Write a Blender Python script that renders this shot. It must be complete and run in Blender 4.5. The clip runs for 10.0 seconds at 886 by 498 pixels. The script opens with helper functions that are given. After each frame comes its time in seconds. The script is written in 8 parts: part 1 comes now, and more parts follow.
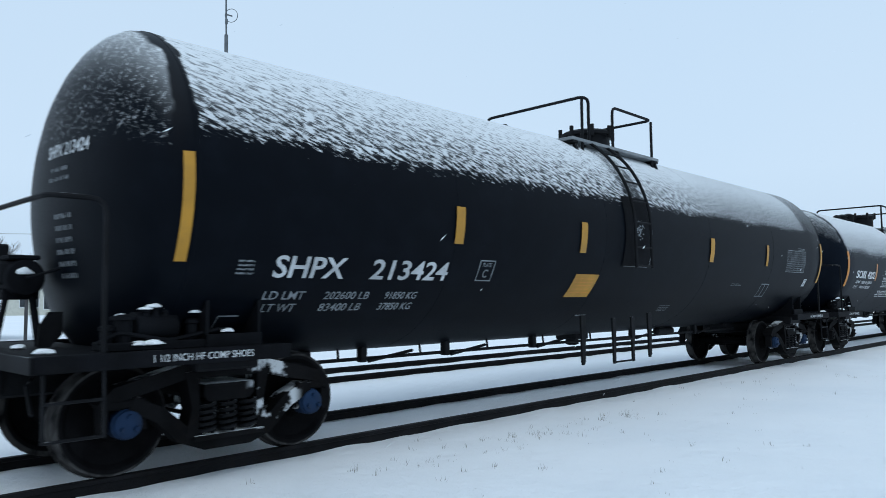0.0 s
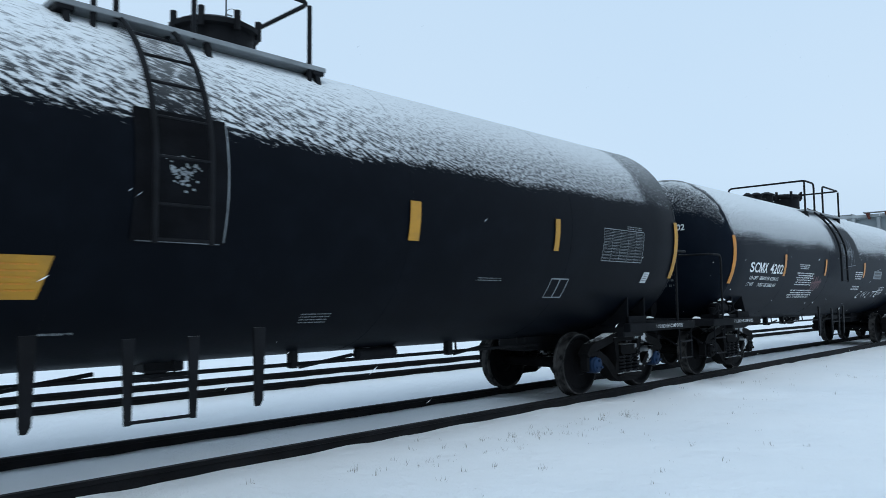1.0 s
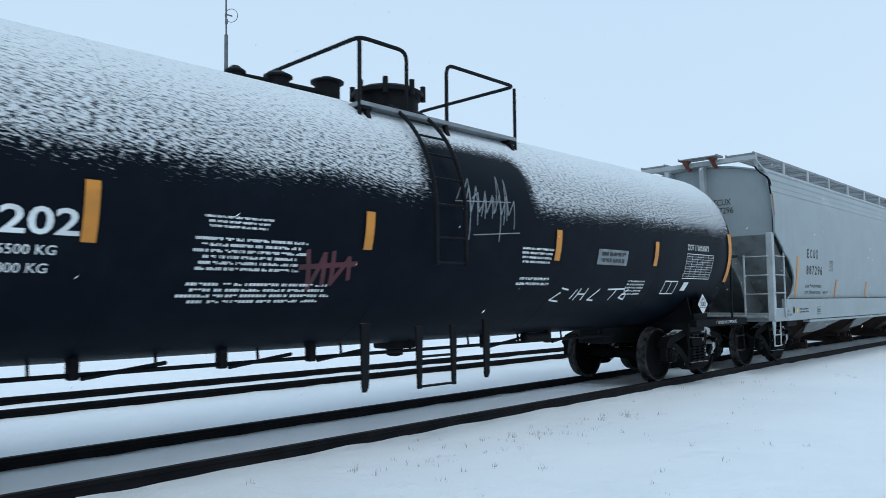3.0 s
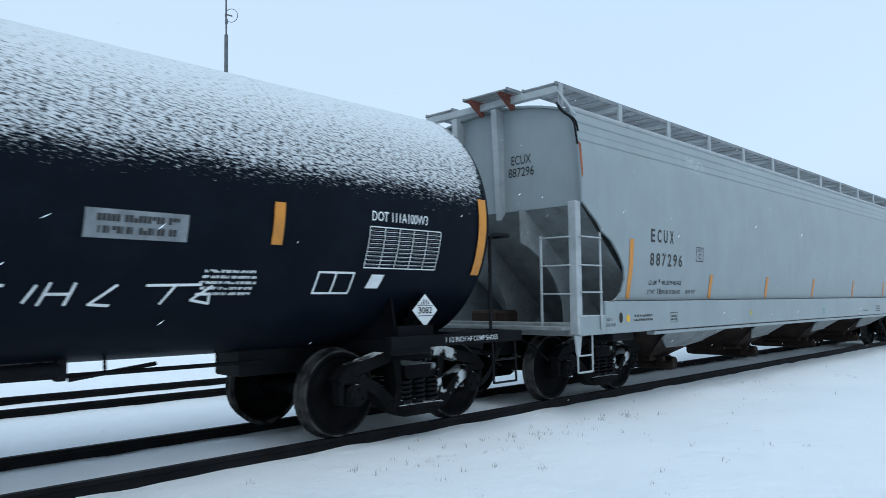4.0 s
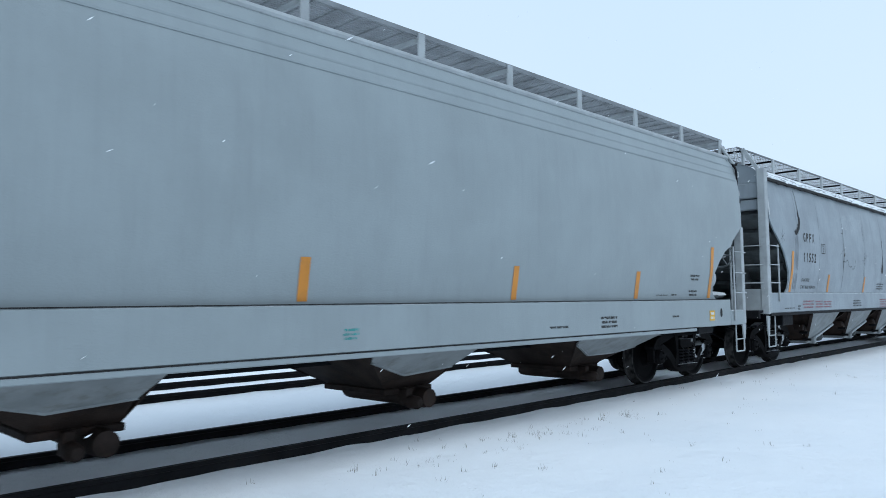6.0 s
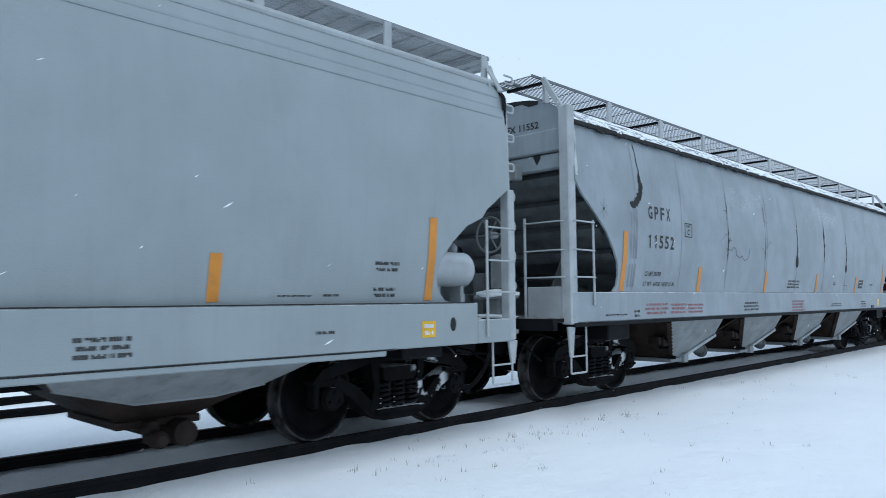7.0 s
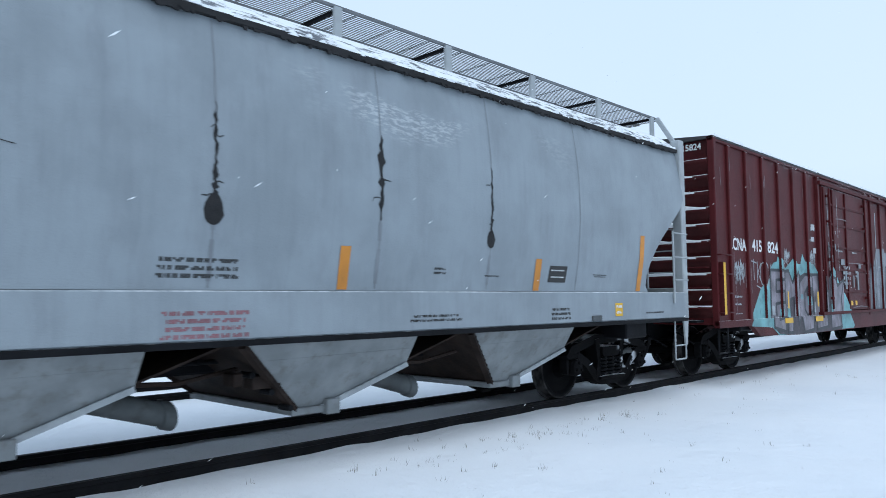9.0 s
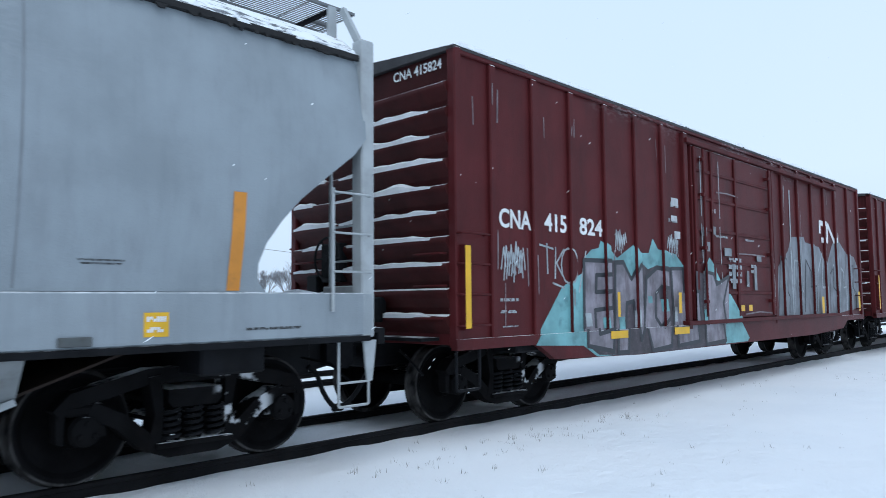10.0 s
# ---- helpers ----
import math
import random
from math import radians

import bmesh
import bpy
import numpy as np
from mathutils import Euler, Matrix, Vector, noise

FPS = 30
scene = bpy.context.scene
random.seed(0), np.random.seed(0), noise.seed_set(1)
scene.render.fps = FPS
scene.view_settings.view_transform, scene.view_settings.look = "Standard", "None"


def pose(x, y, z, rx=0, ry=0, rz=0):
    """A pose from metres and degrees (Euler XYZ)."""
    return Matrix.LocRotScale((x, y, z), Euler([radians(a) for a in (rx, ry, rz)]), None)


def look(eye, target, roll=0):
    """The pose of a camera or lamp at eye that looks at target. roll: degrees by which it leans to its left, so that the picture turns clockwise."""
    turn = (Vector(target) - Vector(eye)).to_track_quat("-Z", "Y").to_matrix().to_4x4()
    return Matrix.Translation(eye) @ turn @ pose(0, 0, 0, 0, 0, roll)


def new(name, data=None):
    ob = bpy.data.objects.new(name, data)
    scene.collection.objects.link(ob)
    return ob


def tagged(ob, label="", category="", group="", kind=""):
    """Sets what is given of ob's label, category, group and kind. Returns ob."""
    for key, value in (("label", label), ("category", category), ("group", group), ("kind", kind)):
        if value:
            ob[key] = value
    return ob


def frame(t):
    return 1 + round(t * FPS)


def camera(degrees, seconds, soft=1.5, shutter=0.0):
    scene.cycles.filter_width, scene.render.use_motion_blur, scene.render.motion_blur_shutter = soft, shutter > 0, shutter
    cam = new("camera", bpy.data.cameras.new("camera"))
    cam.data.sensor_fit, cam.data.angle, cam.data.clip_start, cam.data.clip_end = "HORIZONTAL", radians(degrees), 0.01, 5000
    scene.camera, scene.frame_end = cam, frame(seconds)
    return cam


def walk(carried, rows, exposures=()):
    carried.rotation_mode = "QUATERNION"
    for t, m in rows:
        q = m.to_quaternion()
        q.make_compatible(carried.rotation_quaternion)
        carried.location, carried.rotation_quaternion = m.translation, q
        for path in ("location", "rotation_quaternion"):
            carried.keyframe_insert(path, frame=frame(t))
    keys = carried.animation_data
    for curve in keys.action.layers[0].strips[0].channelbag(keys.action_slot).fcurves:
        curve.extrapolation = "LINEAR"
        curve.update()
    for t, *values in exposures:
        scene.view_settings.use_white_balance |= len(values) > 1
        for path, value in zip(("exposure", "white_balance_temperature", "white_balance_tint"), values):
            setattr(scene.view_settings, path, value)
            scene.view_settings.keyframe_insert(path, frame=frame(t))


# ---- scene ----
# ---- camera ----
# The world: rails along x at z = 0 (rail top), the camera stands beside the track at y = 0.
TRACK_Y = 7.031                 # centre line of the train's track
EYE = (0.0, 0.0, 1.426)
YAW, PITCH, ROLL = -45.79, 4.049, 0.525
cam = camera(62.53, 10.0, soft=0.8, shutter=0.12)
walk(cam, [(t, pose(*EYE, 90 + PITCH + dp, ROLL, YAW + dy)) for t, dp, dy in
           ((0.0, 0, 0), (9.5, 0, 0), (9.75, 0.06, 0), (10.0, 0.14, 0))],
     exposures=[(0.0, -0.10, 6470, 7.0), (2.5, -0.10, 6430, 5.5), (4.5, 0.03, 6460, 6.5), (7.5, 0.08, 6510, 10.0), (10.0, 0.11, 6440, 11.0)])


def travelled(t):
    """Metres that the train has rolled, counted from t = 5 s; it comes on towards -x."""
    u = t - 5
    return 6.85525 * u - 0.020016 * u * u + 0.0024325 * u ** 3 - 0.00038908 * u ** 4 + 0.2 * max(0.0, 1 - t) ** 2


# ---- world and light: a bright, even, bluish snow sky ----
world = bpy.data.worlds.new("overcast")
scene.world = world
world.use_nodes = True
wt = world.node_tree
bg = wt.nodes["Background"]
sky = wt.nodes.new("ShaderNodeTexSky")
sky.sky_type, sky.sun_disc = "NISHITA", False
sky.sun_elevation, sky.sun_rotation = radians(60), radians(150)
sky.air_density, sky.dust_density = 1.0, 3.0
wc = wt.nodes.new("ShaderNodeTexCoord")
ws = wt.nodes.new("ShaderNodeSeparateXYZ")
wr = wt.nodes.new("ShaderNodeValToRGB")
wr.color_ramp.elements[0].position, wr.color_ramp.elements[0].color = 0.0, (0.59, 0.757, 0.965, 1)
wr.color_ramp.elements[1].position, wr.color_ramp.elements[1].color = 1.0, (0.55, 0.742, 0.98, 1)
e = wr.color_ramp.elements.new(0.16)
e.color = (0.672, 0.843, 1.055, 1)
wn = wt.nodes.new("ShaderNodeTexNoise")
wn.inputs["Scale"].default_value, wn.inputs["Detail"].default_value = 1.6, 3
wmul = wt.nodes.new("ShaderNodeMix")
wmul.data_type, wmul.blend_type = "RGBA", "MIX"
wmul.inputs["Factor"].default_value = 0.05
wsc = wt.nodes.new("ShaderNodeMix")
wsc.data_type, wsc.blend_type = "RGBA", "OVERLAY"
wsc.inputs["Factor"].default_value = 0.10
wt.links.new(wc.outputs["Generated"], ws.inputs[0])
wt.links.new(ws.outputs["Z"], wr.inputs[0])
wt.links.new(wc.outputs["Generated"], wn.inputs["Vector"])
wt.links.new(wr.outputs[0], wmul.inputs["A"])
skd = wt.nodes.new("ShaderNodeVectorMath")
skd.operation = "SCALE"
skd.inputs["Scale"].default_value = 0.12
wt.links.new(sky.outputs[0], skd.inputs[0])
wt.links.new(skd.outputs[0], wmul.inputs["B"])
wt.links.new(wmul.outputs["Result"], wsc.inputs["A"])
wt.links.new(wn.outputs["Fac"], wsc.inputs["B"])
wt.links.new(wsc.outputs["Result"], bg.inputs["Color"])
bg.inputs["Strength"].default_value = 1.0

sun = new("sun", bpy.data.lights.new("sun", "SUN"))
sun.data.energy, sun.data.angle, sun.data.color = 0.88, radians(40), (0.92, 0.97, 1.0)
sun.matrix_world = look((-11, -11, 22), (0, 0, 0))


# ---- materials ----
def nodes_of(name):
    m = bpy.data.materials.new(name)
    m.use_nodes = True
    t = m.node_tree
    return m, t, t.nodes["Principled BSDF"]


def link(t, a, b):
    t.links.new(a, b)


def mathn(t, op, a, b=None, c=None):
    n = t.nodes.new("ShaderNodeMath")
    n.operation = op
    for i, v in enumerate((a, b, c)):
        if v is None:
            continue
        if isinstance(v, (int, float)):
            n.inputs[i].default_value = v
        else:
            t.links.new(v, n.inputs[i])
    return n.outputs[0]


def smooth(t, v, lo, hi):
    n = t.nodes.new("ShaderNodeMapRange")
    n.interpolation_type = "SMOOTHSTEP"
    t.links.new(v, n.inputs["Value"])
    n.inputs["From Min"].default_value, n.inputs["From Max"].default_value = lo, hi
    return n.outputs["Result"]


def noisen(t, vec, scale, detail=4, rough=0.55, stretch=None):
    if stretch:
        mp = t.nodes.new("ShaderNodeMapping")
        mp.inputs["Scale"].default_value = stretch[:3]
        if len(stretch) > 3:
            mp.inputs["Rotation"].default_value = stretch[3:]
        t.links.new(vec, mp.inputs["Vector"])
        vec = mp.outputs[0]
    n = t.nodes.new("ShaderNodeTexNoise")
    n.inputs["Scale"].default_value, n.inputs["Detail"].default_value, n.inputs["Roughness"].default_value = scale, detail, rough
    t.links.new(vec, n.inputs["Vector"])
    return n.outputs["Fac"]


def mixc(t, fac, a, b, kind="MIX"):
    n = t.nodes.new("ShaderNodeMix")
    n.data_type, n.blend_type = "RGBA", kind
    if isinstance(fac, (int, float)):
        n.inputs["Factor"].default_value = fac
    else:
        t.links.new(fac, n.inputs["Factor"])
    for key, v in (("A", a), ("B", b)):
        if isinstance(v, tuple):
            n.inputs[key].default_value = (*v, 1)
        else:
            t.links.new(v, n.inputs[key])
    return n.outputs["Result"]


SNOW = (0.83, 0.86, 0.88)


def surface(name, color, rough=0.5, metal=0.0, var=0.25, scale=3.0, dirt=None, dirt_amount=0.35, bump=0.15, fine=60.0,
            snow=None, bands=(), streak=0.0, spec=0.5, frost=None, plaster=None):
    """A paint or metal with blotches, grain and dirt. snow = (lo, hi, amp, scale, stretch): windblown snow lies where the
    surface faces up; bands = (x, half width) places along the thing where it was brushed off."""
    m, t, b = nodes_of(name)
    tc = t.nodes.new("ShaderNodeTexCoord").outputs["Object"]
    big = noisen(t, tc, scale, 5)
    grain = noisen(t, tc, fine, 3)
    dark = tuple(c * (1 - var) for c in color)
    lite = tuple(min(1, c * (1 + var)) for c in color)
    col = mixc(t, smooth(t, big, 0.3, 0.7), dark, lite)
    if dirt:
        d = noisen(t, tc, scale * 2.3, 6, 0.65, (1, 1, 0.25 if streak else 1))
        col = mixc(t, mathn(t, "MULTIPLY", smooth(t, d, 0.48, 0.75), dirt_amount), col, dirt)
    if streak:
        s = noisen(t, tc, 5.0, 4, 0.6, (2.2, 2.2, 0.12))
        col = mixc(t, mathn(t, "MULTIPLY", smooth(t, s, 0.45, 0.8), streak), col, tuple(c * 0.55 for c in color))
    r = mathn(t, "MULTIPLY_ADD", grain, 0.25, rough - 0.12)
    height = mathn(t, "MULTIPLY_ADD", grain, 0.4, big)
    strength = bump
    if snow:
        lo, hi, amp, sscale, stretch = snow
        geo = t.nodes.new("ShaderNodeNewGeometry")
        sep = t.nodes.new("ShaderNodeSeparateXYZ")
        link(t, geo.outputs["Normal"], sep.inputs[0])
        n1 = noisen(t, tc, sscale, 5, 0.7, stretch)
        n2 = noisen(t, tc, 1.1, 3)
        f = mathn(t, "MULTIPLY_ADD", mathn(t, "SUBTRACT", n1, 0.5), amp, sep.outputs["Z"])
        f = mathn(t, "MULTIPLY_ADD", mathn(t, "SUBTRACT", n2, 0.5), amp * 0.45, f)
        f = mathn(t, "SUBTRACT", f, mathn(t, "MULTIPLY", mathn(t, "ABSOLUTE", sep.outputs["X"]), 0.42))
        if bands:
            so = t.nodes.new("ShaderNodeSeparateXYZ")
            link(t, tc, so.inputs[0])
            wob = mathn(t, "MULTIPLY_ADD", n2, 0.5, so.outputs["X"])
            for x, half, deep in bands:
                away = mathn(t, "ABSOLUTE", mathn(t, "SUBTRACT", wob, x + 0.25))
                f = mathn(t, "SUBTRACT", f, mathn(t, "MULTIPLY", smooth(t, away, half * 1.2, half * 0.6), deep))
        f = smooth(t, f, lo, hi)
        col = mixc(t, f, col, SNOW)
        r = mathn(t, "MULTIPLY_ADD", f, 0.35, r)
        height = mathn(t, "MULTIPLY_ADD", f, 1.6, height)
        strength = max(bump, 0.35)
    if frost:       # rippled frost blown on a band of the side, between two heights
        z0, z1, part_x, amount, from_x = frost
        so = t.nodes.new("ShaderNodeSeparateXYZ")
        link(t, tc, so.inputs[0])
        ripple = noisen(t, tc, 1.0, 5, 0.65, (9.0, 5.0, 30.0, 0.0, 0.25, 0.0))
        place = noisen(t, tc, 0.55, 4, 0.6)
        zz = mathn(t, "MULTIPLY_ADD", mathn(t, "SUBTRACT", place, 0.5), 1.1, so.outputs["Z"])
        band = mathn(t, "MULTIPLY", smooth(t, zz, z0, z0 + 0.2), smooth(t, zz, z1, z1 - 0.12))
        band = mathn(t, "MULTIPLY", band, smooth(t, noisen(t, tc, 0.42, 2), part_x - 0.05, part_x + 0.06))
        band = mathn(t, "MULTIPLY", band, mathn(t, "MULTIPLY", smooth(t, so.outputs["X"], from_x, from_x + 2.2), smooth(t, so.outputs["X"], from_x + 10.5, from_x + 7.0)))
        fr = mathn(t, "MULTIPLY", mathn(t, "MULTIPLY", band, smooth(t, ripple, 0.44, 0.62)), amount)
        col = mixc(t, fr, col, SNOW)
        height = mathn(t, "MULTIPLY_ADD", fr, 1.4, height)
        strength = max(strength, 0.25)
    if plaster:     # snow stuck on the outer face of a stretch along the part
        x0, x1, thin = plaster
        so = t.nodes.new("ShaderNodeSeparateXYZ")
        link(t, tc, so.inputs[0])
        lump = noisen(t, tc, 4.2, 4, 0.6)
        band = mathn(t, "MULTIPLY", smooth(t, so.outputs["X"], x0, x0 + 0.12), smooth(t, so.outputs["X"], x1, x1 - 0.12))
        fr = mathn(t, "MULTIPLY", band, smooth(t, lump, thin, thin + 0.10))
        col = mixc(t, mathn(t, "MULTIPLY", fr, 0.6), col, SNOW)
        height = mathn(t, "MULTIPLY_ADD", fr, 1.2, height)
    link(t, col, b.inputs["Base Color"])
    link(t, r, b.inputs["Roughness"])
    b.inputs["Metallic"].default_value = metal
    b.inputs["Specular IOR Level"].default_value = spec
    bp = t.nodes.new("ShaderNodeBump")
    bp.inputs["Strength"].default_value, bp.inputs["Distance"].default_value = strength, 0.02
    link(t, height, bp.inputs["Height"])
    link(t, bp.outputs[0], b.inputs["Normal"])
    return m


def tank_paint(name, color, dirt, start, full, bands, wear, fine=1.0, slant=0.3, ragged=0.2, crisp=0.08, gain=0.36, rear=None, head=0.16, dot=26.0, film=0.36):
    """Black tank paint under rippled, windblown snow: cover grows from the side (start) to the crown (full)."""
    m, t, b = nodes_of(name)
    tc = t.nodes.new("ShaderNodeTexCoord").outputs["Object"]
    geo = t.nodes.new("ShaderNodeNewGeometry")
    sep, so = t.nodes.new("ShaderNodeSeparateXYZ"), t.nodes.new("ShaderNodeSeparateXYZ")
    link(t, geo.outputs["Normal"], sep.inputs[0])
    link(t, tc, so.inputs[0])
    big, grain = noisen(t, tc, 0.9, 4), noisen(t, tc, 60.0, 3)
    # unrolled shell: along the car and round it, so that the streaks lean evenly from side to crown
    turn = mathn(t, "ARCTAN2", mathn(t, "SUBTRACT", so.outputs["Z"], 2.4), mathn(t, "MULTIPLY", so.outputs["Y"], -1.0))
    flat = t.nodes.new("ShaderNodeCombineXYZ")
    link(t, so.outputs["X"], flat.inputs[0])
    link(t, mathn(t, "MULTIPLY", turn, 1.5), flat.inputs[1])
    lean = t.nodes.new("ShaderNodeMapping")
    lean.inputs["Rotation"].default_value = (0, 0, slant)
    link(t, flat.outputs[0], lean.inputs["Vector"])
    ripple = noisen(t, lean.outputs[0], 1.0, 4, 0.62, (7.0 * fine, 24.0 * fine, 1.0))
    fleck = noisen(t, lean.outputs[0], 1.0, 3, 0.7, (30.0 * fine, 75.0 * fine, 1.0))
    if rear:                # towards the rear end the wind has laid it down finer and thinner
        aft = smooth(t, so.outputs["X"], rear[0], rear[1])
        small = noisen(t, lean.outputs[0], 1.0, 4, 0.66, (12.0 * fine, 42.0 * fine, 1.0))
        mixr = t.nodes.new("ShaderNodeMix")
        link(t, aft, mixr.inputs["Factor"])
        link(t, ripple, mixr.inputs["A"])
        link(t, small, mixr.inputs["B"])
        ripple = mixr.outputs["Result"]
        wear = mathn(t, "MULTIPLY_ADD", aft, rear[2], wear)
    # on the domed heads it lies in small flecks without a grain
    bow = smooth(t, mathn(t, "ABSOLUTE", sep.outputs["X"]), 0.10, 0.25)
    dots = mathn(t, "MULTIPLY_ADD", noisen(t, tc, dot, 5, 0.7), 0.6, 0.2)
    mixv = t.nodes.new("ShaderNodeMix")
    link(t, bow, mixv.inputs["Factor"])
    link(t, ripple, mixv.inputs["A"])
    link(t, dots, mixv.inputs["B"])
    ripple = mixv.outputs["Result"]
    paint = mixc(t, smooth(t, noisen(t, tc, 2.5, 6, 0.65), 0.42, 0.75), color, dirt)
    # cover: more on the crown, little on the domed heads, brushed off at the bands
    up = mathn(t, "MULTIPLY_ADD", mathn(t, "SUBTRACT", big, 0.5), ragged, sep.outputs["Z"])
    up = mathn(t, "MULTIPLY_ADD", bow, head, up)
    cover = mathn(t, "MULTIPLY_ADD", smooth(t, up, start, full), gain, 0.14)
    cover = mathn(t, "MULTIPLY_ADD", smooth(t, sep.outputs["Z"], full, 1.0), 0.12, cover)
    domed = mathn(t, "ABSOLUTE", sep.outputs["X"])
    cover = mathn(t, "SUBTRACT", cover, mathn(t, "MULTIPLY", smooth(t, domed, 0.02, 0.5), 0.10))
    wob = mathn(t, "MULTIPLY_ADD", mathn(t, "SUBTRACT", noisen(t, tc, 1.6, 3), 0.5), 0.3, so.outputs["X"])
    bare = 1.0
    for x, half, deep in bands:
        away = mathn(t, "ABSOLUTE", mathn(t, "SUBTRACT", wob, x))
        swept = mathn(t, "MULTIPLY", smooth(t, away, half * 1.25, half * 0.75), deep)
        if half > 0.5:      # a wide sweep reaches only up the side, not over the crown
            swept = mathn(t, "MULTIPLY", swept, smooth(t, sep.outputs["Z"], 0.72, 0.45))
        cover = mathn(t, "SUBTRACT", cover, swept)
        bare = mathn(t, "MULTIPLY", bare, mathn(t, "SUBTRACT", 1.0, mathn(t, "MULTIPLY", swept, 4.0)))
    lumps = mathn(t, "MULTIPLY_ADD", mathn(t, "SUBTRACT", fleck, 0.5), 0.35, ripple)
    f = smooth(t, mathn(t, "SUBTRACT", cover, lumps), -crisp, crisp)
    thin = mathn(t, "MULTIPLY", smooth(t, mathn(t, "MULTIPLY_ADD", domed, -0.18, up), full * 0.7, full + 0.45), mathn(t, "MULTIPLY", bare, film))
    f = mathn(t, "MULTIPLY_ADD", mathn(t, "MULTIPLY", f, wear), mathn(t, "SUBTRACT", 1.0, thin), thin)
    col = mixc(t, f, paint, SNOW)
    link(t, col, b.inputs["Base Color"])
    link(t, mathn(t, "MULTIPLY_ADD", f, 0.4, mathn(t, "MULTIPLY_ADD", grain, 0.2, 0.34)), b.inputs["Roughness"])
    b.inputs["Specular IOR Level"].default_value = 0.05
    bp = t.nodes.new("ShaderNodeBump")
    bp.inputs["Strength"].default_value, bp.inputs["Distance"].default_value = 0.5, 0.03
    link(t, mathn(t, "MULTIPLY_ADD", grain, 0.03, mathn(t, "MULTIPLY", f, 0.8)), bp.inputs["Height"])
    link(t, bp.outputs[0], b.inputs["Normal"])
    return m


tank_black = tank_paint("tank_black_paint", (0.0019, 0.0031, 0.0055), (0.0035, 0.0052, 0.0085), 0.13, 0.33,
                        ((1.50, 0.07, 0.24), (8.55, 0.24, 0.10), (16.5, 0.48, 0.12)), 0.78, 1.25, 0.34, 0.16, 0.07, 0.365, (9.0, 13.0, -0.22))
tank_navy = tank_paint("tank_dark_paint", (0.0034, 0.0058, 0.0105), (0.0055, 0.0088, 0.0145), -0.10, 0.30,
                       ((1.30, 0.04, 0.14), (8.45, 0.85, 0.40), (15.36, 0.06, 0.12)), 0.74, 2.2, 0.22, 0.22, 0.08, 0.395, None, -0.06, 38.0, 0.24)
iron = surface("grimy_black_iron", (0.006, 0.0065, 0.008), 0.62, var=0.4, dirt=(0.014, 0.013, 0.013), bump=0.3, spec=0.12,
               snow=(0.92, 1.18, 0.6, 7.0, None))
iron_bare = surface("bare_black_iron", (0.004, 0.0045, 0.006), 0.7, var=0.4, dirt=(0.010, 0.010, 0.011), bump=0.3, spec=0.08)
truck_iron = surface("cast_truck_iron", (0.0055, 0.0055, 0.006), 0.75, var=0.4, dirt=(0.013, 0.0105, 0.010), bump=0.4, spec=0.05,
                     snow=(0.78, 1.05, 0.85, 5.0, None), plaster=(0.14, 0.80, 0.51))
wheel_iron = surface("wheel_steel", (0.0045, 0.0045, 0.005), 0.75, 0.0, var=0.5, dirt=(0.010, 0.009, 0.0085), bump=0.3, spec=0.04)


def worn_rim(m):
    """Adds the scuffed ring near a wheel's edge."""
    t = m.node_tree
    b = t.nodes["Principled BSDF"]
    old = b.inputs["Base Color"].links[0].from_socket
    so = t.nodes.new("ShaderNodeSeparateXYZ")
    tc = t.nodes.new("ShaderNodeTexCoord").outputs["Object"]
    link(t, tc, so.inputs[0])
    rr = mathn(t, "SQRT", mathn(t, "ADD", mathn(t, "MULTIPLY", so.outputs["X"], so.outputs["X"]), mathn(t, "MULTIPLY", so.outputs["Z"], so.outputs["Z"])))
    ring = mathn(t, "MULTIPLY", smooth(t, rr, 0.425, 0.44), smooth(t, noisen(t, tc, 6.0, 4), 0.3, 0.6))
    link(t, mixc(t, mathn(t, "MULTIPLY", ring, 0.8), old, (0.075, 0.072, 0.07)), b.inputs["Base Color"])


worn_rim(wheel_iron)
tread_iron = surface("rolled_tread_steel", (0.09, 0.09, 0.095), 0.42, 0.8, var=0.3)
cap_blue = surface("blue_bearing_cap", (0.006, 0.018, 0.045), 0.6, spec=0.15, var=0.5, dirt=(0.02, 0.02, 0.02))
rail_iron = surface("dark_rail_steel", (0.007, 0.007, 0.008), 0.7, 0.0, var=0.4, dirt=(0.016, 0.012, 0.01), bump=0.3, spec=0.12,
                    snow=(1.12, 1.25, 0.35, 3.0, None))
yellow = surface("reflective_yellow", (0.42, 0.20, 0.010), 0.5, var=0.15, dirt=(0.2, 0.12, 0.03), bump=0.04)
orange = surface("reflective_orange", (0.56, 0.21, 0.02), 0.45, var=0.12, dirt=(0.2, 0.1, 0.03), bump=0.04)
white_paint = surface("white_lettering", (0.72, 0.74, 0.74), 0.55, var=0.12, dirt=(0.3, 0.3, 0.3), bump=0.04)
dim_white = surface("faded_white_lettering", (0.20, 0.22, 0.235), 0.6, var=0.3, dirt=(0.07, 0.08, 0.09), bump=0.04)
black_letter = surface("black_lettering", (0.016, 0.016, 0.016), 0.55, var=0.2, bump=0.04)
old_white = surface("worn_white_stencil", (0.48, 0.50, 0.51), 0.6, var=0.2, dirt=(0.15, 0.15, 0.16), bump=0.04)
faint_white = surface("worn_white_lettering", (0.10, 0.11, 0.12), 0.6, var=0.3, bump=0.04)
red_letter = surface("faded_red_lettering", (0.26, 0.10, 0.115), 0.6, var=0.2, bump=0.04)
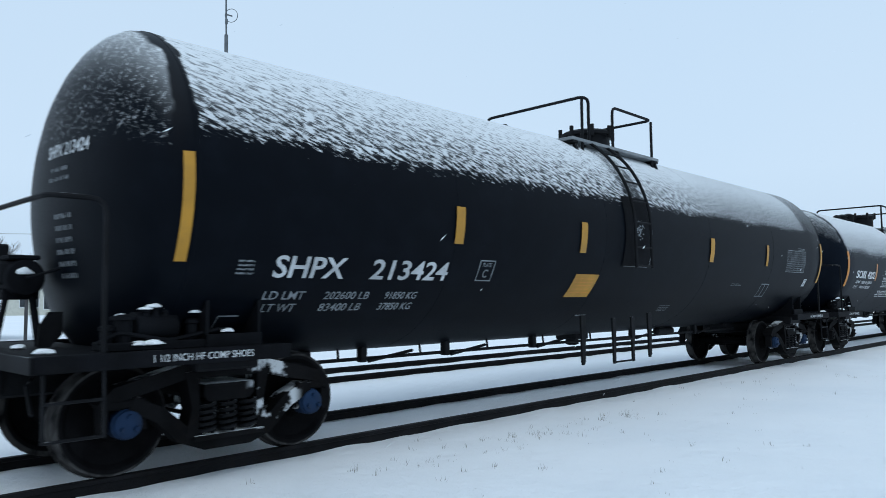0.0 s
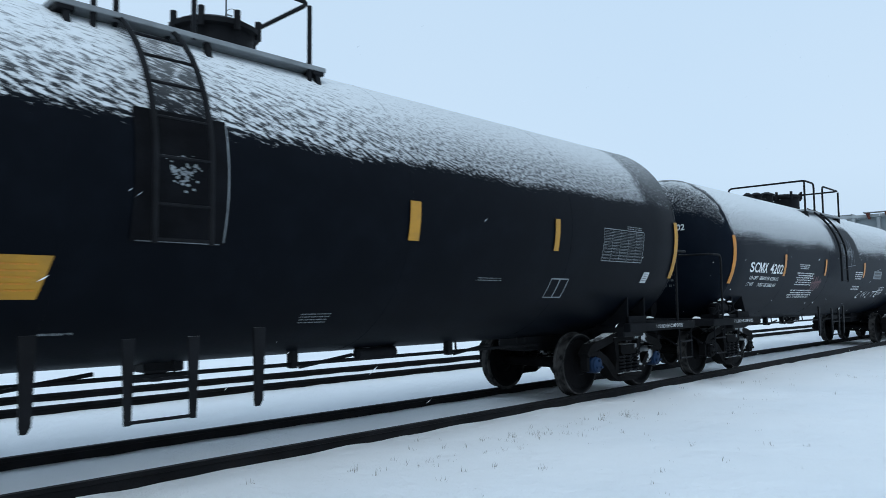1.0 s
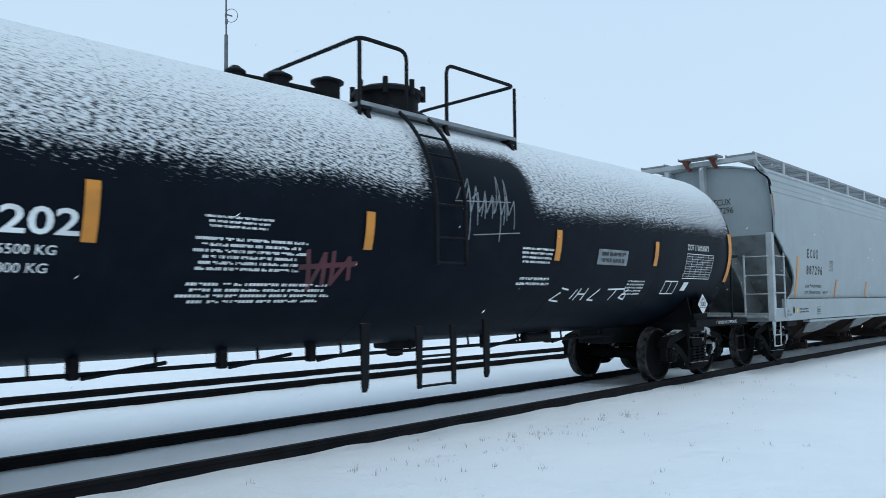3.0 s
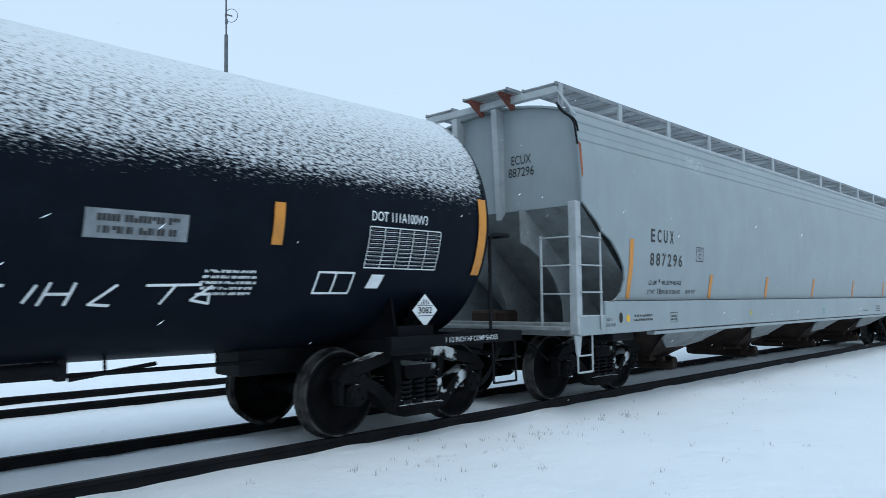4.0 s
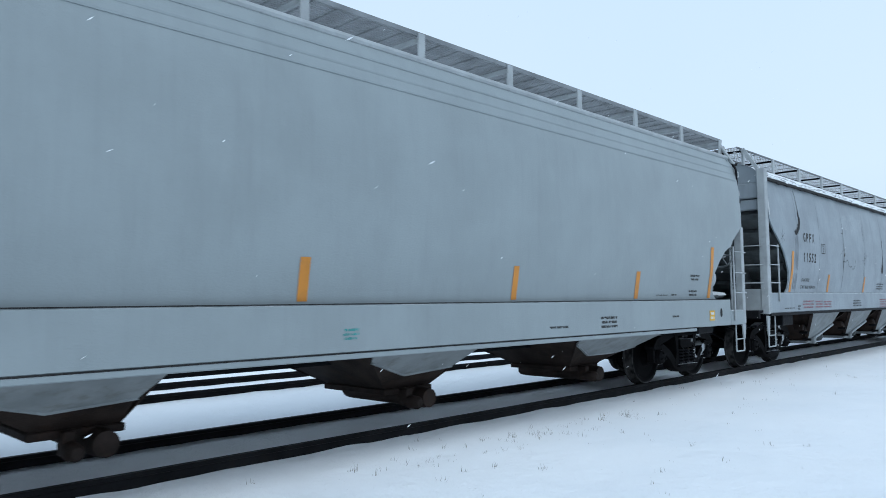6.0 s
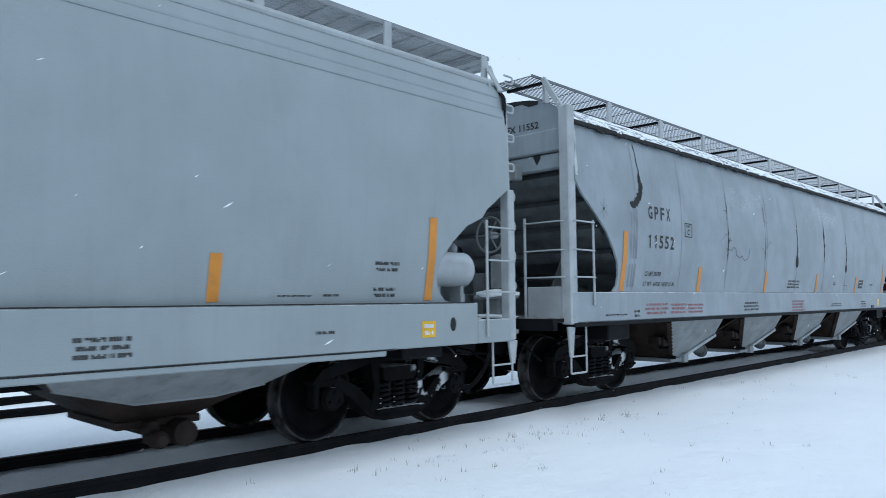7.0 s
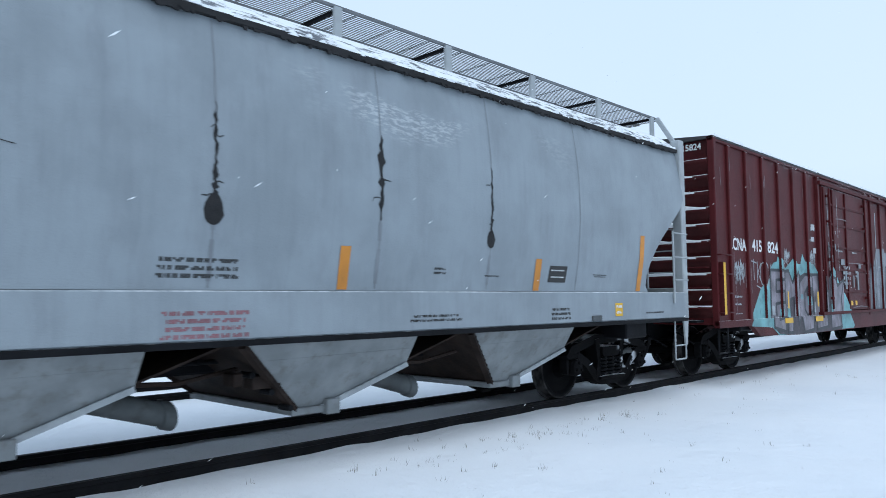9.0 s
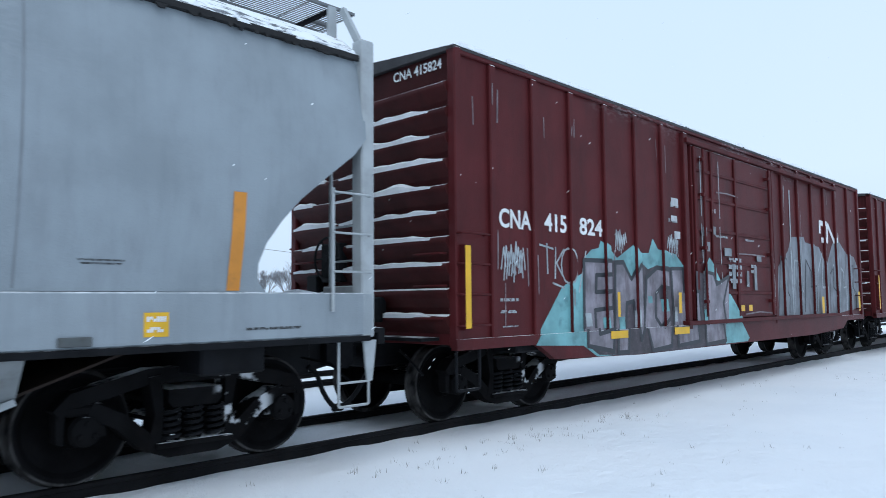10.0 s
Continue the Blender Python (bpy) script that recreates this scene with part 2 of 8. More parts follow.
green_letter = surface("green_sticker", (0.03, 0.30, 0.28), 0.5, var=0.2, bump=0.04)
hopper_grey = surface("pale_grey_hopper_paint", (0.268, 0.306, 0.317), 0.38, spec=0.3, var=0.05, scale=1.2, dirt=(0.215, 0.245, 0.255),
                      dirt_amount=0.3, bump=0.06, streak=0.10, snow=(0.6, 0.9, 0.4, 6.0, None), frost=(3.3, 3.75, 0.60, 0.3, -1.0))
hopper_under = surface("hopper_slope_grey", (0.225, 0.243, 0.248), 0.55, spec=0.2, var=0.15, dirt=(0.12, 0.105, 0.09), dirt_amount=0.5, bump=0.15)
# a darker grey than hopper_under, for hopper d's end slopes and fittings
slope_dark = surface("dark_slope_grey", (0.10, 0.11, 0.112), 0.6, spec=0.15, var=0.2, dirt=(0.05, 0.045, 0.04), dirt_amount=0.5, bump=0.15)
hopper_rust = surface("rusty_brown_chute", (0.026, 0.018, 0.015), 0.75, spec=0.15, var=0.4, dirt=(0.06, 0.03, 0.018), bump=0.4)
worn_grey = surface("weathered_grey_hopper_paint", (0.252, 0.288, 0.312), 0.45, spec=0.3, var=0.10, scale=1.5, dirt=(0.19, 0.21, 0.23),
                    dirt_amount=0.45, bump=0.12, streak=0.16, snow=(0.6, 0.9, 0.4, 6.0, None), frost=(3.0, 3.5, 0.42, 0.28, 4.6))
worn_roof = surface("snowy_hopper_roof", (0.12, 0.13, 0.145), 0.6, var=0.35, bump=0.5, snow=(0.55, 0.80, 2.2, 7.0, (0.6, 2.0, 1.0)))
grate_grey = surface("galvanised_grating", (0.22, 0.235, 0.245), 0.5, 0.5, var=0.2, bump=0.1)
grate_dark = surface("dark_underside_grating", (0.15, 0.16, 0.17), 0.6, 0.4, var=0.2, bump=0.1)
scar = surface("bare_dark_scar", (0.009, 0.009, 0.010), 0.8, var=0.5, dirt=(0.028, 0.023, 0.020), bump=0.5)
box_red = surface("oxide_red_paint", (0.082, 0.0130, 0.0145), 0.5, var=0.14, scale=1.4, spec=0.15, dirt=(0.035, 0.010, 0.011), dirt_amount=0.5,
                  bump=0.08, streak=0.3, snow=(0.55, 0.8, 0.5, 5.0, None), frost=(3.95, 4.5, 0.50, 0.2, 3.0))
box_plain = surface("oxide_red_fittings", (0.075, 0.0125, 0.0135), 0.55, var=0.2, scale=2.0, spec=0.12, dirt=(0.03, 0.010, 0.011), dirt_amount=0.5, bump=0.08)
box_roof = surface("frosted_black_roof", (0.035, 0.033, 0.035), 0.7, var=0.3, bump=0.3, snow=(0.85, 1.2, 0.9, 6.0, None))
grey_frame = surface("pale_grey_ladder_paint", (0.345, 0.372, 0.382), 0.5, var=0.12, dirt=(0.2, 0.2, 0.2), bump=0.1, snow=(0.8, 1.0, 0.4, 6.0, None))
teal_spray = surface("teal_spray_paint", (0.145, 0.35, 0.365), 0.5, var=0.3, scale=1.8, dirt=(0.045, 0.13, 0.14), dirt_amount=0.7, bump=0.05)
grey_spray = surface("silver_spray_paint", (0.20, 0.18, 0.205), 0.5, var=0.45, scale=2.6, dirt=(0.055, 0.03, 0.035), dirt_amount=0.75, bump=0.05, streak=0.5)
silver_spray = surface("blue_grey_spray_paint", (0.17, 0.185, 0.205), 0.5, var=0.35, scale=2.2, dirt=(0.06, 0.035, 0.04), dirt_amount=0.7, bump=0.05, streak=0.45)
pale_spray = surface("pale_spray_paint", (0.33, 0.37, 0.39), 0.5, var=0.25, dirt=(0.13, 0.06, 0.06), dirt_amount=0.6, bump=0.05)
black_spray = surface("black_spray_paint", (0.02, 0.024, 0.03), 0.5, var=0.2, bump=0.05)
red_spray = surface("dull_red_spray_paint", (0.065, 0.008, 0.014), 0.5, var=0.3, bump=0.05)
faded_yellow = surface("faded_yellow_dot", (0.46, 0.42, 0.10), 0.6, var=0.4, dirt=(0.27, 0.3, 0.31), bump=0.04)
yellow_box = surface("bright_yellow_marker", (0.72, 0.40, 0.01), 0.45, var=0.1, bump=0.04)
snow_clump = surface("packed_snow", SNOW, 0.8, var=0.06, scale=6, bump=0.5, fine=25)


# ---- mesh helpers ----
def part(name, bm, material, parent=None, label="", at=None, angle=35):
    """Links a bmesh (or a ready mesh) as one mesh object under its thing."""
    if isinstance(bm, bmesh.types.BMesh):
        me = bpy.data.meshes.new(name)
        bmesh.ops.recalc_face_normals(bm, faces=bm.faces)
        bm.to_mesh(me)
        bm.free()
        me.shade_smooth()
        me.set_sharp_from_angle(angle=radians(angle))
        me.materials.append(material)
    else:
        me = bm
    ob = new(name, me)
    if parent:
        ob.parent = parent
    if at:
        ob.location = at
    if label:
        ob["label"] = label
    return ob


def box(bm, x0, x1, y0, y1, z0, z1, bev=0.008):
    m = Matrix.Translation(((x0 + x1) / 2, (y0 + y1) / 2, (z0 + z1) / 2)) @ Matrix.Diagonal((x1 - x0, y1 - y0, z1 - z0, 1))
    made = bmesh.ops.create_cube(bm, size=1, matrix=m)["verts"]
    if bev:
        edges = list({e for v in made for e in v.link_edges})
        bmesh.ops.bevel(bm, geom=edges, offset=bev, segments=1, affect="EDGES")


def beam(bm, p, q, w, h, up=(0, 0, 1)):
    """A square bar from p to q, w across and h high."""
    p, q = Vector(p), Vector(q)
    d = (q - p).normalized()
    side = d.cross(Vector(up))
    if side.length < 1e-4:
        side = d.cross(Vector((1, 0, 0)))
    side.normalize()
    top = side.cross(d)
    vs = [bm.verts.new(o + side * a * w / 2 + top * b * h / 2) for o in (p, q) for a, b in ((-1, -1), (1, -1), (1, 1), (-1, 1))]
    for f in ((0, 1, 2, 3), (7, 6, 5, 4), (0, 4, 5, 1), (1, 5, 6, 2), (2, 6, 7, 3), (3, 7, 4, 0)):
        bm.faces.new([vs[i] for i in f])


def tube(bm, pts, r, n=8, cap=True):
    """A round bar through the points, mitred at its bends."""
    pts = [Vector(p) for p in pts]
    rings = []
    for i, p in enumerate(pts):
        a = (pts[i] - pts[i - 1]).normalized() if i else None
        b = (pts[i + 1] - pts[i]).normalized() if i + 1 < len(pts) else None
        d = (a + b).normalized() if a and b and (a + b).length > 1e-3 else (a or b)
        u = Vector((0.31, 0.52, 0.8)).cross(d).normalized()
        if rings:
            u = (last - d * last.dot(d)).normalized()
        last = u
        w = d.cross(u)
        rings.append([bm.verts.new(p + r * (math.cos(2 * math.pi * k / n) * u + math.sin(2 * math.pi * k / n) * w)) for k in range(n)])
    for ra, rb in zip(rings, rings[1:]):
        for k in range(n):
            bm.faces.new((ra[k], ra[(k + 1) % n], rb[(k + 1) % n], rb[k]))
    if cap:
        bm.faces.new(rings[0][::-1])
        bm.faces.new(rings[-1])


def bent(pts, r=0.08, steps=4):
    """The points with each corner rounded to about r."""
    out = [Vector(pts[0])]
    for a, b, c in zip(pts, pts[1:], pts[2:]):
        a, b, c = Vector(a), Vector(b), Vector(c)
        k = min(r, (a - b).length * 0.45, (c - b).length * 0.45)
        p, q = b + (a - b).normalized() * k, b + (c - b).normalized() * k
        for i in range(steps + 1):
            s = i / steps
            out.append(p.lerp(b, s).lerp(b.lerp(q, s), s))
    out.append(Vector(pts[-1]))
    return out


def lathe(bm, profile, axis, n=32, centre=(0, 0, 0)):
    """Turns (along, radius) pairs round an axis."""
    centre, rings = Vector(centre), []
    for a, r in profile:
        ring = []
        for k in range(n):
            c, s = math.cos(2 * math.pi * k / n), math.sin(2 * math.pi * k / n)
            v = {"x": (a, r * c, r * s), "y": (r * s, a, r * c), "z": (r * c, r * s, a)}[axis]
            ring.append(bm.verts.new(centre + Vector(v)))
        rings.append(ring)
    for ra, rb in zip(rings, rings[1:]):
        for k in range(n):
            bm.faces.new((ra[k], ra[(k + 1) % n], rb[(k + 1) % n], rb[k]))
    bm.faces.new(rings[0][::-1])
    bm.faces.new(rings[-1])


def slab(bm, outline, y0, y1):
    """A plate with an outline in (x, z), from y0 to y1."""
    a = [bm.verts.new((x, y0, z)) for x, z in outline]
    b = [bm.verts.new((x, y1, z)) for x, z in outline]
    bm.faces.new(a)
    bm.faces.new(b[::-1])
    for i in range(len(a)):
        j = (i + 1) % len(a)
        bm.faces.new((a[i], b[i], b[j], a[j]))


def cut(bm, xs=(), zs=()):
    for axis, places in (((1, 0, 0), xs), ((0, 0, 1), zs)):
        for v in places:
            co = (v, 0, 0) if axis[0] else (0, 0, v)
            bmesh.ops.bisect_plane(bm, geom=bm.verts[:] + bm.edges[:] + bm.faces[:], plane_co=co, plane_no=axis, dist=1e-4)


def wrap(bm, skin, proud, xs=(), step=0.07):
    """Lays a flat (x, z) mesh on a car's side, whose y is skin(x, z)."""
    zs = [v.co.z for v in bm.verts]
    if zs and step:
        lo, hi = min(zs), max(zs)
        cut(bm, zs=[lo + step * i for i in range(1, int((hi - lo) / step) + 1)])
    if xs:
        lo, hi = min(v.co.x for v in bm.verts), max(v.co.x for v in bm.verts)
        cut(bm, xs=[x for x in xs if lo < x < hi])
    for f in bm.faces:
        f.normal_update()
    if xs:      # each piece lies on the face that it is on, rib or panel
        bmesh.ops.split_edges(bm, edges=bm.edges[:])
        for f in bm.faces:
            c = f.calc_center_median()
            for v in f.verts:
                v.co.y = skin(c.x, c.z) - proud
    else:
        for v in bm.verts:
            v.co.y = skin(v.co.x, v.co.z) - proud


def words(text, height, width=None, bold=0.0, slant=0.0):
    """Flat letters in the (x, z) plane, from the origin to the right and up."""
    cu = bpy.data.curves.new("letters", "FONT")
    cu.body, cu.size, cu.offset, cu.shear, cu.resolution_u = text, 1.0, bold, slant, 3
    tmp = bpy.data.objects.new("letters", cu)
    me = bpy.data.meshes.new_from_object(tmp)
    bm = bmesh.new()
    bm.from_mesh(me)
    bpy.data.objects.remove(tmp)
    bpy.data.meshes.remove(me)
    bpy.data.curves.remove(cu)
    x0, x1 = min(v.co.x for v in bm.verts), max(v.co.x for v in bm.verts)
    y0, y1 = min(v.co.y for v in bm.verts), max(v.co.y for v in bm.verts)
    k = height / (y1 - y0)
    kx = width / (x1 - x0) if width else k
    for v in bm.verts:
        v.co = Vector(((v.co.x - x0) * kx, 0, (v.co.y - y0) * k))
    return bm


def shift(bm, x, z):
    for v in bm.verts:
        v.co += Vector((x, 0, z))
    return bm


def sheet(bm, outline):
    bm.faces.new([bm.verts.new((x, 0, z)) for x, z in outline])
    return bm


def rect(x0, x1, z0, z1, slant=0.0):
    return ((x0, z0), (x1, z0), (x1 + slant, z1), (x0 + slant, z1))


def bars(bm, x0, x1, z0, z1, lines, rnd, words_per=4, fill=0.55):
    """Unreadable lines of small writing: letter-wide bars in word-long groups."""
    h = (z1 - z0) / lines
    tall = h * fill
    wide = max(tall * 0.62, (x1 - x0) / 44)
    for i in range(lines):
        inset = rnd.uniform(0, 0.10) * (x1 - x0) * (1 if lines > 1 else 0)
        x, z, end = x0 + inset, z1 - h * (i + 1) + h * (1 - fill) / 2, x1 - inset
        left = rnd.randint(2, 9)
        while x < end - wide * 0.5:
            k = rnd.random()
            lo, hi = (z + tall * 0.45, z + tall) if k < 0.12 else ((z, z + tall * 0.6) if k < 0.24 else (z, z + tall))
            sheet(bm, rect(x, min(x + wide * (0.45 if k > 0.88 else 0.84), end), lo, hi))
            x += wide * 1.06
            left -= 1
            if left <= 0:
                x += wide * 0.8
                left = rnd.randint(2, 9)
    return bm


def mark(name, bm, material, car, skin, proud=0.004, xs=(), step=0.07, label=""):
    wrap(bm, skin, proud, xs, step)
    for f in bm.faces:
        f.normal_update()
        if f.normal.y > 0:
            f.normal_flip()
    me = bpy.data.meshes.new(name)
    bm.to_mesh(me)
    bm.free()
    me.materials.append(material)
    ob = part(name, me, None, car, label)
    if name in ("small_writing", "data_table", "stencil_frame", "placard_marks", "paint_crack", "lettering", "graffiti"):
        ob["kind"] = "stuff"
    return ob


def split_letters(bm):
    """The letters of a flat word as meshes of their own: islands that share a stretch of x belong together."""
    bm.verts.ensure_lookup_table()
    seen, spans = set(), []
    for v in bm.verts:
        if v.index in seen:
            continue
        seen.add(v.index)
        todo, isle = [v], []
        while todo:
            a = todo.pop()
            isle.append(a)
            for e in a.link_edges:
                b = e.other_vert(a)
                if b.index not in seen:
                    seen.add(b.index)
                    todo.append(b)
        spans.append([min(a.co.x for a in isle), max(a.co.x for a in isle)])
    spans.sort()
    joined = []
    for lo, hi in spans:
        if joined and lo < joined[-1][1] - 0.002:
            joined[-1][1] = max(hi, joined[-1][1])
        else:
            joined.append([lo, hi])
    for lo, hi in joined:
        one = bm.copy()
        bmesh.ops.delete(one, geom=[f for f in one.faces if not lo - 1e-4 <= f.calc_center_median().x <= hi + 1e-4], context="FACES")
        yield one
    bm.free()


def letter_marks(bm, material, car, skin, proud=0.004, xs=()):
    for one in split_letters(bm):
        mark("letter", one, material, car, skin, proud, xs)


def thing(name, x, label, category, group="", y=TRACK_Y, z=0.0):
    ob = new(name)
    ob.empty_display_size = 0.5
    ob.location = (x, y, z)
    return tagged(ob, label, category, group)


def lump(bm, centre, rx, ry, rz, seed=0):
    """A soft uneven clump, flat below."""
    made = bmesh.ops.create_icosphere(bm, subdivisions=2, radius=1)["verts"]
    for v in made:
        k = 1 + 0.35 * noise.noise(v.co * 1.7 + Vector((seed * 3.1, seed, 0)))
        v.co = Vector((v.co.x * rx * k, v.co.y * ry * k, max(v.co.z, -0.25) * rz * k)) + Vector(centre)


# ---- ground, rails ----
def snow_ground():
    m, t, b = nodes_of("fresh_snow")
    tc = t.nodes.new("ShaderNodeTexCoord").outputs["Object"]
    big, mid, fine = noisen(t, tc, 0.35, 4), noisen(t, tc, 3.0, 5, 0.6), noisen(t, tc, 45.0, 4, 0.7)
    col = mixc(t, smooth(t, big, 0.3, 0.7), (0.85, 0.875, 0.90), (0.90, 0.915, 0.93))
    specks = noisen(t, tc, 26.0, 2, 0.5)
    col = mixc(t, mathn(t, "MULTIPLY", smooth(t, specks, 0.72, 0.80), 0.35), col, (0.30, 0.29, 0.27))
    link(t, col, b.inputs["Base Color"])
    b.inputs["Roughness"].default_value = 0.85
    b.inputs["Specular IOR Level"].default_value = 0.2
    h = mathn(t, "MULTIPLY_ADD", mid, 1.0, mathn(t, "MULTIPLY", fine, 0.22))
    bp = t.nodes.new("ShaderNodeBump")
    bp.inputs["Strength"].default_value, bp.inputs["Distance"].default_value = 0.75, 0.08
    link(t, h, bp.inputs["Height"])
    link(t, bp.outputs[0], b.inputs["Normal"])
    return m


fresh_snow = snow_ground()
TRACKS = (TRACK_Y, TRACK_Y + 5.0)


def lie(x, y):
    """Height of the snow: level between the rails, drifted beside them."""
    z = -0.150 + 0.05 * noise.noise((x * 0.25, y * 0.35, 0)) + 0.022 * noise.noise((x * 1.3, y * 1.5, 3))
    for c in TRACKS:
        d = abs(y - c)
        if d < 0.66:
            z = -0.115 + 0.012 * noise.noise((x * 1.7, y * 2, 5))
        elif d < 1.25:
            k = (1.25 - d) / 0.59
            k = k * k * (3 - 2 * k)
            z = z * (1 - k) + k * (-0.118 + 0.02 * noise.noise((x * 2.1, y * 3.1, 7)))
    return z


def ground():
    xs = [-3000, -800, -250, -90] + list(np.arange(-40, 0, 4.0)) + list(np.arange(0, 30, 0.16)) + list(np.arange(30, 80, 1.0)) + [90, 120, 180, 300, 700, 3000]
    ys = [-3000, -700, -200, -60, -20, -8, -3] + list(np.arange(0, 5.6, 0.16)) + list(np.arange(5.6, 8.6, 0.075)) + list(np.arange(8.6, 10.6, 0.2)) + list(np.arange(10.6, 13.6, 0.1)) + \
        list(np.arange(13.6, 20, 0.4)) + [22, 25, 30, 40, 60, 90, 140, 250, 500, 1200, 3000]
    me = bpy.data.meshes.new("ground")
    verts = [(x, y, lie(x, y) if -45 < x < 85 and -4 < y < 40 else -0.165) for y in ys for x in xs]
    n = len(xs)
    faces = [(j * n + i, j * n + i + 1, (j + 1) * n + i + 1, (j + 1) * n + i) for j in range(len(ys) - 1) for i in range(n - 1)]
    me.from_pydata(verts, [], faces)
    me.shade_smooth()
    me.materials.append(fresh_snow)
    tagged(part("ground", me, None), "flat ground under fresh white snow beside the tracks", "snow", kind="structure")


ground()


def rail_bm(x0, x1, y):
    """One rail: foot, web and head, with a slightly uneven foot line of snow."""
    bm = bmesh.new()
    prof = [(-0.07, -0.175), (0.07, -0.175), (0.07, -0.16), (0.012, -0.14), (0.012, -0.045), (0.036, -0.035), (0.036, -0.005),
            (0.03, 0), (-0.03, 0), (-0.036, -0.005), (-0.036, -0.035), (-0.012, -0.045), (-0.012, -0.14), (-0.07, -0.16)]
    a = [bm.verts.new((x0, y + p, z)) for p, z in prof]
    b = [bm.verts.new((x1, y + p, z)) for p, z in prof]
    bm.faces.new(a), bm.faces.new(b[::-1])
    for i in range(len(a)):
        j = (i + 1) % len(a)
        bm.faces.new((a[i], b[i], b[j], a[j]))
    return bm


for number, c in enumerate(TRACKS):
    track = thing("railway_track", 0, "dark steel railway track half buried in snow" if number else "dark steel railway track in snow, under the passing train", "railway track", y=c)
    tagged(track, kind="structure")
    for side in (-0.7535, 0.7535):
        part("rail", rail_bm(-150, 600, side), rail_iron, track)


# ---- running gear, shared by all cars ----
WHEEL_R, AXLE = 0.457, 0.889
turning = []        # wheelsets, keyed in motions()


def wheelset_bm():
    bm = bmesh.new()
    for s in (-1, 1):
        prof = [(s * 0.79, 0.40), (s * 0.79, 0.452), (s * 0.66, WHEEL_R), (s * 0.655, 0.482), (s * 0.63, 0.482), (s * 0.63, 0.40), (s * 0.68, 0.36),
                (s * 0.70, 0.20), (s * 0.64, 0.13), (s * 0.64, 0.09), (s * 0.86, 0.09), (s * 0.86, 0.14), (s * 0.775, 0.17), (s * 0.755, 0.36)]
        rings = []
        for a, r in prof:
            rings.append([bm.verts.new((r * math.sin(2 * math.pi * k / 40), a, r * math.cos(2 * math.pi * k / 40))) for k in range(40)])
        for ra, rb in zip(rings, rings[1:] + rings[:1]):
            for k in range(40):
                bm.faces.new((ra[k], ra[(k + 1) % 40], rb[(k + 1) % 40], rb[k]))
    lathe(bm, [(-1.0, 0.075), (1.0, 0.075)], "y", 16)
    return bm


def cap_bm(s):
    bm = bmesh.new()
    lathe(bm, [(s * 0.93, 0.125), (s * 1.06, 0.125), (s * 1.07, 0.115), (s * 1.10, 0.11), (s * 1.11, 0.09), (s * 1.12, 0.03)], "y", 20)
    for k in range(3):
        a = 2 * math.pi * k / 3
        lathe(bm, [(s * 1.105, 0.022), (s * 1.14, 0.022)], "y", 6, (0.065 * math.sin(a), 0, 0.065 * math.cos(a)))
    return bm


def frame_bm(s):
    """A cast side frame: top and bottom members, columns and pedestal jaws."""
    bm = bmesh.new()
    y = s * 0.985

    def member(pts, thick, wide):
        up, lo = [], []
        for i, (x, z) in enumerate(pts):
            px, pz = pts[max(0, i - 1)]
            qx, qz = pts[min(len(pts) - 1, i + 1)]
            d = Vector((qx - px, qz - pz)).normalized()
            nx, nz = -d.y * thick[i] / 2, d.x * thick[i] / 2
            up.append((x + nx, z + nz)), lo.append((x - nx, z - nz))
        slab(bm, up + lo[::-1], y - wide / 2, y + wide / 2)

    member([(-1.10, 0.60), (-0.98, 0.70), (-0.72, 0.76), (-0.4, 0.84), (0.4, 0.84), (0.72, 0.76), (0.98, 0.70), (1.10, 0.60)], [0.08, 0.12, 0.13, 0.13, 0.13, 0.13, 0.12, 0.08], 0.17)
    member([(-0.86, 0.62), (-0.62, 0.50), (-0.40, 0.30), (-0.22, 0.225), (0.22, 0.225), (0.40, 0.30), (0.62, 0.50), (0.86, 0.62)], [0.12, 0.13, 0.14, 0.13, 0.13, 0.14, 0.13, 0.12], 0.19)
    for k in (-1, 1):
        member([(k * 0.35, 0.26), (k * 0.31, 0.52), (k * 0.35, 0.84)], [0.12, 0.07, 0.12], 0.20)
        box(bm, k * AXLE - 0.15, k * AXLE + 0.15, y - 0.09, y + 0.09, 0.575, 0.66, 0.02)
        slab(bm, [(k * 1.03, 0.64), (k * 1.10, 0.60), (k * 1.09, 0.38), (k * 1.04, 0.36)], y - 0.06, y + 0.06)
        slab(bm, [(k * 0.75, 0.62), (k * 0.72, 0.40), (k * 0.765, 0.40), (k * 0.79, 0.62)], y - 0.06, y + 0.06)
    box(bm, -0.34, 0.34, y - 0.15, y + 0.15, 0.245, 0.29, 0.01)
    return bm


def spring_bm():
    bm = bmesh.new()
    tube(bm, [(0.068 * math.cos(a), 0.068 * math.sin(a), 0.26 * i / 48) for i in range(49) for a in (i / 48 * 2 * math.pi * 5,)], 0.017, 6)
    return bm


def bolster_bm():
    bm = bmesh.new()
    slab(bm, [(-0.20, 0.57), (0.20, 0.57), (0.24, 0.62), (0.24, 0.72), (-0.24, 0.72), (-0.24, 0.62)], -1.10, 1.10)
    box(bm, -0.2, 0.2, -0.25, 0.25, 0.6, 0.80, 0.02)
    for k in (-1, 1):
        box(bm, k * 0.42 - 0.05, k * 0.42 + 0.05, -0.75, 0.75, 0.33, 0.43, 0.01)
        tube(bm, [(k * 0.42, 0, 0.36), (k * 0.2, 0, 0.5)], 0.03)
        tube(bm, [(k * 0.32, -0.9, 0.47), (k * 0.32, 0.9, 0.47)], 0.02)
    return bm


shared = {}


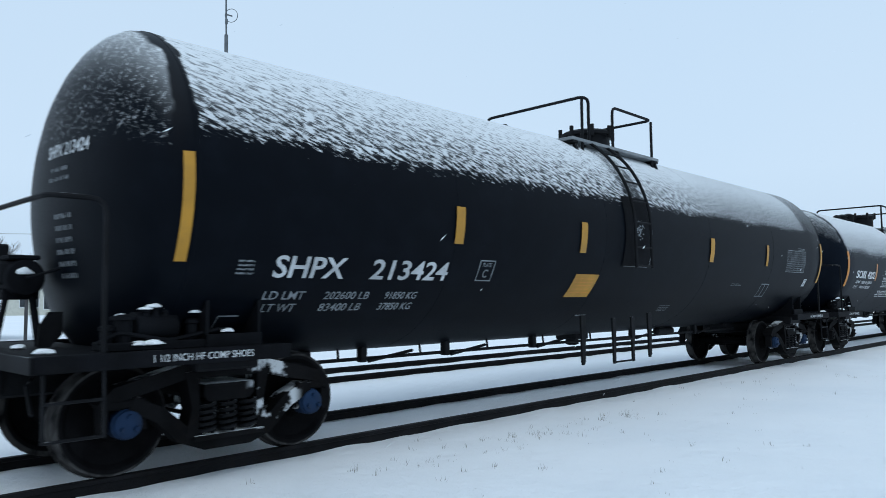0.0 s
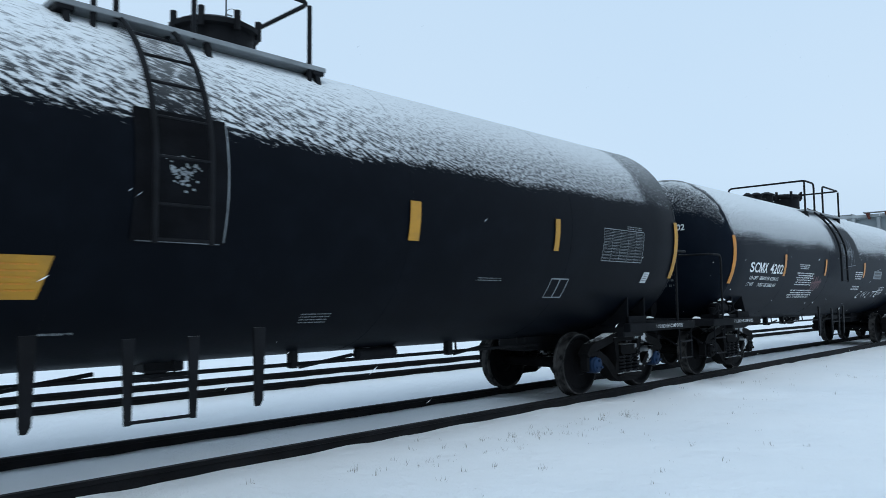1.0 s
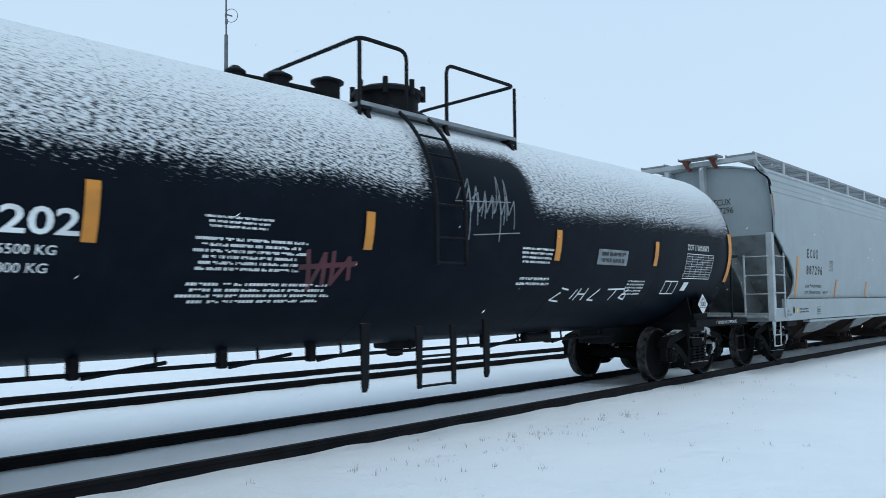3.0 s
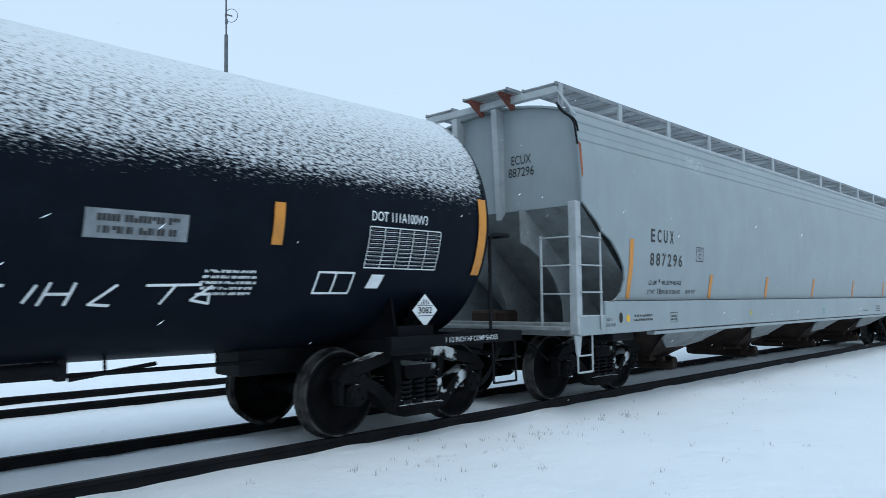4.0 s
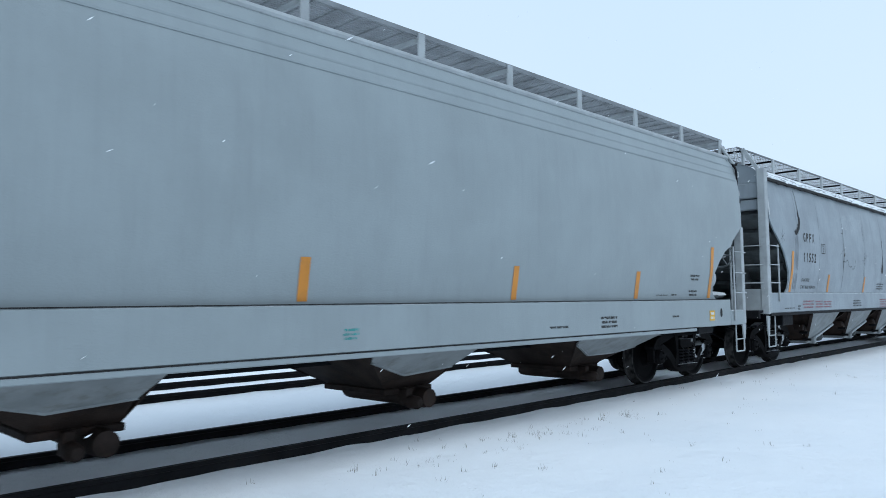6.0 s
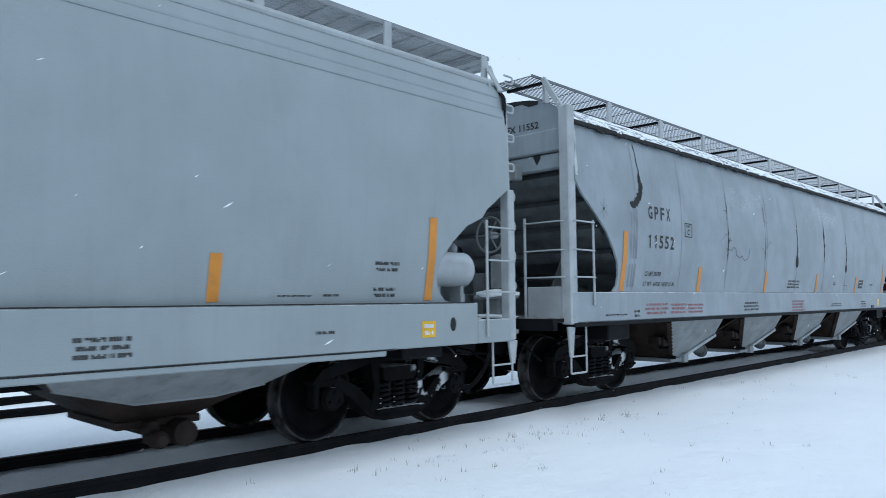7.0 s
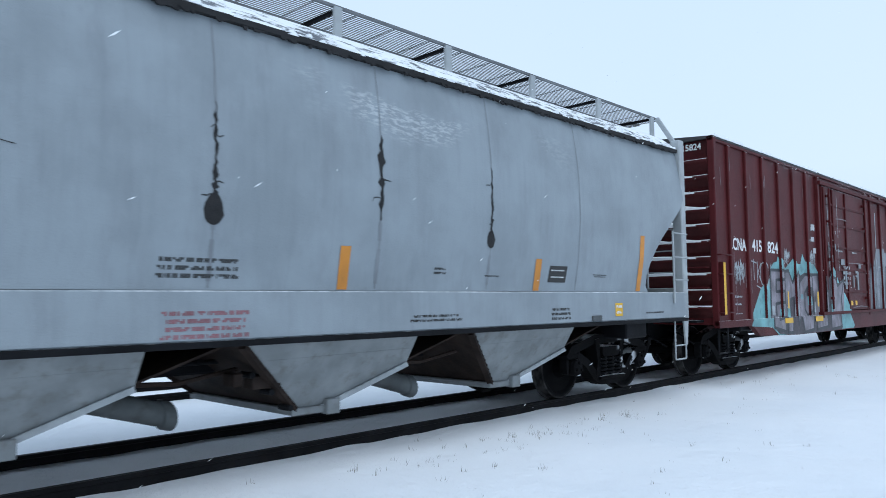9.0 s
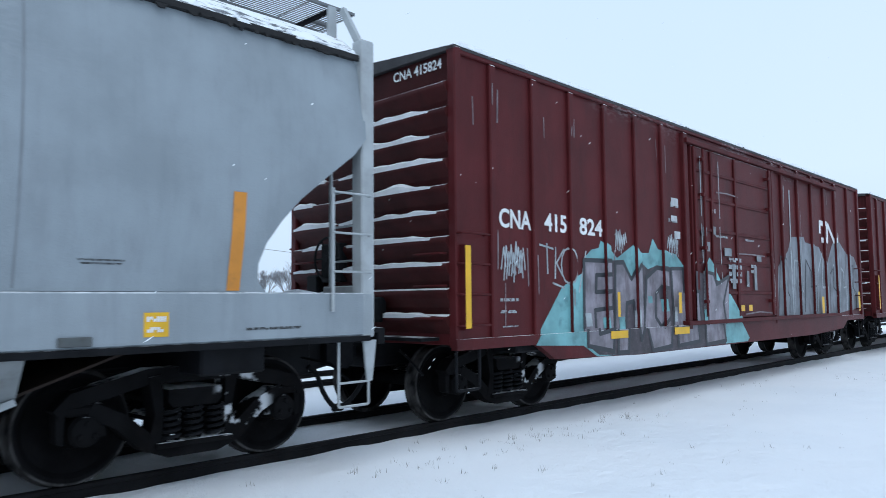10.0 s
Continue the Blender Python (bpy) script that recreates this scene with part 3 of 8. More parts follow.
def shape(key, make, material):
    if key not in shared:
        ob = part(key, make(), material)
        shared[key] = ob.data
        bpy.data.objects.remove(ob)
    return shared[key]


def truck(car, x, blue=False):
    base = part("truck", shape("truck", bolster_bm, truck_iron), None, car, at=(x, 0, 0))
    for s in (-1, 1):
        part("side_frame", shape(f"side_frame{s}", lambda: frame_bm(s), truck_iron), None, base)
        for cx in (-0.2, 0.0, 0.2):
            for cy in (-0.075, 0.085):
                part("coil_spring", shape("coil_spring", spring_bm, iron), None, base, at=(cx, s * 0.985 + cy, 0.295))
    for k in (-1, 1):
        ws = part("wheelset", shape("wheelset", wheelset_bm, wheel_iron), None, base, "dark steel wheels on an axle")
        ws.location = (k * AXLE, 0, WHEEL_R)
        turning.append(ws)
        for s in (-1, 1):
            # caps sit on the side frame beside their axle end
            key = f"bearing_cap{s}{blue}"
            part("bearing_cap", shape(key, lambda: cap_bm(s), cap_blue if blue else truck_iron), None, base,
                 "blue bearing cap" if blue else "", at=(k * AXLE, 0, WHEEL_R))
    return base


def coupler_bm(d):
    """d = 1: the coupler at the low-x end; -1: at the other."""
    bm = bmesh.new()
    f = lambda x: x * d
    x0, x1 = sorted((f(0.25), f(1.0)))
    box(bm, x0, x1, -0.08, 0.08, 0.78, 0.92, 0.02)
    slab(bm, [(f(0.0), 0.70), (f(0.22), 0.66), (f(0.30), 0.74), (f(0.30), 0.96), (f(0.22), 1.02), (f(0.0), 0.98)], -0.17 * d, 0.06 * d)
    slab(bm, [(f(-0.06), 0.74), (f(0.10), 0.72), (f(0.10), 0.97), (f(-0.06), 0.95)], 0.07 * d, 0.19 * d)
    x0, x1 = sorted((f(0.42), f(0.55)))
    box(bm, x0, x1, -0.30, 0.30, 0.68, 1.04, 0.02)
    return bm


def hose_bm(d):
    bm = bmesh.new()
    pts = [(d * 0.46, -0.34, 0.74), (d * 0.37, -0.36, 0.66)]
    for i in range(9):
        s = i / 8
        pts.append((d * (0.35 - 0.37 * s), -0.36 + 0.1 * s, 0.62 - 0.38 * math.sin(s * math.pi / 2) ** 0.8))
    tube(bm, pts, 0.028, 8)
    lathe(bm, [(-0.06, 0.045), (0.06, 0.045)], "x", 10, (0.0, -0.26, 0.24))
    tube(bm, [(d * 0.7, -0.55, 0.86), (d * 0.55, -0.85, 0.80), (d * 0.5, -1.15, 0.62)], 0.014, 6)
    return bm


def ends(car, length):
    for d, x in ((1, 0.0), (-1, length)):
        part("coupler", shape(f"coupler{d}", lambda: coupler_bm(d), iron), None, car, at=(x, 0, 0))
        part("air_hose", shape(f"air_hose{d}", lambda: hose_bm(d), iron), None, car, "black rubber air hose", at=(x, 0, 0))


def wheel_hand_bm(r=0.28):
    """A spoked hand-brake wheel facing along x."""
    bm = bmesh.new()
    tube(bm, [(0, r * math.cos(a), r * math.sin(a)) for a in [2 * math.pi * i / 28 for i in range(29)]], 0.016, 6, False)
    for k in range(6):
        a = math.pi * k / 3
        tube(bm, [(0, 0.04 * math.cos(a), 0.04 * math.sin(a)), (0.01, r * math.cos(a), r * math.sin(a))], 0.011, 6)
    lathe(bm, [(-0.03, 0.045), (0.12, 0.045)], "x", 12)
    return bm


# ---- tank cars ----
def tank_car(x, label, length, R, zc, heads, paint, blue, plat, plat_z, rail_z, gap, ladder_x, bogie=2.05, man_dx=0.25, posts=None, rear_bogie=2.05):
    car = thing("tank_car", x, label, "tank car", "cars of the freight train")
    r0, deep0, r1, deep1 = heads

    def skin(px, pz):
        out = max(0.0, (r0 - px) / deep0, (px - r1) / deep1)
        r = R * math.sqrt(max(0.05, 1 - out * out))
        h = max(-1.0, min(1.0, (pz - zc) / r))
        return -r * math.sqrt(max(0.0, 1 - h * h))

    bm = bmesh.new()
    head = [math.radians(a) for a in (0.5, 6, 12, 20, 28, 36, 45, 54, 63, 72, 81)]
    prof = [(r0 - deep0 * math.cos(a), R * math.sin(a)) for a in head]
    span = [r0 + (r1 - r0) * i / 24 for i in range(25)]
    prof += [(s, R) for s in span]
    prof += [(r1 + deep1 * math.cos(a), R * math.sin(a)) for a in reversed(head)]
    lathe(bm, prof, "x", 72, (0, 0, zc))
    shell = part("tank_shell", bm, paint, car, "black tank shell with windblown snow on top", angle=40)
    # weld seams round the shell
    for s in (r0, r0 + (r1 - r0) * 0.2, r0 + (r1 - r0) * 0.4, r0 + (r1 - r0) * 0.62, r0 + (r1 - r0) * 0.81, r1):
        bm = bmesh.new()
        lathe(bm, [(s - 0.02, R - 0.006), (s - 0.012, R + 0.002), (s + 0.012, R + 0.002), (s + 0.02, R - 0.006)], "x", 64, (0, 0, zc))
        part("weld_seam", bm, paint, shell)
    # underframe at both ends
    for d, o in ((1, 0.0), (-1, length)):
        f = lambda v: o + d * v
        def ebox(bm, a, b, *rest):
            a, b = sorted((f(a), f(b)))
            box(bm, a, b, *rest)
        bm = bmesh.new()
        ebox(bm, 0.5, 3.6, -0.26, 0.26, 0.66, 1.0, 0.02)
        ebox(bm, 1.75, 2.35, -1.2, 1.2, 0.84, 1.0, 0.02)
        part("stub_sill", bm, iron, car)
        for y0, y1 in ((-1.42, -1.30), (1.30, 1.42)):
            bm = bmesh.new()
            ebox(bm, 0.42, 2.55, y0, y1, 0.93, 1.055, 0.008)
            part("platform_beam", bm, iron_bare, car)
        bm = bmesh.new()
        ebox(bm, 0.40, 0.415, -1.42, 1.42, 0.93, 1.055, 0.004)
        part("end_beam", bm, iron, car)
        bm = bmesh.new()
        ebox(bm, 0.42, 1.3, -1.3, 1.3, 1.01, 1.05, 0.005)
        part("end_platform", bm, iron_bare, car, "narrow black end platform with snow")
        # saddle that cradles the shell over the truck
        bm = bmesh.new()
        for px in (1.8, 2.3):
            out = [(-1.25, 1.0), (1.25, 1.0)]
            arc = [(R + 0.01) * math.sin(radians(a)) for a in range(52, -53, -8)]
            out += [(a, zc - math.sqrt((R + 0.01) ** 2 - a * a)) for a in arc]
            va = [bm.verts.new((f(px), y, z)) for y, z in out]
            vb = [bm.verts.new((f(px + 0.03), y, z)) for y, z in out]
            bm.faces.new(va), bm.faces.new(vb[::-1])
            for i in range(len(va)):
                j = (i + 1) % len(va)
                bm.faces.new((va[i], vb[i], vb[j], va[j]))
        ebox(bm, 1.8, 2.33, -1.28, -1.22, 1.0, 1.16, 0.005)
        ebox(bm, 1.8, 2.33, 1.22, 1.28, 1.0, 1.16, 0.005)
        part("saddle", bm, iron_bare, car)
        # safety rail round the end
        bm = bmesh.new()
        tube(bm, bent([(f(0.92), -1.36, 1.04), (f(0.92), -1.36, 2.22), (f(0.5), -1.36, 2.22), (f(0.46), 1.36, 2.22), (f(0.46), 1.36, 1.04)], 0.12), 0.021, 8)
        part("safety_rail", bm, iron, car)
        # stirrup step
        bm = bmesh.new()
        for h in (0.45, 0.72):
            tube(bm, [(f(0.5), -1.40, h), (f(0.92), -1.40, h)], 0.013, 6)
        for px in (0.5, 0.92):
            tube(bm, [(f(px), -1.40, 0.44), (f(px), -1.38, 0.95)], 0.014, 6)
        part("stirrup_step", bm, iron, car)
        truck(car, f(bogie if d > 0 else rear_bogie), blue)
    ends(car, length)
    # top platform, handrails, manway
    a, b = plat
    for y0, y1 in ((-0.98, -0.52), (0.52, 0.98)):
        bm = bmesh.new()
        box(bm, a, b, y0, y1, plat_z, plat_z + 0.05, 0.006)
        part("top_platform", bm, grate_grey, car, "grey top platform plank")
    for px in (a + 0.02, b - 0.16):
        bm = bmesh.new()
        box(bm, px, px + 0.14, -0.98, 0.98, plat_z - 0.04, plat_z, 0.006)
        part("platform_crossbar", bm, iron, car)
    for px in (a + 0.1, (a + b) / 2, b - 0.1):
        bm = bmesh.new()
        beam(bm, (px, -0.93, plat_z), (px, -0.98, zc + math.sqrt(R * R - 0.96) - 0.02), 0.05, 0.05)
        part("platform_leg", bm, iron, car)
    pa, pb = posts or plat
    bm = bmesh.new()
    tube(bm, bent([(pa, 0.95, plat_z), (pa, 0.95, rail_z), (pa, -0.95, rail_z), (gap[0], -0.95, rail_z), (gap[0], -0.95, plat_z)], 0.12), 0.024, 8)
    tube(bm, [(pa, -0.95, rail_z - 0.03), (pa, -0.95, plat_z - 0.2)], 0.024, 8)
    part("handrail", bm, iron, car)
    bm = bmesh.new()
    tube(bm, bent([(gap[1], -0.95, plat_z), (gap[1], -0.95, rail_z), (pb, -0.95, rail_z), (pb, 0.95, rail_z), (pb, 0.95, plat_z)], 0.12), 0.024, 8)
    tube(bm, [(pb, -0.95, rail_z - 0.03), (pb, -0.95, plat_z - 0.2)], 0.024, 8)
    part("handrail", bm, iron, car)
    mid = (a + b) / 2
    top = zc + R
    bm = bmesh.new()
    lathe(bm, [(top - 0.1, 0.40), (top + 0.24, 0.40), (top + 0.25, 0.47), (top + 0.30, 0.47), (top + 0.34, 0.40), (top + 0.36, 0.1)], "z", 28, (mid + man_dx, 0, 0))
    man = part("manway", bm, iron, car, "bolted black manway cover")
    for k in range(8):
        t = 2 * math.pi * k / 8
        bm = bmesh.new()
        lathe(bm, [(top + 0.2, 0.035), (top + 0.4, 0.035)], "z", 8, (mid + man_dx + 0.46 * math.cos(t), 0.46 * math.sin(t), 0))
        part("bolt", bm, iron, man)
    bm = bmesh.new()
    for px, h, r in ((a - 0.9, 0.16, 0.09), (a - 0.35, 0.22, 0.13), (a + 0.35, 0.3, 0.16)) if man_dx < 0 else ((a - 0.25, 0.10, 0.07),):
        lathe(bm, [(top - 0.1, r), (top + h - 0.03, r), (top + h - 0.02, r * 1.3), (top + h, r * 1.3), (top + h + 0.06, r * 0.4)], "z", 14, (px, 0.1, 0))
    if man_dx < 0:
        tube(bm, bent([(a - 0.9, 0.1, top + 0.12), (a - 0.35, 0.1, top + 0.14), (a + 0.35, 0.05, top + 0.14)], 0.05), 0.035, 8)
    part("valve_cluster", bm, iron, car)
    # ladder down the side
    angles = list(range(58, -1, -6))
    lad = None
    for px in (ladder_x, ladder_x + 0.46):
        pts = [(px, -0.80, rail_z - 0.75)]
        pts += [(px, -(R + 0.10) * math.cos(radians(t)), zc + (R + 0.10) * math.sin(radians(t))) for t in angles]
        pts += [(px, -(R + 0.10), zc - 0.55)]
        bm = bmesh.new()
        tube(bm, pts, 0.024, 8)
        if lad:
            part("ladder_rail", bm, iron, lad)
        else:
            lad = part("side_ladder", bm, iron, car, "black pipe ladder curving over the shell")
    steps = [(-(R + 0.10) * math.cos(radians(t)), zc + (R + 0.10) * math.sin(radians(t))) for t in (56, 46, 36, 26, 15, 4)]
    steps += [(-(R + 0.10), z) for z in (zc - 0.25, zc - 0.52)]
    for y, z in steps:
        bm = bmesh.new()
        tube(bm, [(ladder_x, y, z), (ladder_x + 0.46, y, z)], 0.014, 6)
        part("rung", bm, iron, lad)
    bm = bmesh.new()
    for px in (ladder_x - 0.02, ladder_x + 0.52):
        slab(bm, [(px - 0.05, 1.15), (px + 0.05, 1.15), (px + 0.03, 0.48), (px - 0.02, 0.48)], -1.30, -1.27)
    tube(bm, [(ladder_x - 0.02, -1.285, 0.50), (ladder_x + 0.52, -1.285, 0.50)], 0.014, 6)
    tube(bm, [(ladder_x - 0.02, -1.285, 0.82), (ladder_x + 0.52, -1.285, 0.82)], 0.014, 6)
    part("hanging_step", bm, iron, car, "black step hanging below the shell")
    # flat hangers beside the ladder
    for px in (ladder_x - 0.72, ladder_x + 1.18):
        bm = bmesh.new()
        slab(bm, [(px - 0.05, 1.2), (px + 0.07, 1.2), (px + 0.05, 0.55), (px + 0.02, 0.5), (px - 0.02, 0.5), (px - 0.03, 0.55)], -1.22, -1.19)
        part("step_hanger", bm, iron, car)
    # piping and hangers below the shell
    bm = bmesh.new()
    low = zc - R
    lathe(bm, [(low - 0.18, 0.06), (low - 0.16, 0.11), (low - 0.06, 0.11), (low + 0.05, 0.2)], "z", 16, (mid, 0, 0))
    box(bm, mid - 0.2, mid + 0.2, -0.2, 0.2, low - 0.08, low + 0.04, 0.02)
    part("bottom_outlet", bm, iron, car)
    bm = bmesh.new()
    tube(bm, [(3.4, -0.35, low - 0.09), (length - 3.4, -0.35, low - 0.09)], 0.022, 8)
    for i in range(9):
        px = 3.9 + (length - 7.8) * i / 8
        tube(bm, [(px, -0.35, low - 0.1), (px, -0.33, low + 0.06)], 0.015, 6)
    part("brake_pipe", bm, iron, car)
    for px in (4.2, 5.6, mid - 1.6, mid + 1.3, length - 5.4):
        bm = bmesh.new()
        box(bm, px, px + 0.09, -0.40, -0.30, low - 0.13, low + 0.1, 0.01)
        tube(bm, [(px + 0.1, -0.4, low - 0.12), (px + 0.9, -0.3, low - 0.04)], 0.02, 6)
        part("pipe_hanger", bm, iron, car)
    bm = bmesh.new()
    lathe(bm, [(mid + 2.2, 0.03), (mid + 2.23, 0.07), (mid + 2.8, 0.07), (mid + 2.83, 0.03)], "x", 16, (0, -0.35, low - 0.03))
    part("brake_cylinder", bm, iron, car)
    return car, skin


def curved_stripe(car, skin, x, z0, z1, w, material):
    bm = sheet(bmesh.new(), rect(x, x + w, z0, z1))
    cut(bm, xs=[x + w * 0.33, x + w * 0.67])
    mark("reflective_stripe", bm, material, car, skin, 0.016)


rnd = random.Random(4)
ORG = {"a": -33.87, "b": -15.76, "c": 0.68, "d": 21.04, "e": 39.05, "f": 55.75}

car_a, skin_a = tank_car(ORG["a"], "long black tank car, bare sides and snow across the top", 18.18, 1.58, 2.428, (1.56, 0.62, 16.86, 0.45), tank_black, True,
                         (7.75, 10.38), 3.80, 4.50, (8.24, 8.93), 8.28, 2.12, 0.58, (8.06, 10.19))
for x, z0, z1, w, m in ((1.43, 1.76, 2.64, 0.085, yellow), (4.57, 2.05, 2.46, 0.14, yellow), (7.02, 2.05, 2.46, 0.14, yellow), (11.0, 2.05, 2.46, 0.15, yellow),
                        (13.55, 2.05, 2.46, 0.10, yellow), (16.78, 1.75, 2.64, 0.13, yellow)):
    curved_stripe(car_a, skin_a, x, z0, z1, w, m)
for txt, x, z, h, w, m in (("SHPX", 2.36, 1.645, 0.20, 0.80, old_white), ("213424", 3.49, 1.645, 0.20, 1.10, old_white),
                           ("LD LMT", 2.34, 1.45, 0.075, 0.45, dim_white), ("202600 LB", 3.02, 1.45, 0.075, 0.56, dim_white), ("91850 KG", 3.80, 1.45, 0.075, 0.45, dim_white),
                           ("LT WT", 2.38, 1.335, 0.075, 0.36, dim_white), ("83400 LB", 3.02, 1.335, 0.075, 0.52, dim_white), ("37850 KG", 3.78, 1.335, 0.075, 0.47, dim_white)):
    bm = shift(words(txt, h, w, 0.018 if h > 0.1 else 0.006, 0.02), x, z)
    letter_marks(bm, m, car_a, skin_a) if h > 0.1 else mark("lettering", bm, m, car_a, skin_a)


def plate_stencil(car, skin, x, z, material, s=1.0):
    bm = bmesh.new()
    w, h, k = 0.27 * s, 0.24 * s, 0.014
    for r in (rect(x, x + w, z, z + k), rect(x, x + w, z + h - k, z + h), rect(x, x + k, z, z + h), rect(x + w - k, x + w, z, z + h)):
        sheet(bm, r)
    mark("stencil_frame", bm, material, car, skin)
    mark("lettering", shift(words("PLATE", 0.045 * s, 0.15 * s, 0.01), x + 0.06 * s, z + 0.165 * s), material, car, skin)
    mark("lettering", shift(words("C", 0.095 * s, None, 0.015), x + 0.095 * s, z + 0.04 * s), material, car, skin)


plate_stencil(car_a, skin_a, 5.08, 1.65, dim_white)
mark("notice_plate", sheet(bmesh.new(), rect(7.03, 7.60, 1.46, 1.77, 0.06)), yellow, car_a, skin_a, 0.006, label="yellow notice plate with unreadable lines")
mark("small_writing", bars(bmesh.new(), 7.10, 7.58, 1.50, 1.73, 5, rnd, 3, 0.3), orange, car_a, skin_a, 0.010)
# brushed guard sheet behind the ladder, its rim worn white
mark("ladder_backing", sheet(bmesh.new(), rect(8.16, 8.94, 1.90, 2.94)), iron_bare, car_a, skin_a, 0.012, label="dark guard sheet behind the ladder")
mark("worn_rim", sheet(bmesh.new(), rect(8.93, 8.942, 1.92, 2.9)), dim_white, car_a, skin_a, 0.016)
mark("worn_rim", sheet(bmesh.new(), rect(8.2, 8.9, 1.90, 1.908)), faint_white, car_a, skin_a, 0.016)
rs_a = random.Random(77)
bm = bmesh.new()
for i in range(70):
    cx, cz, r = 8.54 + rs_a.gauss(0, 0.06), 2.46 + rs_a.gauss(0, 0.06), rs_a.uniform(0.004, 0.014)
    sheet(bm, [(cx + r * 1.5 * math.cos(k * 1.25), cz + r * math.sin(k * 1.25)) for k in range(5)])
tagged(mark("snow_smear", bm, dim_white, car_a, skin_a, 0.016), kind="stuff")
mark("small_writing", bars(bmesh.new(), 1.98, 2.18, 1.66, 1.80, 4, rnd, 1, 0.5), dim_white, car_a, skin_a)


def data_table(car, skin, x0, x1, z0, z1, rows, cols, material):
    bm = bmesh.new()
    k = 0.007
    for i in range(rows + 1):
        z = z0 + (z1 - z0) * i / rows
        sheet(bm, rect(x0, x1, z, z + k * (1.6 if i in (0, rows) else 0.7)))
    for i in range(cols + 1):
        x = x0 + (x1 - x0) * i / cols
        sheet(bm, rect(x, x + k * 1.2, z0, z1))
    mark("data_table", bm, material, car, skin)
    bm = bmesh.new()
    for i in range(cols):
        bars(bm, x0 + (x1 - x0) * (i + 0.1) / cols, x0 + (x1 - x0) * (i + 0.9) / cols, z0 + 0.015, z1, rows, rnd, 3, 0.26)
    mark("small_writing", bm, faint_white, car, skin)


data_table(car_a, skin_a, 14.72, 15.82, 1.96, 2.41, 10, 5, dim_white)
mark("small_writing", bars(bmesh.new(), 15.32, 15.79, 2.43, 2.49, 2, rnd, 3, 0.5), dim_white, car_a, skin_a)
for x, z, w, h, n in ((9.97, 1.21, 0.40, 0.11, 4), (12.22, 1.65, 0.48, 0.05, 2), (7.70, 1.185, 0.25, 0.02, 1)):
    mark("small_writing", bars(bmesh.new(), x, x + w, z, z + h, n, rnd, 2, 0.4 if n > 1 else 0.9), dim_white, car_a, skin_a)
bm = bmesh.new()
for r in (rect(13.69, 14.09, 1.45, 1.465, 0), rect(13.69, 14.09, 1.69, 1.705, 0), rect(13.69, 13.705, 1.45, 1.70), rect(14.07, 14.09, 1.45, 1.70), rect(13.88, 13.90, 1.45, 1.70)):
    sheet(bm, r)
mark("stencil_frame", bm, dim_white, car_a, skin_a)

car_b, skin_b = tank_car(ORG["b"], "dark navy tank car with white lettering and graffiti scribbles, snowy top", 16.44, 1.455, 2.36, (1.38, 0.60, 15.34, 0.45), tank_navy, False,
                         (6.92, 9.62), 3.56, 4.32, (7.62, 8.29), 7.49, 1.92, -0.1, None, 1.83)
for x, z0, z1, w in ((1.42, 1.70, 2.60, 0.10), (4.05, 1.88, 2.34, 0.11), (6.72, 1.94, 2.32, 0.11), (9.95, 1.94, 2.34, 0.12), (12.6, 1.94, 2.32, 0.11), (15.34, 1.72, 2.6, 0.13)):
    curved_stripe(car_b, skin_b, x - 0.13, z0, z1, w, orange)
for txt, x, z, h, w, m in (("S", 2.28, 1.928, 0.20, 0.205, white_paint), ("C", 2.505, 1.927, 0.20, 0.215, white_paint), ("X", 2.985, 1.926, 0.20, 0.20, white_paint), ("4202", 3.32, 1.92, 0.20, 0.72, white_paint),
                           ("LD LMT", 2.38, 1.79, 0.07, 0.42, white_paint), ("188500 LB", 2.88, 1.785, 0.07, 0.52, white_paint), ("85500 KG", 3.46, 1.78, 0.07, 0.44, white_paint),
                           ("LT WT", 2.33, 1.66, 0.07, 0.34, white_paint), ("74500 LB", 2.90, 1.655, 0.07, 0.47, white_paint), ("33800 KG", 3.42, 1.65, 0.07, 0.44, white_paint),
                           ("DOT 111A100W3", 13.74, 2.235, 0.10, 0.78, white_paint)):
    bm = shift(words(txt, h, w, 0.018 if h > 0.1 else 0.006), x - 0.13, z)
    letter_marks(bm, m, car_b, skin_b) if h > 0.15 else mark("lettering", bm, m, car_b, skin_b)
for x, z, w, h, n in ((5.0, 2.05, 0.68, 0.12, 3), (4.93, 1.69, 1.15, 0.30, 6), (4.88, 1.41, 1.62, 0.20, 4), (9.26, 1.88, 0.68, 0.22, 4), (9.31, 1.60, 0.72, 0.13, 2),
                      (12.0, 1.48, 0.56, 0.24, 5)):
    mark("small_writing", bars(bmesh.new(), x - 0.13, x - 0.13 + w, z, z + h, n, rnd, 3, 0.5), white_paint, car_b, skin_b)
mark("sticker", sheet(bmesh.new(), rect(15.98, 16.15, 1.67, 1.83, 0.02)), old_white, car_a, skin_a, 0.006, label="small white paper sticker")
mark("small_writing", bars(bmesh.new(), 16.00, 16.14, 1.69, 1.82, 4, rnd, 2, 0.35), black_letter, car_a, skin_a, 0.010)
w, k, z = 0.235, 2.612, 1.928       # the M, with its valley down to the foot
mark("letter", sheet(bmesh.new(), ((k, z), (k + 0.042, z), (k + 0.042, z + 0.14), (k + w / 2 - 0.02, z), (k + w / 2 + 0.02, z), (k + w - 0.042, z + 0.14), (k + w - 0.042, z), (k + w, z), (k + w, z + 0.2),
                                   (k + w - 0.06, z + 0.2), (k + w / 2, z + 0.062), (k + 0.06, z + 0.2), (k, z + 0.2))), white_paint, car_b, skin_b)
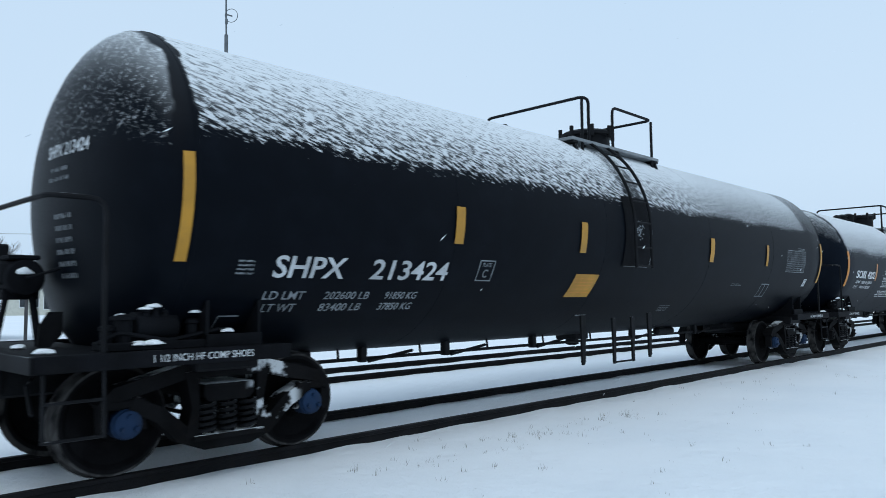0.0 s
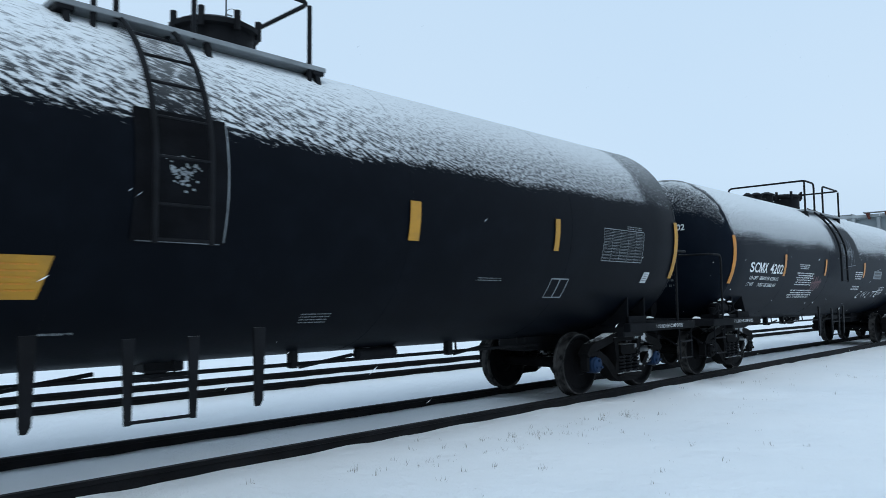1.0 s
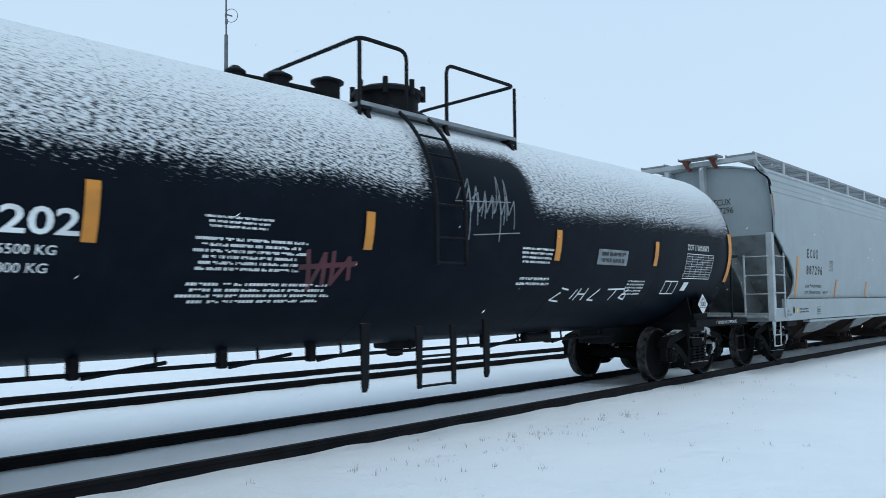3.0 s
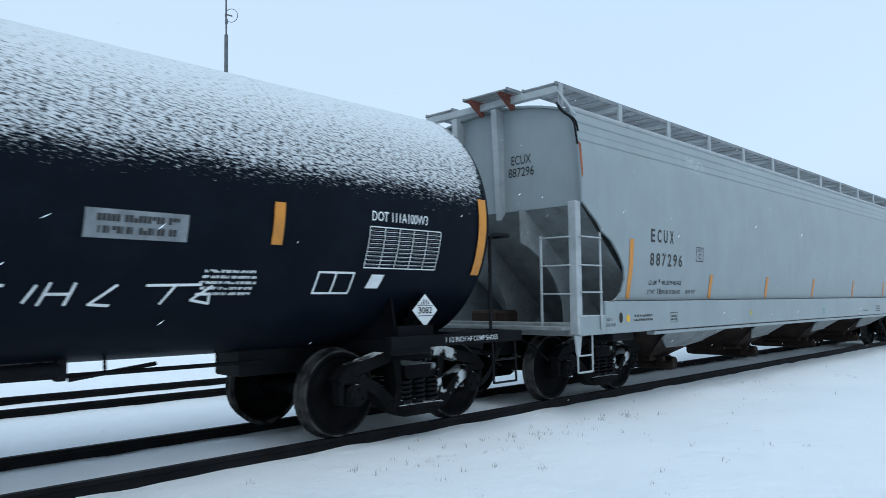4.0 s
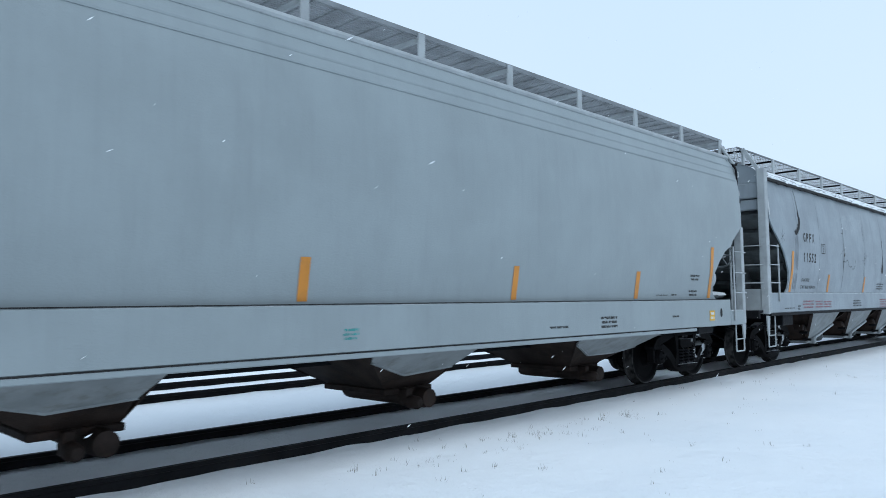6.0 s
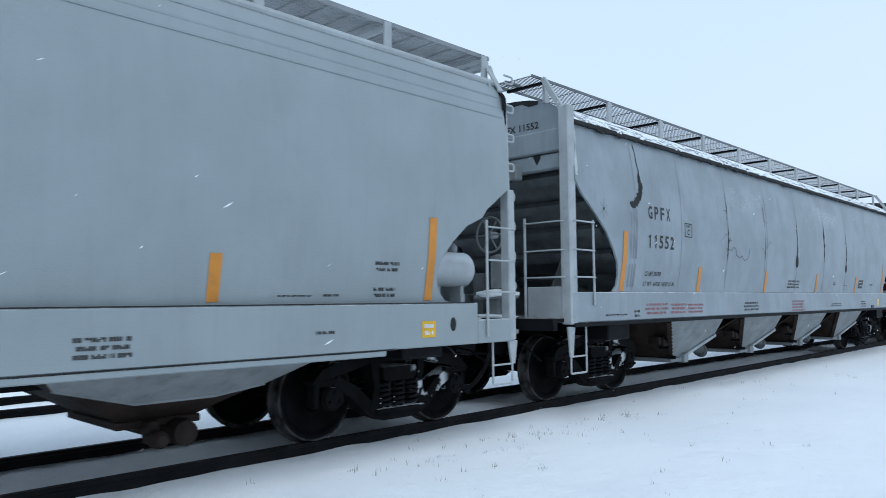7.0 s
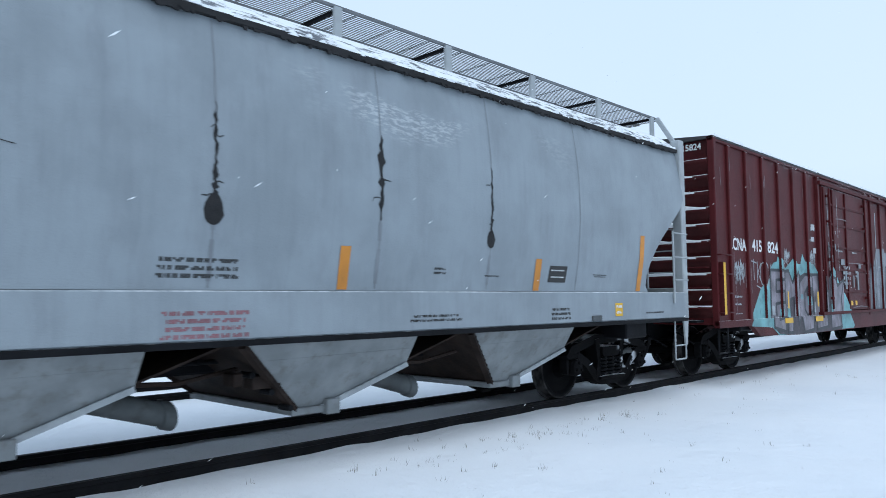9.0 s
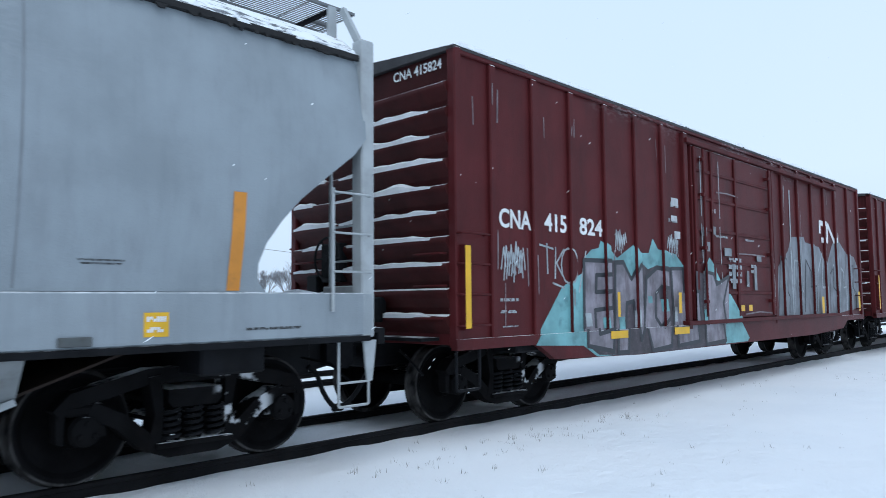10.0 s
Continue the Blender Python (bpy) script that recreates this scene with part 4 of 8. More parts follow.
data_table(car_b, skin_b, 13.59, 14.60, 1.76, 2.17, 10, 5, white_paint)
mark("notice_plate", sheet(bmesh.new(), rect(10.87, 11.68, 1.92, 2.14)), dim_white, car_b, skin_b, 0.006, label="pale notice plate with unreadable lines")
mark("small_writing", bars(bmesh.new(), 10.92, 11.64, 1.94, 2.12, 2, rnd, 4, 0.6), black_letter, car_b, skin_b, 0.010)
bm = bmesh.new()
for r in (rect(13.06, 13.51, 1.5, 1.52), rect(13.06, 13.51, 1.7, 1.72), rect(13.06, 13.08, 1.5, 1.72), rect(13.49, 13.51, 1.5, 1.72), rect(13.27, 13.29, 1.5, 1.72)):
    sheet(bm, r)
mark("stencil_frame", bm, white_paint, car_b, skin_b)
mark("sticker", sheet(bmesh.new(), rect(13.70, 13.87, 1.56, 1.70, 0.03)), white_paint, car_b, skin_b, 0.006)
# diamond placard near the tail
bm = bmesh.new()
slab(bm, [(14.35, 1.32), (14.54, 1.14), (14.73, 1.32), (14.54, 1.50)], -1.25, -1.244)
part("placard", bm, white_paint, car_b, "white diamond hazard placard")
bm = bmesh.new()
box(bm, 14.42, 14.66, -1.243, -1.10, 1.22, 1.42, 0.01)
box(bm, 14.44, 14.64, -1.20, -1.0, 1.0, 1.24, 0.01)
part("placard_holder", bm, iron_bare, car_b)
board = lambda x, z: -1.25
mark("lettering", shift(words("3082", 0.075, 0.21, 0.02), 14.435, 1.285), black_letter, car_b, board, 0.003)
bm = bmesh.new()
for i in range(4):
    sheet(bm, rect(14.475 + i * 0.036, 14.492 + i * 0.036, 1.385, 1.45 - abs(i - 1.5) * 0.02))
sheet(bm, rect(14.42, 14.66, 1.258, 1.266))
sheet(bm, rect(14.42, 14.66, 1.372, 1.378))
mark("placard_marks", bm, black_letter, car_b, board, 0.003)


def scribble(car, skin, strokes, w, material, xs=(), proud=0.005):
    """Spray strokes: thin bands along polylines in (x, z)."""
    bm = bmesh.new()
    for pts in strokes:
        for (x0, z0), (x1, z1) in zip(pts, pts[1:]):
            d = Vector((x1 - x0, z1 - z0))
            if d.length < 1e-4:
                continue
            d.normalize()
            nx, nz = -d.y * w / 2, d.x * w / 2
            ex, ez = d.x * w * 0.3, d.y * w * 0.3
            sheet(bm, ((x0 + nx - ex, z0 + nz - ez), (x0 - nx - ex, z0 - nz - ez), (x1 - nx + ex, z1 - nz + ez), (x1 + nx + ex, z1 + nz + ez)))
    tagged(mark("graffiti", bm, material, car, skin, proud, xs, 0.12), kind="stuff")


strokes = []
for i in range(7):      # a looping tag beside the ladder
    x = 7.92 + i * 0.135
    strokes.append([(x, 2.65 - i * 0.05 + rnd.uniform(-.1, .1)), (x + 0.12, 2.95 - rnd.uniform(0, .3)), (x + 0.10, 2.45), (x + 0.24, 2.7 + rnd.uniform(-.1, .1)), (x + 0.2, 2.2 + rnd.uniform(-.1, .2))])
strokes.append([(7.9, 2.55), (8.9, 2.62)])
strokes.append([(8.2, 2.18), (9.05, 2.25)])
scribble(car_b, skin_b, strokes, 0.013, dim_white)
tag = [[(9.7, 1.52), (9.55, 1.42), (9.75, 1.40)], [(9.7, 1.58), (9.85, 1.56)], [(10.0, 1.44), (10.06, 1.56)], [(10.15, 1.58), (10.1, 1.42)], [(10.12, 1.5), (10.3, 1.5)], [(10.32, 1.58), (10.28, 1.42)],
       [(10.62, 1.57), (10.45, 1.42), (10.6, 1.41)], [(10.85, 1.57), (11.3, 1.58)], [(11.08, 1.57), (11.0, 1.42)], [(11.4, 1.57), (11.25, 1.45), (11.42, 1.42), (11.4, 1.5), (11.28, 1.5)]]
tag = [[(x * 1.03 + 0.26, z) for x, z in line] for line in tag]
scribble(car_b, skin_b, tag, 0.022, white_paint)
scribble(car_b, skin_b, [[(5.95, 1.9), (6.05, 1.55), (6.15, 1.88), (6.2, 1.6)], [(6.25, 1.9), (6.3, 1.6), (6.45, 1.85), (6.5, 1.65)], [(5.9, 1.75), (6.55, 1.8)]], 0.05, red_spray)




def head_marks(car, R, zc, seam, depth, title):
    """Stencils on the domed front head."""

    def dome(bm, proud=0.006):
        for v in bm.verts:
            y, z = v.co.x, v.co.z
            q = max(0.0, 1 - (y * y + (z - zc) ** 2) / (R * R))
            v.co = Vector((seam - depth * math.sqrt(q) - proud, -y, z))
        return bm

    for txt, y, z, h, w in ((title, -0.08, 2.72, 0.12, 0.78),):
        bm = shift(words(txt, h, w, 0.02), y, z)
        cut(bm, zs=(z + 0.06,))
        part("lettering", dome(bm), old_white, car)
    for y, z, w, h, n in ((0.0, 2.48, 0.42, 0.17, 2), (0.12, 1.62, 0.36, 0.62, 6)):
        part("small_writing", dome(bars(bmesh.new(), y, y + w, z, z + h, n, rnd, 4, 0.42)), faint_white, car)


head_marks(car_a, 1.58, 2.428, 1.56, 0.62, "SHPX 213424")
head_marks(car_b, 1.455, 2.36, 1.38, 0.60, "SCMX 4202")
for car, L in ((car_a, 18.18), (car_b, 16.44)):
    for px in (1.28, L - 1.75):
        mark("lettering", shift(words("1 1/2 INCH HF COMP SHOES", 0.058, 0.88, 0.006), px, 0.965), old_white, car, lambda x, z: -1.42, 0.004)
    # hand brake at the front end
    hb = part("hand_brake_wheel", wheel_hand_bm(0.27), iron, car, "spoked black hand-brake wheel", at=(0.50, 0.75, 1.78))
    bm = bmesh.new()
    box(bm, 0.56, 0.76, 0.45, 0.92, 1.52, 1.98, 0.02)
    box(bm, 0.6, 0.7, 0.6, 0.8, 1.0, 1.6, 0.01)
    box(bm, 0.58, 0.72, 0.1, 0.5, 1.6, 1.8, 0.02)
    tube(bm, [(0.55, 0.75, 1.78), (0.7, 0.75, 1.78)], 0.03)
    part("hand_brake_housing", bm, iron, car)
    # brake valve and reservoir on the deck with a cap of snow
    bm = bmesh.new()
    lathe(bm, [(1.24, 0.08), (1.26, 0.13), (1.60, 0.13), (1.63, 0.08)], "x", 18, (0, -1.05, 1.23))
    for px, r, h in ((1.03, 0.05, 1.26), (1.15, 0.075, 1.34), (1.34, 0.03, 1.40), (1.42, 0.03, 1.42), (1.50, 0.03, 1.40), (1.74, 0.05, 1.30), (1.86, 0.035, 1.22)):
        lathe(bm, [(1.05, r), (h - 0.05, r), (h - 0.045, r * 1.3), (h - 0.02, r * 1.3), (h, r * 0.6)], "z", 10, (px, -1.12, 0))
    tube(bm, bent([(0.95, -1.16, 1.12), (1.1, -1.2, 1.2), (1.5, -1.2, 1.12), (1.95, -1.2, 1.2)], 0.06), 0.018, 6)
    box(bm, 1.0, 1.85, -1.25, -0.9, 1.05, 1.12, 0.01)
    part("brake_valve", bm, iron_bare, car)
    bm = bmesh.new()
    for k, (px, py, pz, s) in enumerate(((1.40, -1.14, 1.40, 0.055), (1.50, -1.12, 1.39, 0.05), (1.33, -1.14, 1.38, 0.045), (1.14, -1.12, 1.32, 0.05), (1.60, -1.05, 1.34, 0.05), (1.24, -1.22, 1.10, 0.06), (1.35, -1.23, 1.10, 0.07), (1.74, -1.14, 1.35, 0.05), (2.02, -1.22, 1.18, 0.05), (0.62, -1.0, 1.06, 0.07))):
        lump(bm, (px, py, pz), s * 1.2, s * 0.9, s * 0.5, k)
    tagged(part("snow_cap", bm, snow_clump, car, "small clumps of snow on the valves"), kind="stuff")
# brake cylinder with its bracket, lever and guard plate before each domed front end
for car, dx in ((car_a, 0.0), (car_b, -0.15)):
    bm = bmesh.new()
    lathe(bm, [(0.02, 0.06), (0.03, 0.15), (0.08, 0.17), (0.40, 0.17), (0.42, 0.19), (0.46, 0.19), (0.47, 0.10)], "y", 22, (0.78, 0, 1.66))
    box(bm, 0.62, 0.92, 0.12, 0.40, 1.47, 1.56, 0.01)
    tube(bm, [(0.66, 0.14, 1.52), (0.58, 0.14, 1.05)], 0.025, 8)
    tube(bm, [(0.86, 0.14, 1.52), (0.93, 0.14, 1.05)], 0.035, 8)
    tube(bm, bent([(0.78, 0.02, 1.66), (0.78, -0.10, 1.66), (0.88, -0.16, 1.70), (0.98, -0.20, 1.74)], 0.05), 0.014, 6)
    box(bm, 0.64, 0.90, 0.05, 0.36, 1.82, 1.86, 0.01)
    bmesh.ops.translate(bm, vec=(dx, 0, 0), verts=bm.verts)
    part("brake_cylinder", bm, iron_bare, car, "black brake cylinder on a bracket")
    bm = bmesh.new()
    slab(bm, [(0.86, 1.05), (0.96, 1.05), (1.06, 1.16), (1.06, 1.36), (0.94, 1.36), (0.87, 1.24)], -0.06, -0.04)
    bmesh.ops.translate(bm, vec=(dx, 0, 0), verts=bm.verts)
    part("guard_plate", bm, iron, car)
    bm = bmesh.new()
    lump(bm, (0.76, 0.03, 1.70), 0.07, 0.03, 0.05, 3)
    lump(bm, (0.70, -0.10, 1.06), 0.06, 0.08, 0.03, 5)
    bmesh.ops.translate(bm, vec=(dx, 0, 0), verts=bm.verts)
    tagged(part("snow_cap", bm, snow_clump, car, "small clumps of snow on the brake gear"), kind="stuff")
mark("stencil_frame", sheet(sheet(sheet(bmesh.new(), rect(1.98, 2.18, 1.30, 1.312)), rect(1.98, 2.18, 1.19, 1.202)), rect(1.98, 1.99, 1.19, 1.31)), dim_white, car_a, skin_a)
mark("small_writing", bars(bmesh.new(), 2.03, 2.14, 1.08, 1.15, 2, rnd, 1, 0.6), white_paint, car_a, skin_a)


# ---- covered hopper cars ----
def lerp_table(table):
    def f(x, z):
        for (z0, y0), (z1, y1) in zip(table, table[1:]):
            if z <= z1:
                k = max(0.0, (z - z0) / (z1 - z0))
                return -(y0 + (y1 - y0) * k)
        return -table[-1][1]
    return f


def side_panel(name, outline, skin, material, car, label="", flip=1, thick=0.03):
    """A bowed side sheet with an outline in (x, z)."""
    bm = sheet(bmesh.new(), outline)
    lo, hi = min(z for _, z in outline), max(z for _, z in outline)
    cut(bm, zs=[lo + (hi - lo) * i / 18 for i in range(1, 18)])
    for v in bm.verts:
        v.co.y = flip * skin(v.co.x, v.co.z)
    back = bmesh.ops.duplicate(bm, geom=bm.faces[:])
    moved = [v for v in back["geom"] if isinstance(v, bmesh.types.BMVert)]
    for v in moved:
        v.co.y += flip * thick
    rim = [e for e in bm.edges if e.is_boundary]
    bmesh.ops.bridge_loops(bm, edges=rim)
    return part(name, bm, material, car, label, angle=30)


def mirrored(front, length):
    """A closed outline from the front edge (top to bottom): the rear edge mirrors it."""
    return list(front) + [(length - x, z) for x, z in reversed(front)]


def grating(name, x0, x1, y0, y1, z, n, car, material, cross=0.30, slim=False):
    """An open walkway: long slats and cross bars."""
    bm = bmesh.new()
    for i in range(n):
        y = y0 + (y1 - y0) * i / (n - 1)
        beam(bm, (x0, y, z), (x1, y, z), (0.007 if slim else 0.011) if 0 < i < n - 1 else 0.025, (0.009 if slim else 0.018) if 0 < i < n - 1 else (0.03 if slim else 0.05))
    k = int((x1 - x0) / cross)
    for i in range(k + 1):
        x = x0 + (x1 - x0) * i / k
        beam(bm, (x, y0, z - 0.005), (x, y1, z - 0.005), 0.014, 0.008 if slim else 0.02)
    ob = part(name, bm, material, car, "open steel roof walkway")
    return tagged(ob, kind="stuff")


def side_ladder(car, x0, x1, y, zs, material, z0, z1, name="side_ladder"):
    lad = part(name, (lambda bm: (tube(bm, [(x1, y, z0), (x1, y, z1)], 0.017, 8), bm)[1])(bmesh.new()), material, car)
    for z in zs:
        bm = bmesh.new()
        tube(bm, bent([(x0, y + 0.02, z), (x0, y - 0.03, z), (x1, y - 0.03, z), (x1, y + 0.02, z)], 0.03, 2), 0.011, 6)
        part("rung", bm, material, lad)
    return lad


def end_ladder(car, x, y0, y1, zs, material, z0, z1, d=1):
    lad = part("end_ladder", (lambda bm: (tube(bm, [(x, y1, z0), (x, y1, z1)], 0.02, 8), bm)[1])(bmesh.new()), material, car)
    for z in zs:
        bm = bmesh.new()
        tube(bm, bent([(x + d * 0.02, y0, z), (x - d * 0.04, y0, z), (x - d * 0.04, y1, z), (x + d * 0.02, y1, z)], 0.03, 2), 0.011, 6)
        part("rung", bm, material, lad)


def stirrup(car, x0, x1, y, material, top):
    bm = bmesh.new()
    tube(bm, bent([(x0, y, top), (x0, y, 0.46), (x1, y, 0.46), (x1, y, top)], 0.02, 2), 0.013, 8)
    tube(bm, [(x0, y, 0.68), (x1, y, 0.68)], 0.012, 8)
    slab(bm, [(x0 - 0.07, top), (x0 + 0.09, top), (x0 + 0.04, 0.68), (x0 - 0.02, 0.68)], y - 0.012, y + 0.012)
    part("stirrup_step", bm, material, car)


def quad_sheet(name, pts, material, car, label="", thick=0.02):
    bm = bmesh.new()
    vs = [bm.verts.new(p) for p in pts]
    f = bm.faces.new(vs)
    f.normal_update()
    n = f.normal.copy() * thick
    back = [bm.verts.new(Vector(p) - n) for p in pts]
    bm.faces.new(back[::-1])
    for i in range(len(vs)):
        j = (i + 1) % len(vs)
        bm.faces.new((vs[i], back[i], back[j], vs[j]))
    return part(name, bm, material, car, label)


def pocket(car, c, top, low, half_top, half_low, yt, yl, side_mat, slope_mat, gate_mat, lip=False):
    """A discharge pocket below the side sill: two sloping ends, two sides and an outlet gate."""
    a0, a1 = c - half_top[0], c + half_top[1]
    b0, b1 = c - half_low + (0 if lip else 0.12), c + half_low
    quad_sheet("slope_sheet", [(a0, -yt, top), (a0, yt, top), (b0, yl, low), (b0, -yl, low)], slope_mat, car, "sloping hopper floor sheet")
    quad_sheet("slope_sheet", [(a1, yt, top), (a1, -yt, top), (b1, -yl, low), (b1, yl, low)], slope_mat, car, "sloping hopper floor sheet")
    for s in (-1, 1):
        pts = [(a0, s * yt, top), (a1, s * yt, top), (b1, s * yl, low), (b0, s * yl, low)]
        notch = Vector(pts[1]).lerp(Vector(pts[2]), 0.44)
        if lip:
            pts = [pts[0], (notch.x, s * yt, top), tuple(notch), pts[2], pts[3]]
        if not lip:
            def on(x, z):
                k = (top - z) / (top - low)
                return (x, s * (yt + (yl - yt) * k), z)
            rim = [on(a1 - 0.12, 0.66)] if a1 < c + 0.6 else [on(a1 - 0.42, 0.68), on(c + 0.42, 0.60)]
            rim += [on(c - 0.30, 0.60), on(a0 + 0.16, 0.80)]
            lower = rim[::-1] + [(b1, s * yl, low), (b0, s * yl, low)]
            quad_sheet("side_sheet", lower[::-1] if s < 0 else lower, slope_mat, car, "rusty brown hopper side sheet")
            pts = [(a0, s * yt, top), (a1, s * yt, top)] + rim
            bm = bmesh.new()
            for p, q in zip(rim, rim[1:]):
                beam(bm, Vector(p) + Vector((0, s * 0.015, 0)), Vector(q) + Vector((0, s * 0.015, 0)), 0.03, 0.05)
            part("flange", bm, side_mat, car, "grey lower flange")
        quad_sheet("side_sheet", pts if s < 0 else pts[::-1], side_mat, car, "grey hopper side sheet")
        if lip:
            for k in (0.24,):
                u = [Vector(p).lerp(Vector(q), k) + Vector((0, s * 0.012, 0)) for p, q in ((pts[0], pts[4]), ((notch.x, s * yt, top), tuple(notch + (notch - Vector((notch.x, s * yt, top))) * 0.9)))]
                bm = bmesh.new()
                beam(bm, u[0].lerp(u[1], 0.02), u[0].lerp(u[1], 0.98), 0.018, 0.022)
                part("sheet_seam", bm, side_mat, car)
            for p, q, fm in ((tuple(notch), (b1, s * yl, low), grey_frame), ((a0, s * yt, top), (b0, s * yl, low), hopper_rust)):
                bm = bmesh.new()
                beam(bm, Vector(p) + Vector((0, s * 0.02, -0.02)), Vector(q) + Vector((0, s * 0.02, -0.02)), 0.07, 0.05)
                n = 11
                for i in range(1, n):
                    o = Vector(p).lerp(Vector(q), i / n) + Vector((0, s * 0.055, 0))
                    lathe(bm, [(-0.012, 0.014), (0.012, 0.014)], "y", 6, o)
                part("flange", bm, fm, car, "bolted edge flange")
    bm = bmesh.new()
    if lip:
        box(bm, b0 - 0.05, b1 + 0.05, -yl - 0.06, yl + 0.06, low - 0.07, low, 0.01)
        box(bm, b1 + 0.0, b1 + 0.16, -yl - 0.12, -yl + 0.0, low - 0.09, low + 0.06, 0.01)
        tube(bm, [(b1 + 0.05, -0.55, low + 0.02), (b1 + 0.9, -0.62, low + 0.30)], 0.05, 8)
    else:
        box(bm, b0 - 0.03, b1 + 0.03, -yl - 0.03, yl + 0.03, low - 0.07, low, 0.01)
        lathe(bm, [(-yl - 0.22, 0.11), (-yl - 0.12, 0.12), (yl + 0.12, 0.12), (yl + 0.22, 0.11)], "y", 16, (c + 0.22, 0, low - 0.13))
        for dx in (-0.05,):
            lathe(bm, [(-yl - 0.34, 0.045), (-yl - 0.3, 0.075), (-yl - 0.2, 0.08), (-yl - 0.05, 0.05)], "y", 12, (c + dx, 0, low - 0.15))
            box(bm, c + dx - 0.05, c + dx + 0.05, -yl - 0.16, -yl - 0.02, low - 0.2, low, 0.01)
    part("outlet_gate", bm, gate_mat, car)
    if lip and c < 13:
        bm = bmesh.new()
        lathe(bm, [(0.0, 0.115), (0.03, 0.135), (0.12, 0.135), (0.14, 0.115), (0.95, 0.115)], "x", 16)
        for v in bm.verts:
            x, z = v.co.x, v.co.z
            v.co = Vector((a1 - 0.18 - x * 0.95, v.co.y - 0.72, low + 0.02 + z * 0.97 + x * 0.28))
        part("outlet_pipe", bm, slope_dark, car, "short grey outlet pipe")
        bm = bmesh.new()
        tube(bm, [(a1 - 0.8, -0.95, low + 0.36), (a1 - 0.25, -0.95, low + 0.33), (a1 + 0.3, -0.98, low + 0.42)], 0.022, 6)
        box(bm, a0 + 0.25, a0 + 0.55, -1.18, -1.02, low + 0.24, low + 0.36, 0.01)
        box(bm, a0 + 0.05, a0 + 0.14, -1.2, -1.0, low + 0.28, low + 0.40, 0.01)
        part("gate_gear", bm, hopper_rust, car)
        for i in range(3):
            bm = bmesh.new()
            k = 0.3 + 0.25 * i
            lathe(bm, [(-1.18, 0.03), (-1.0, 0.03)], "y", 8, (a0 + (b0 - a0) * k, 0, top + (low - top) * k - 0.10))
            part("gate_pin", bm, iron, car)


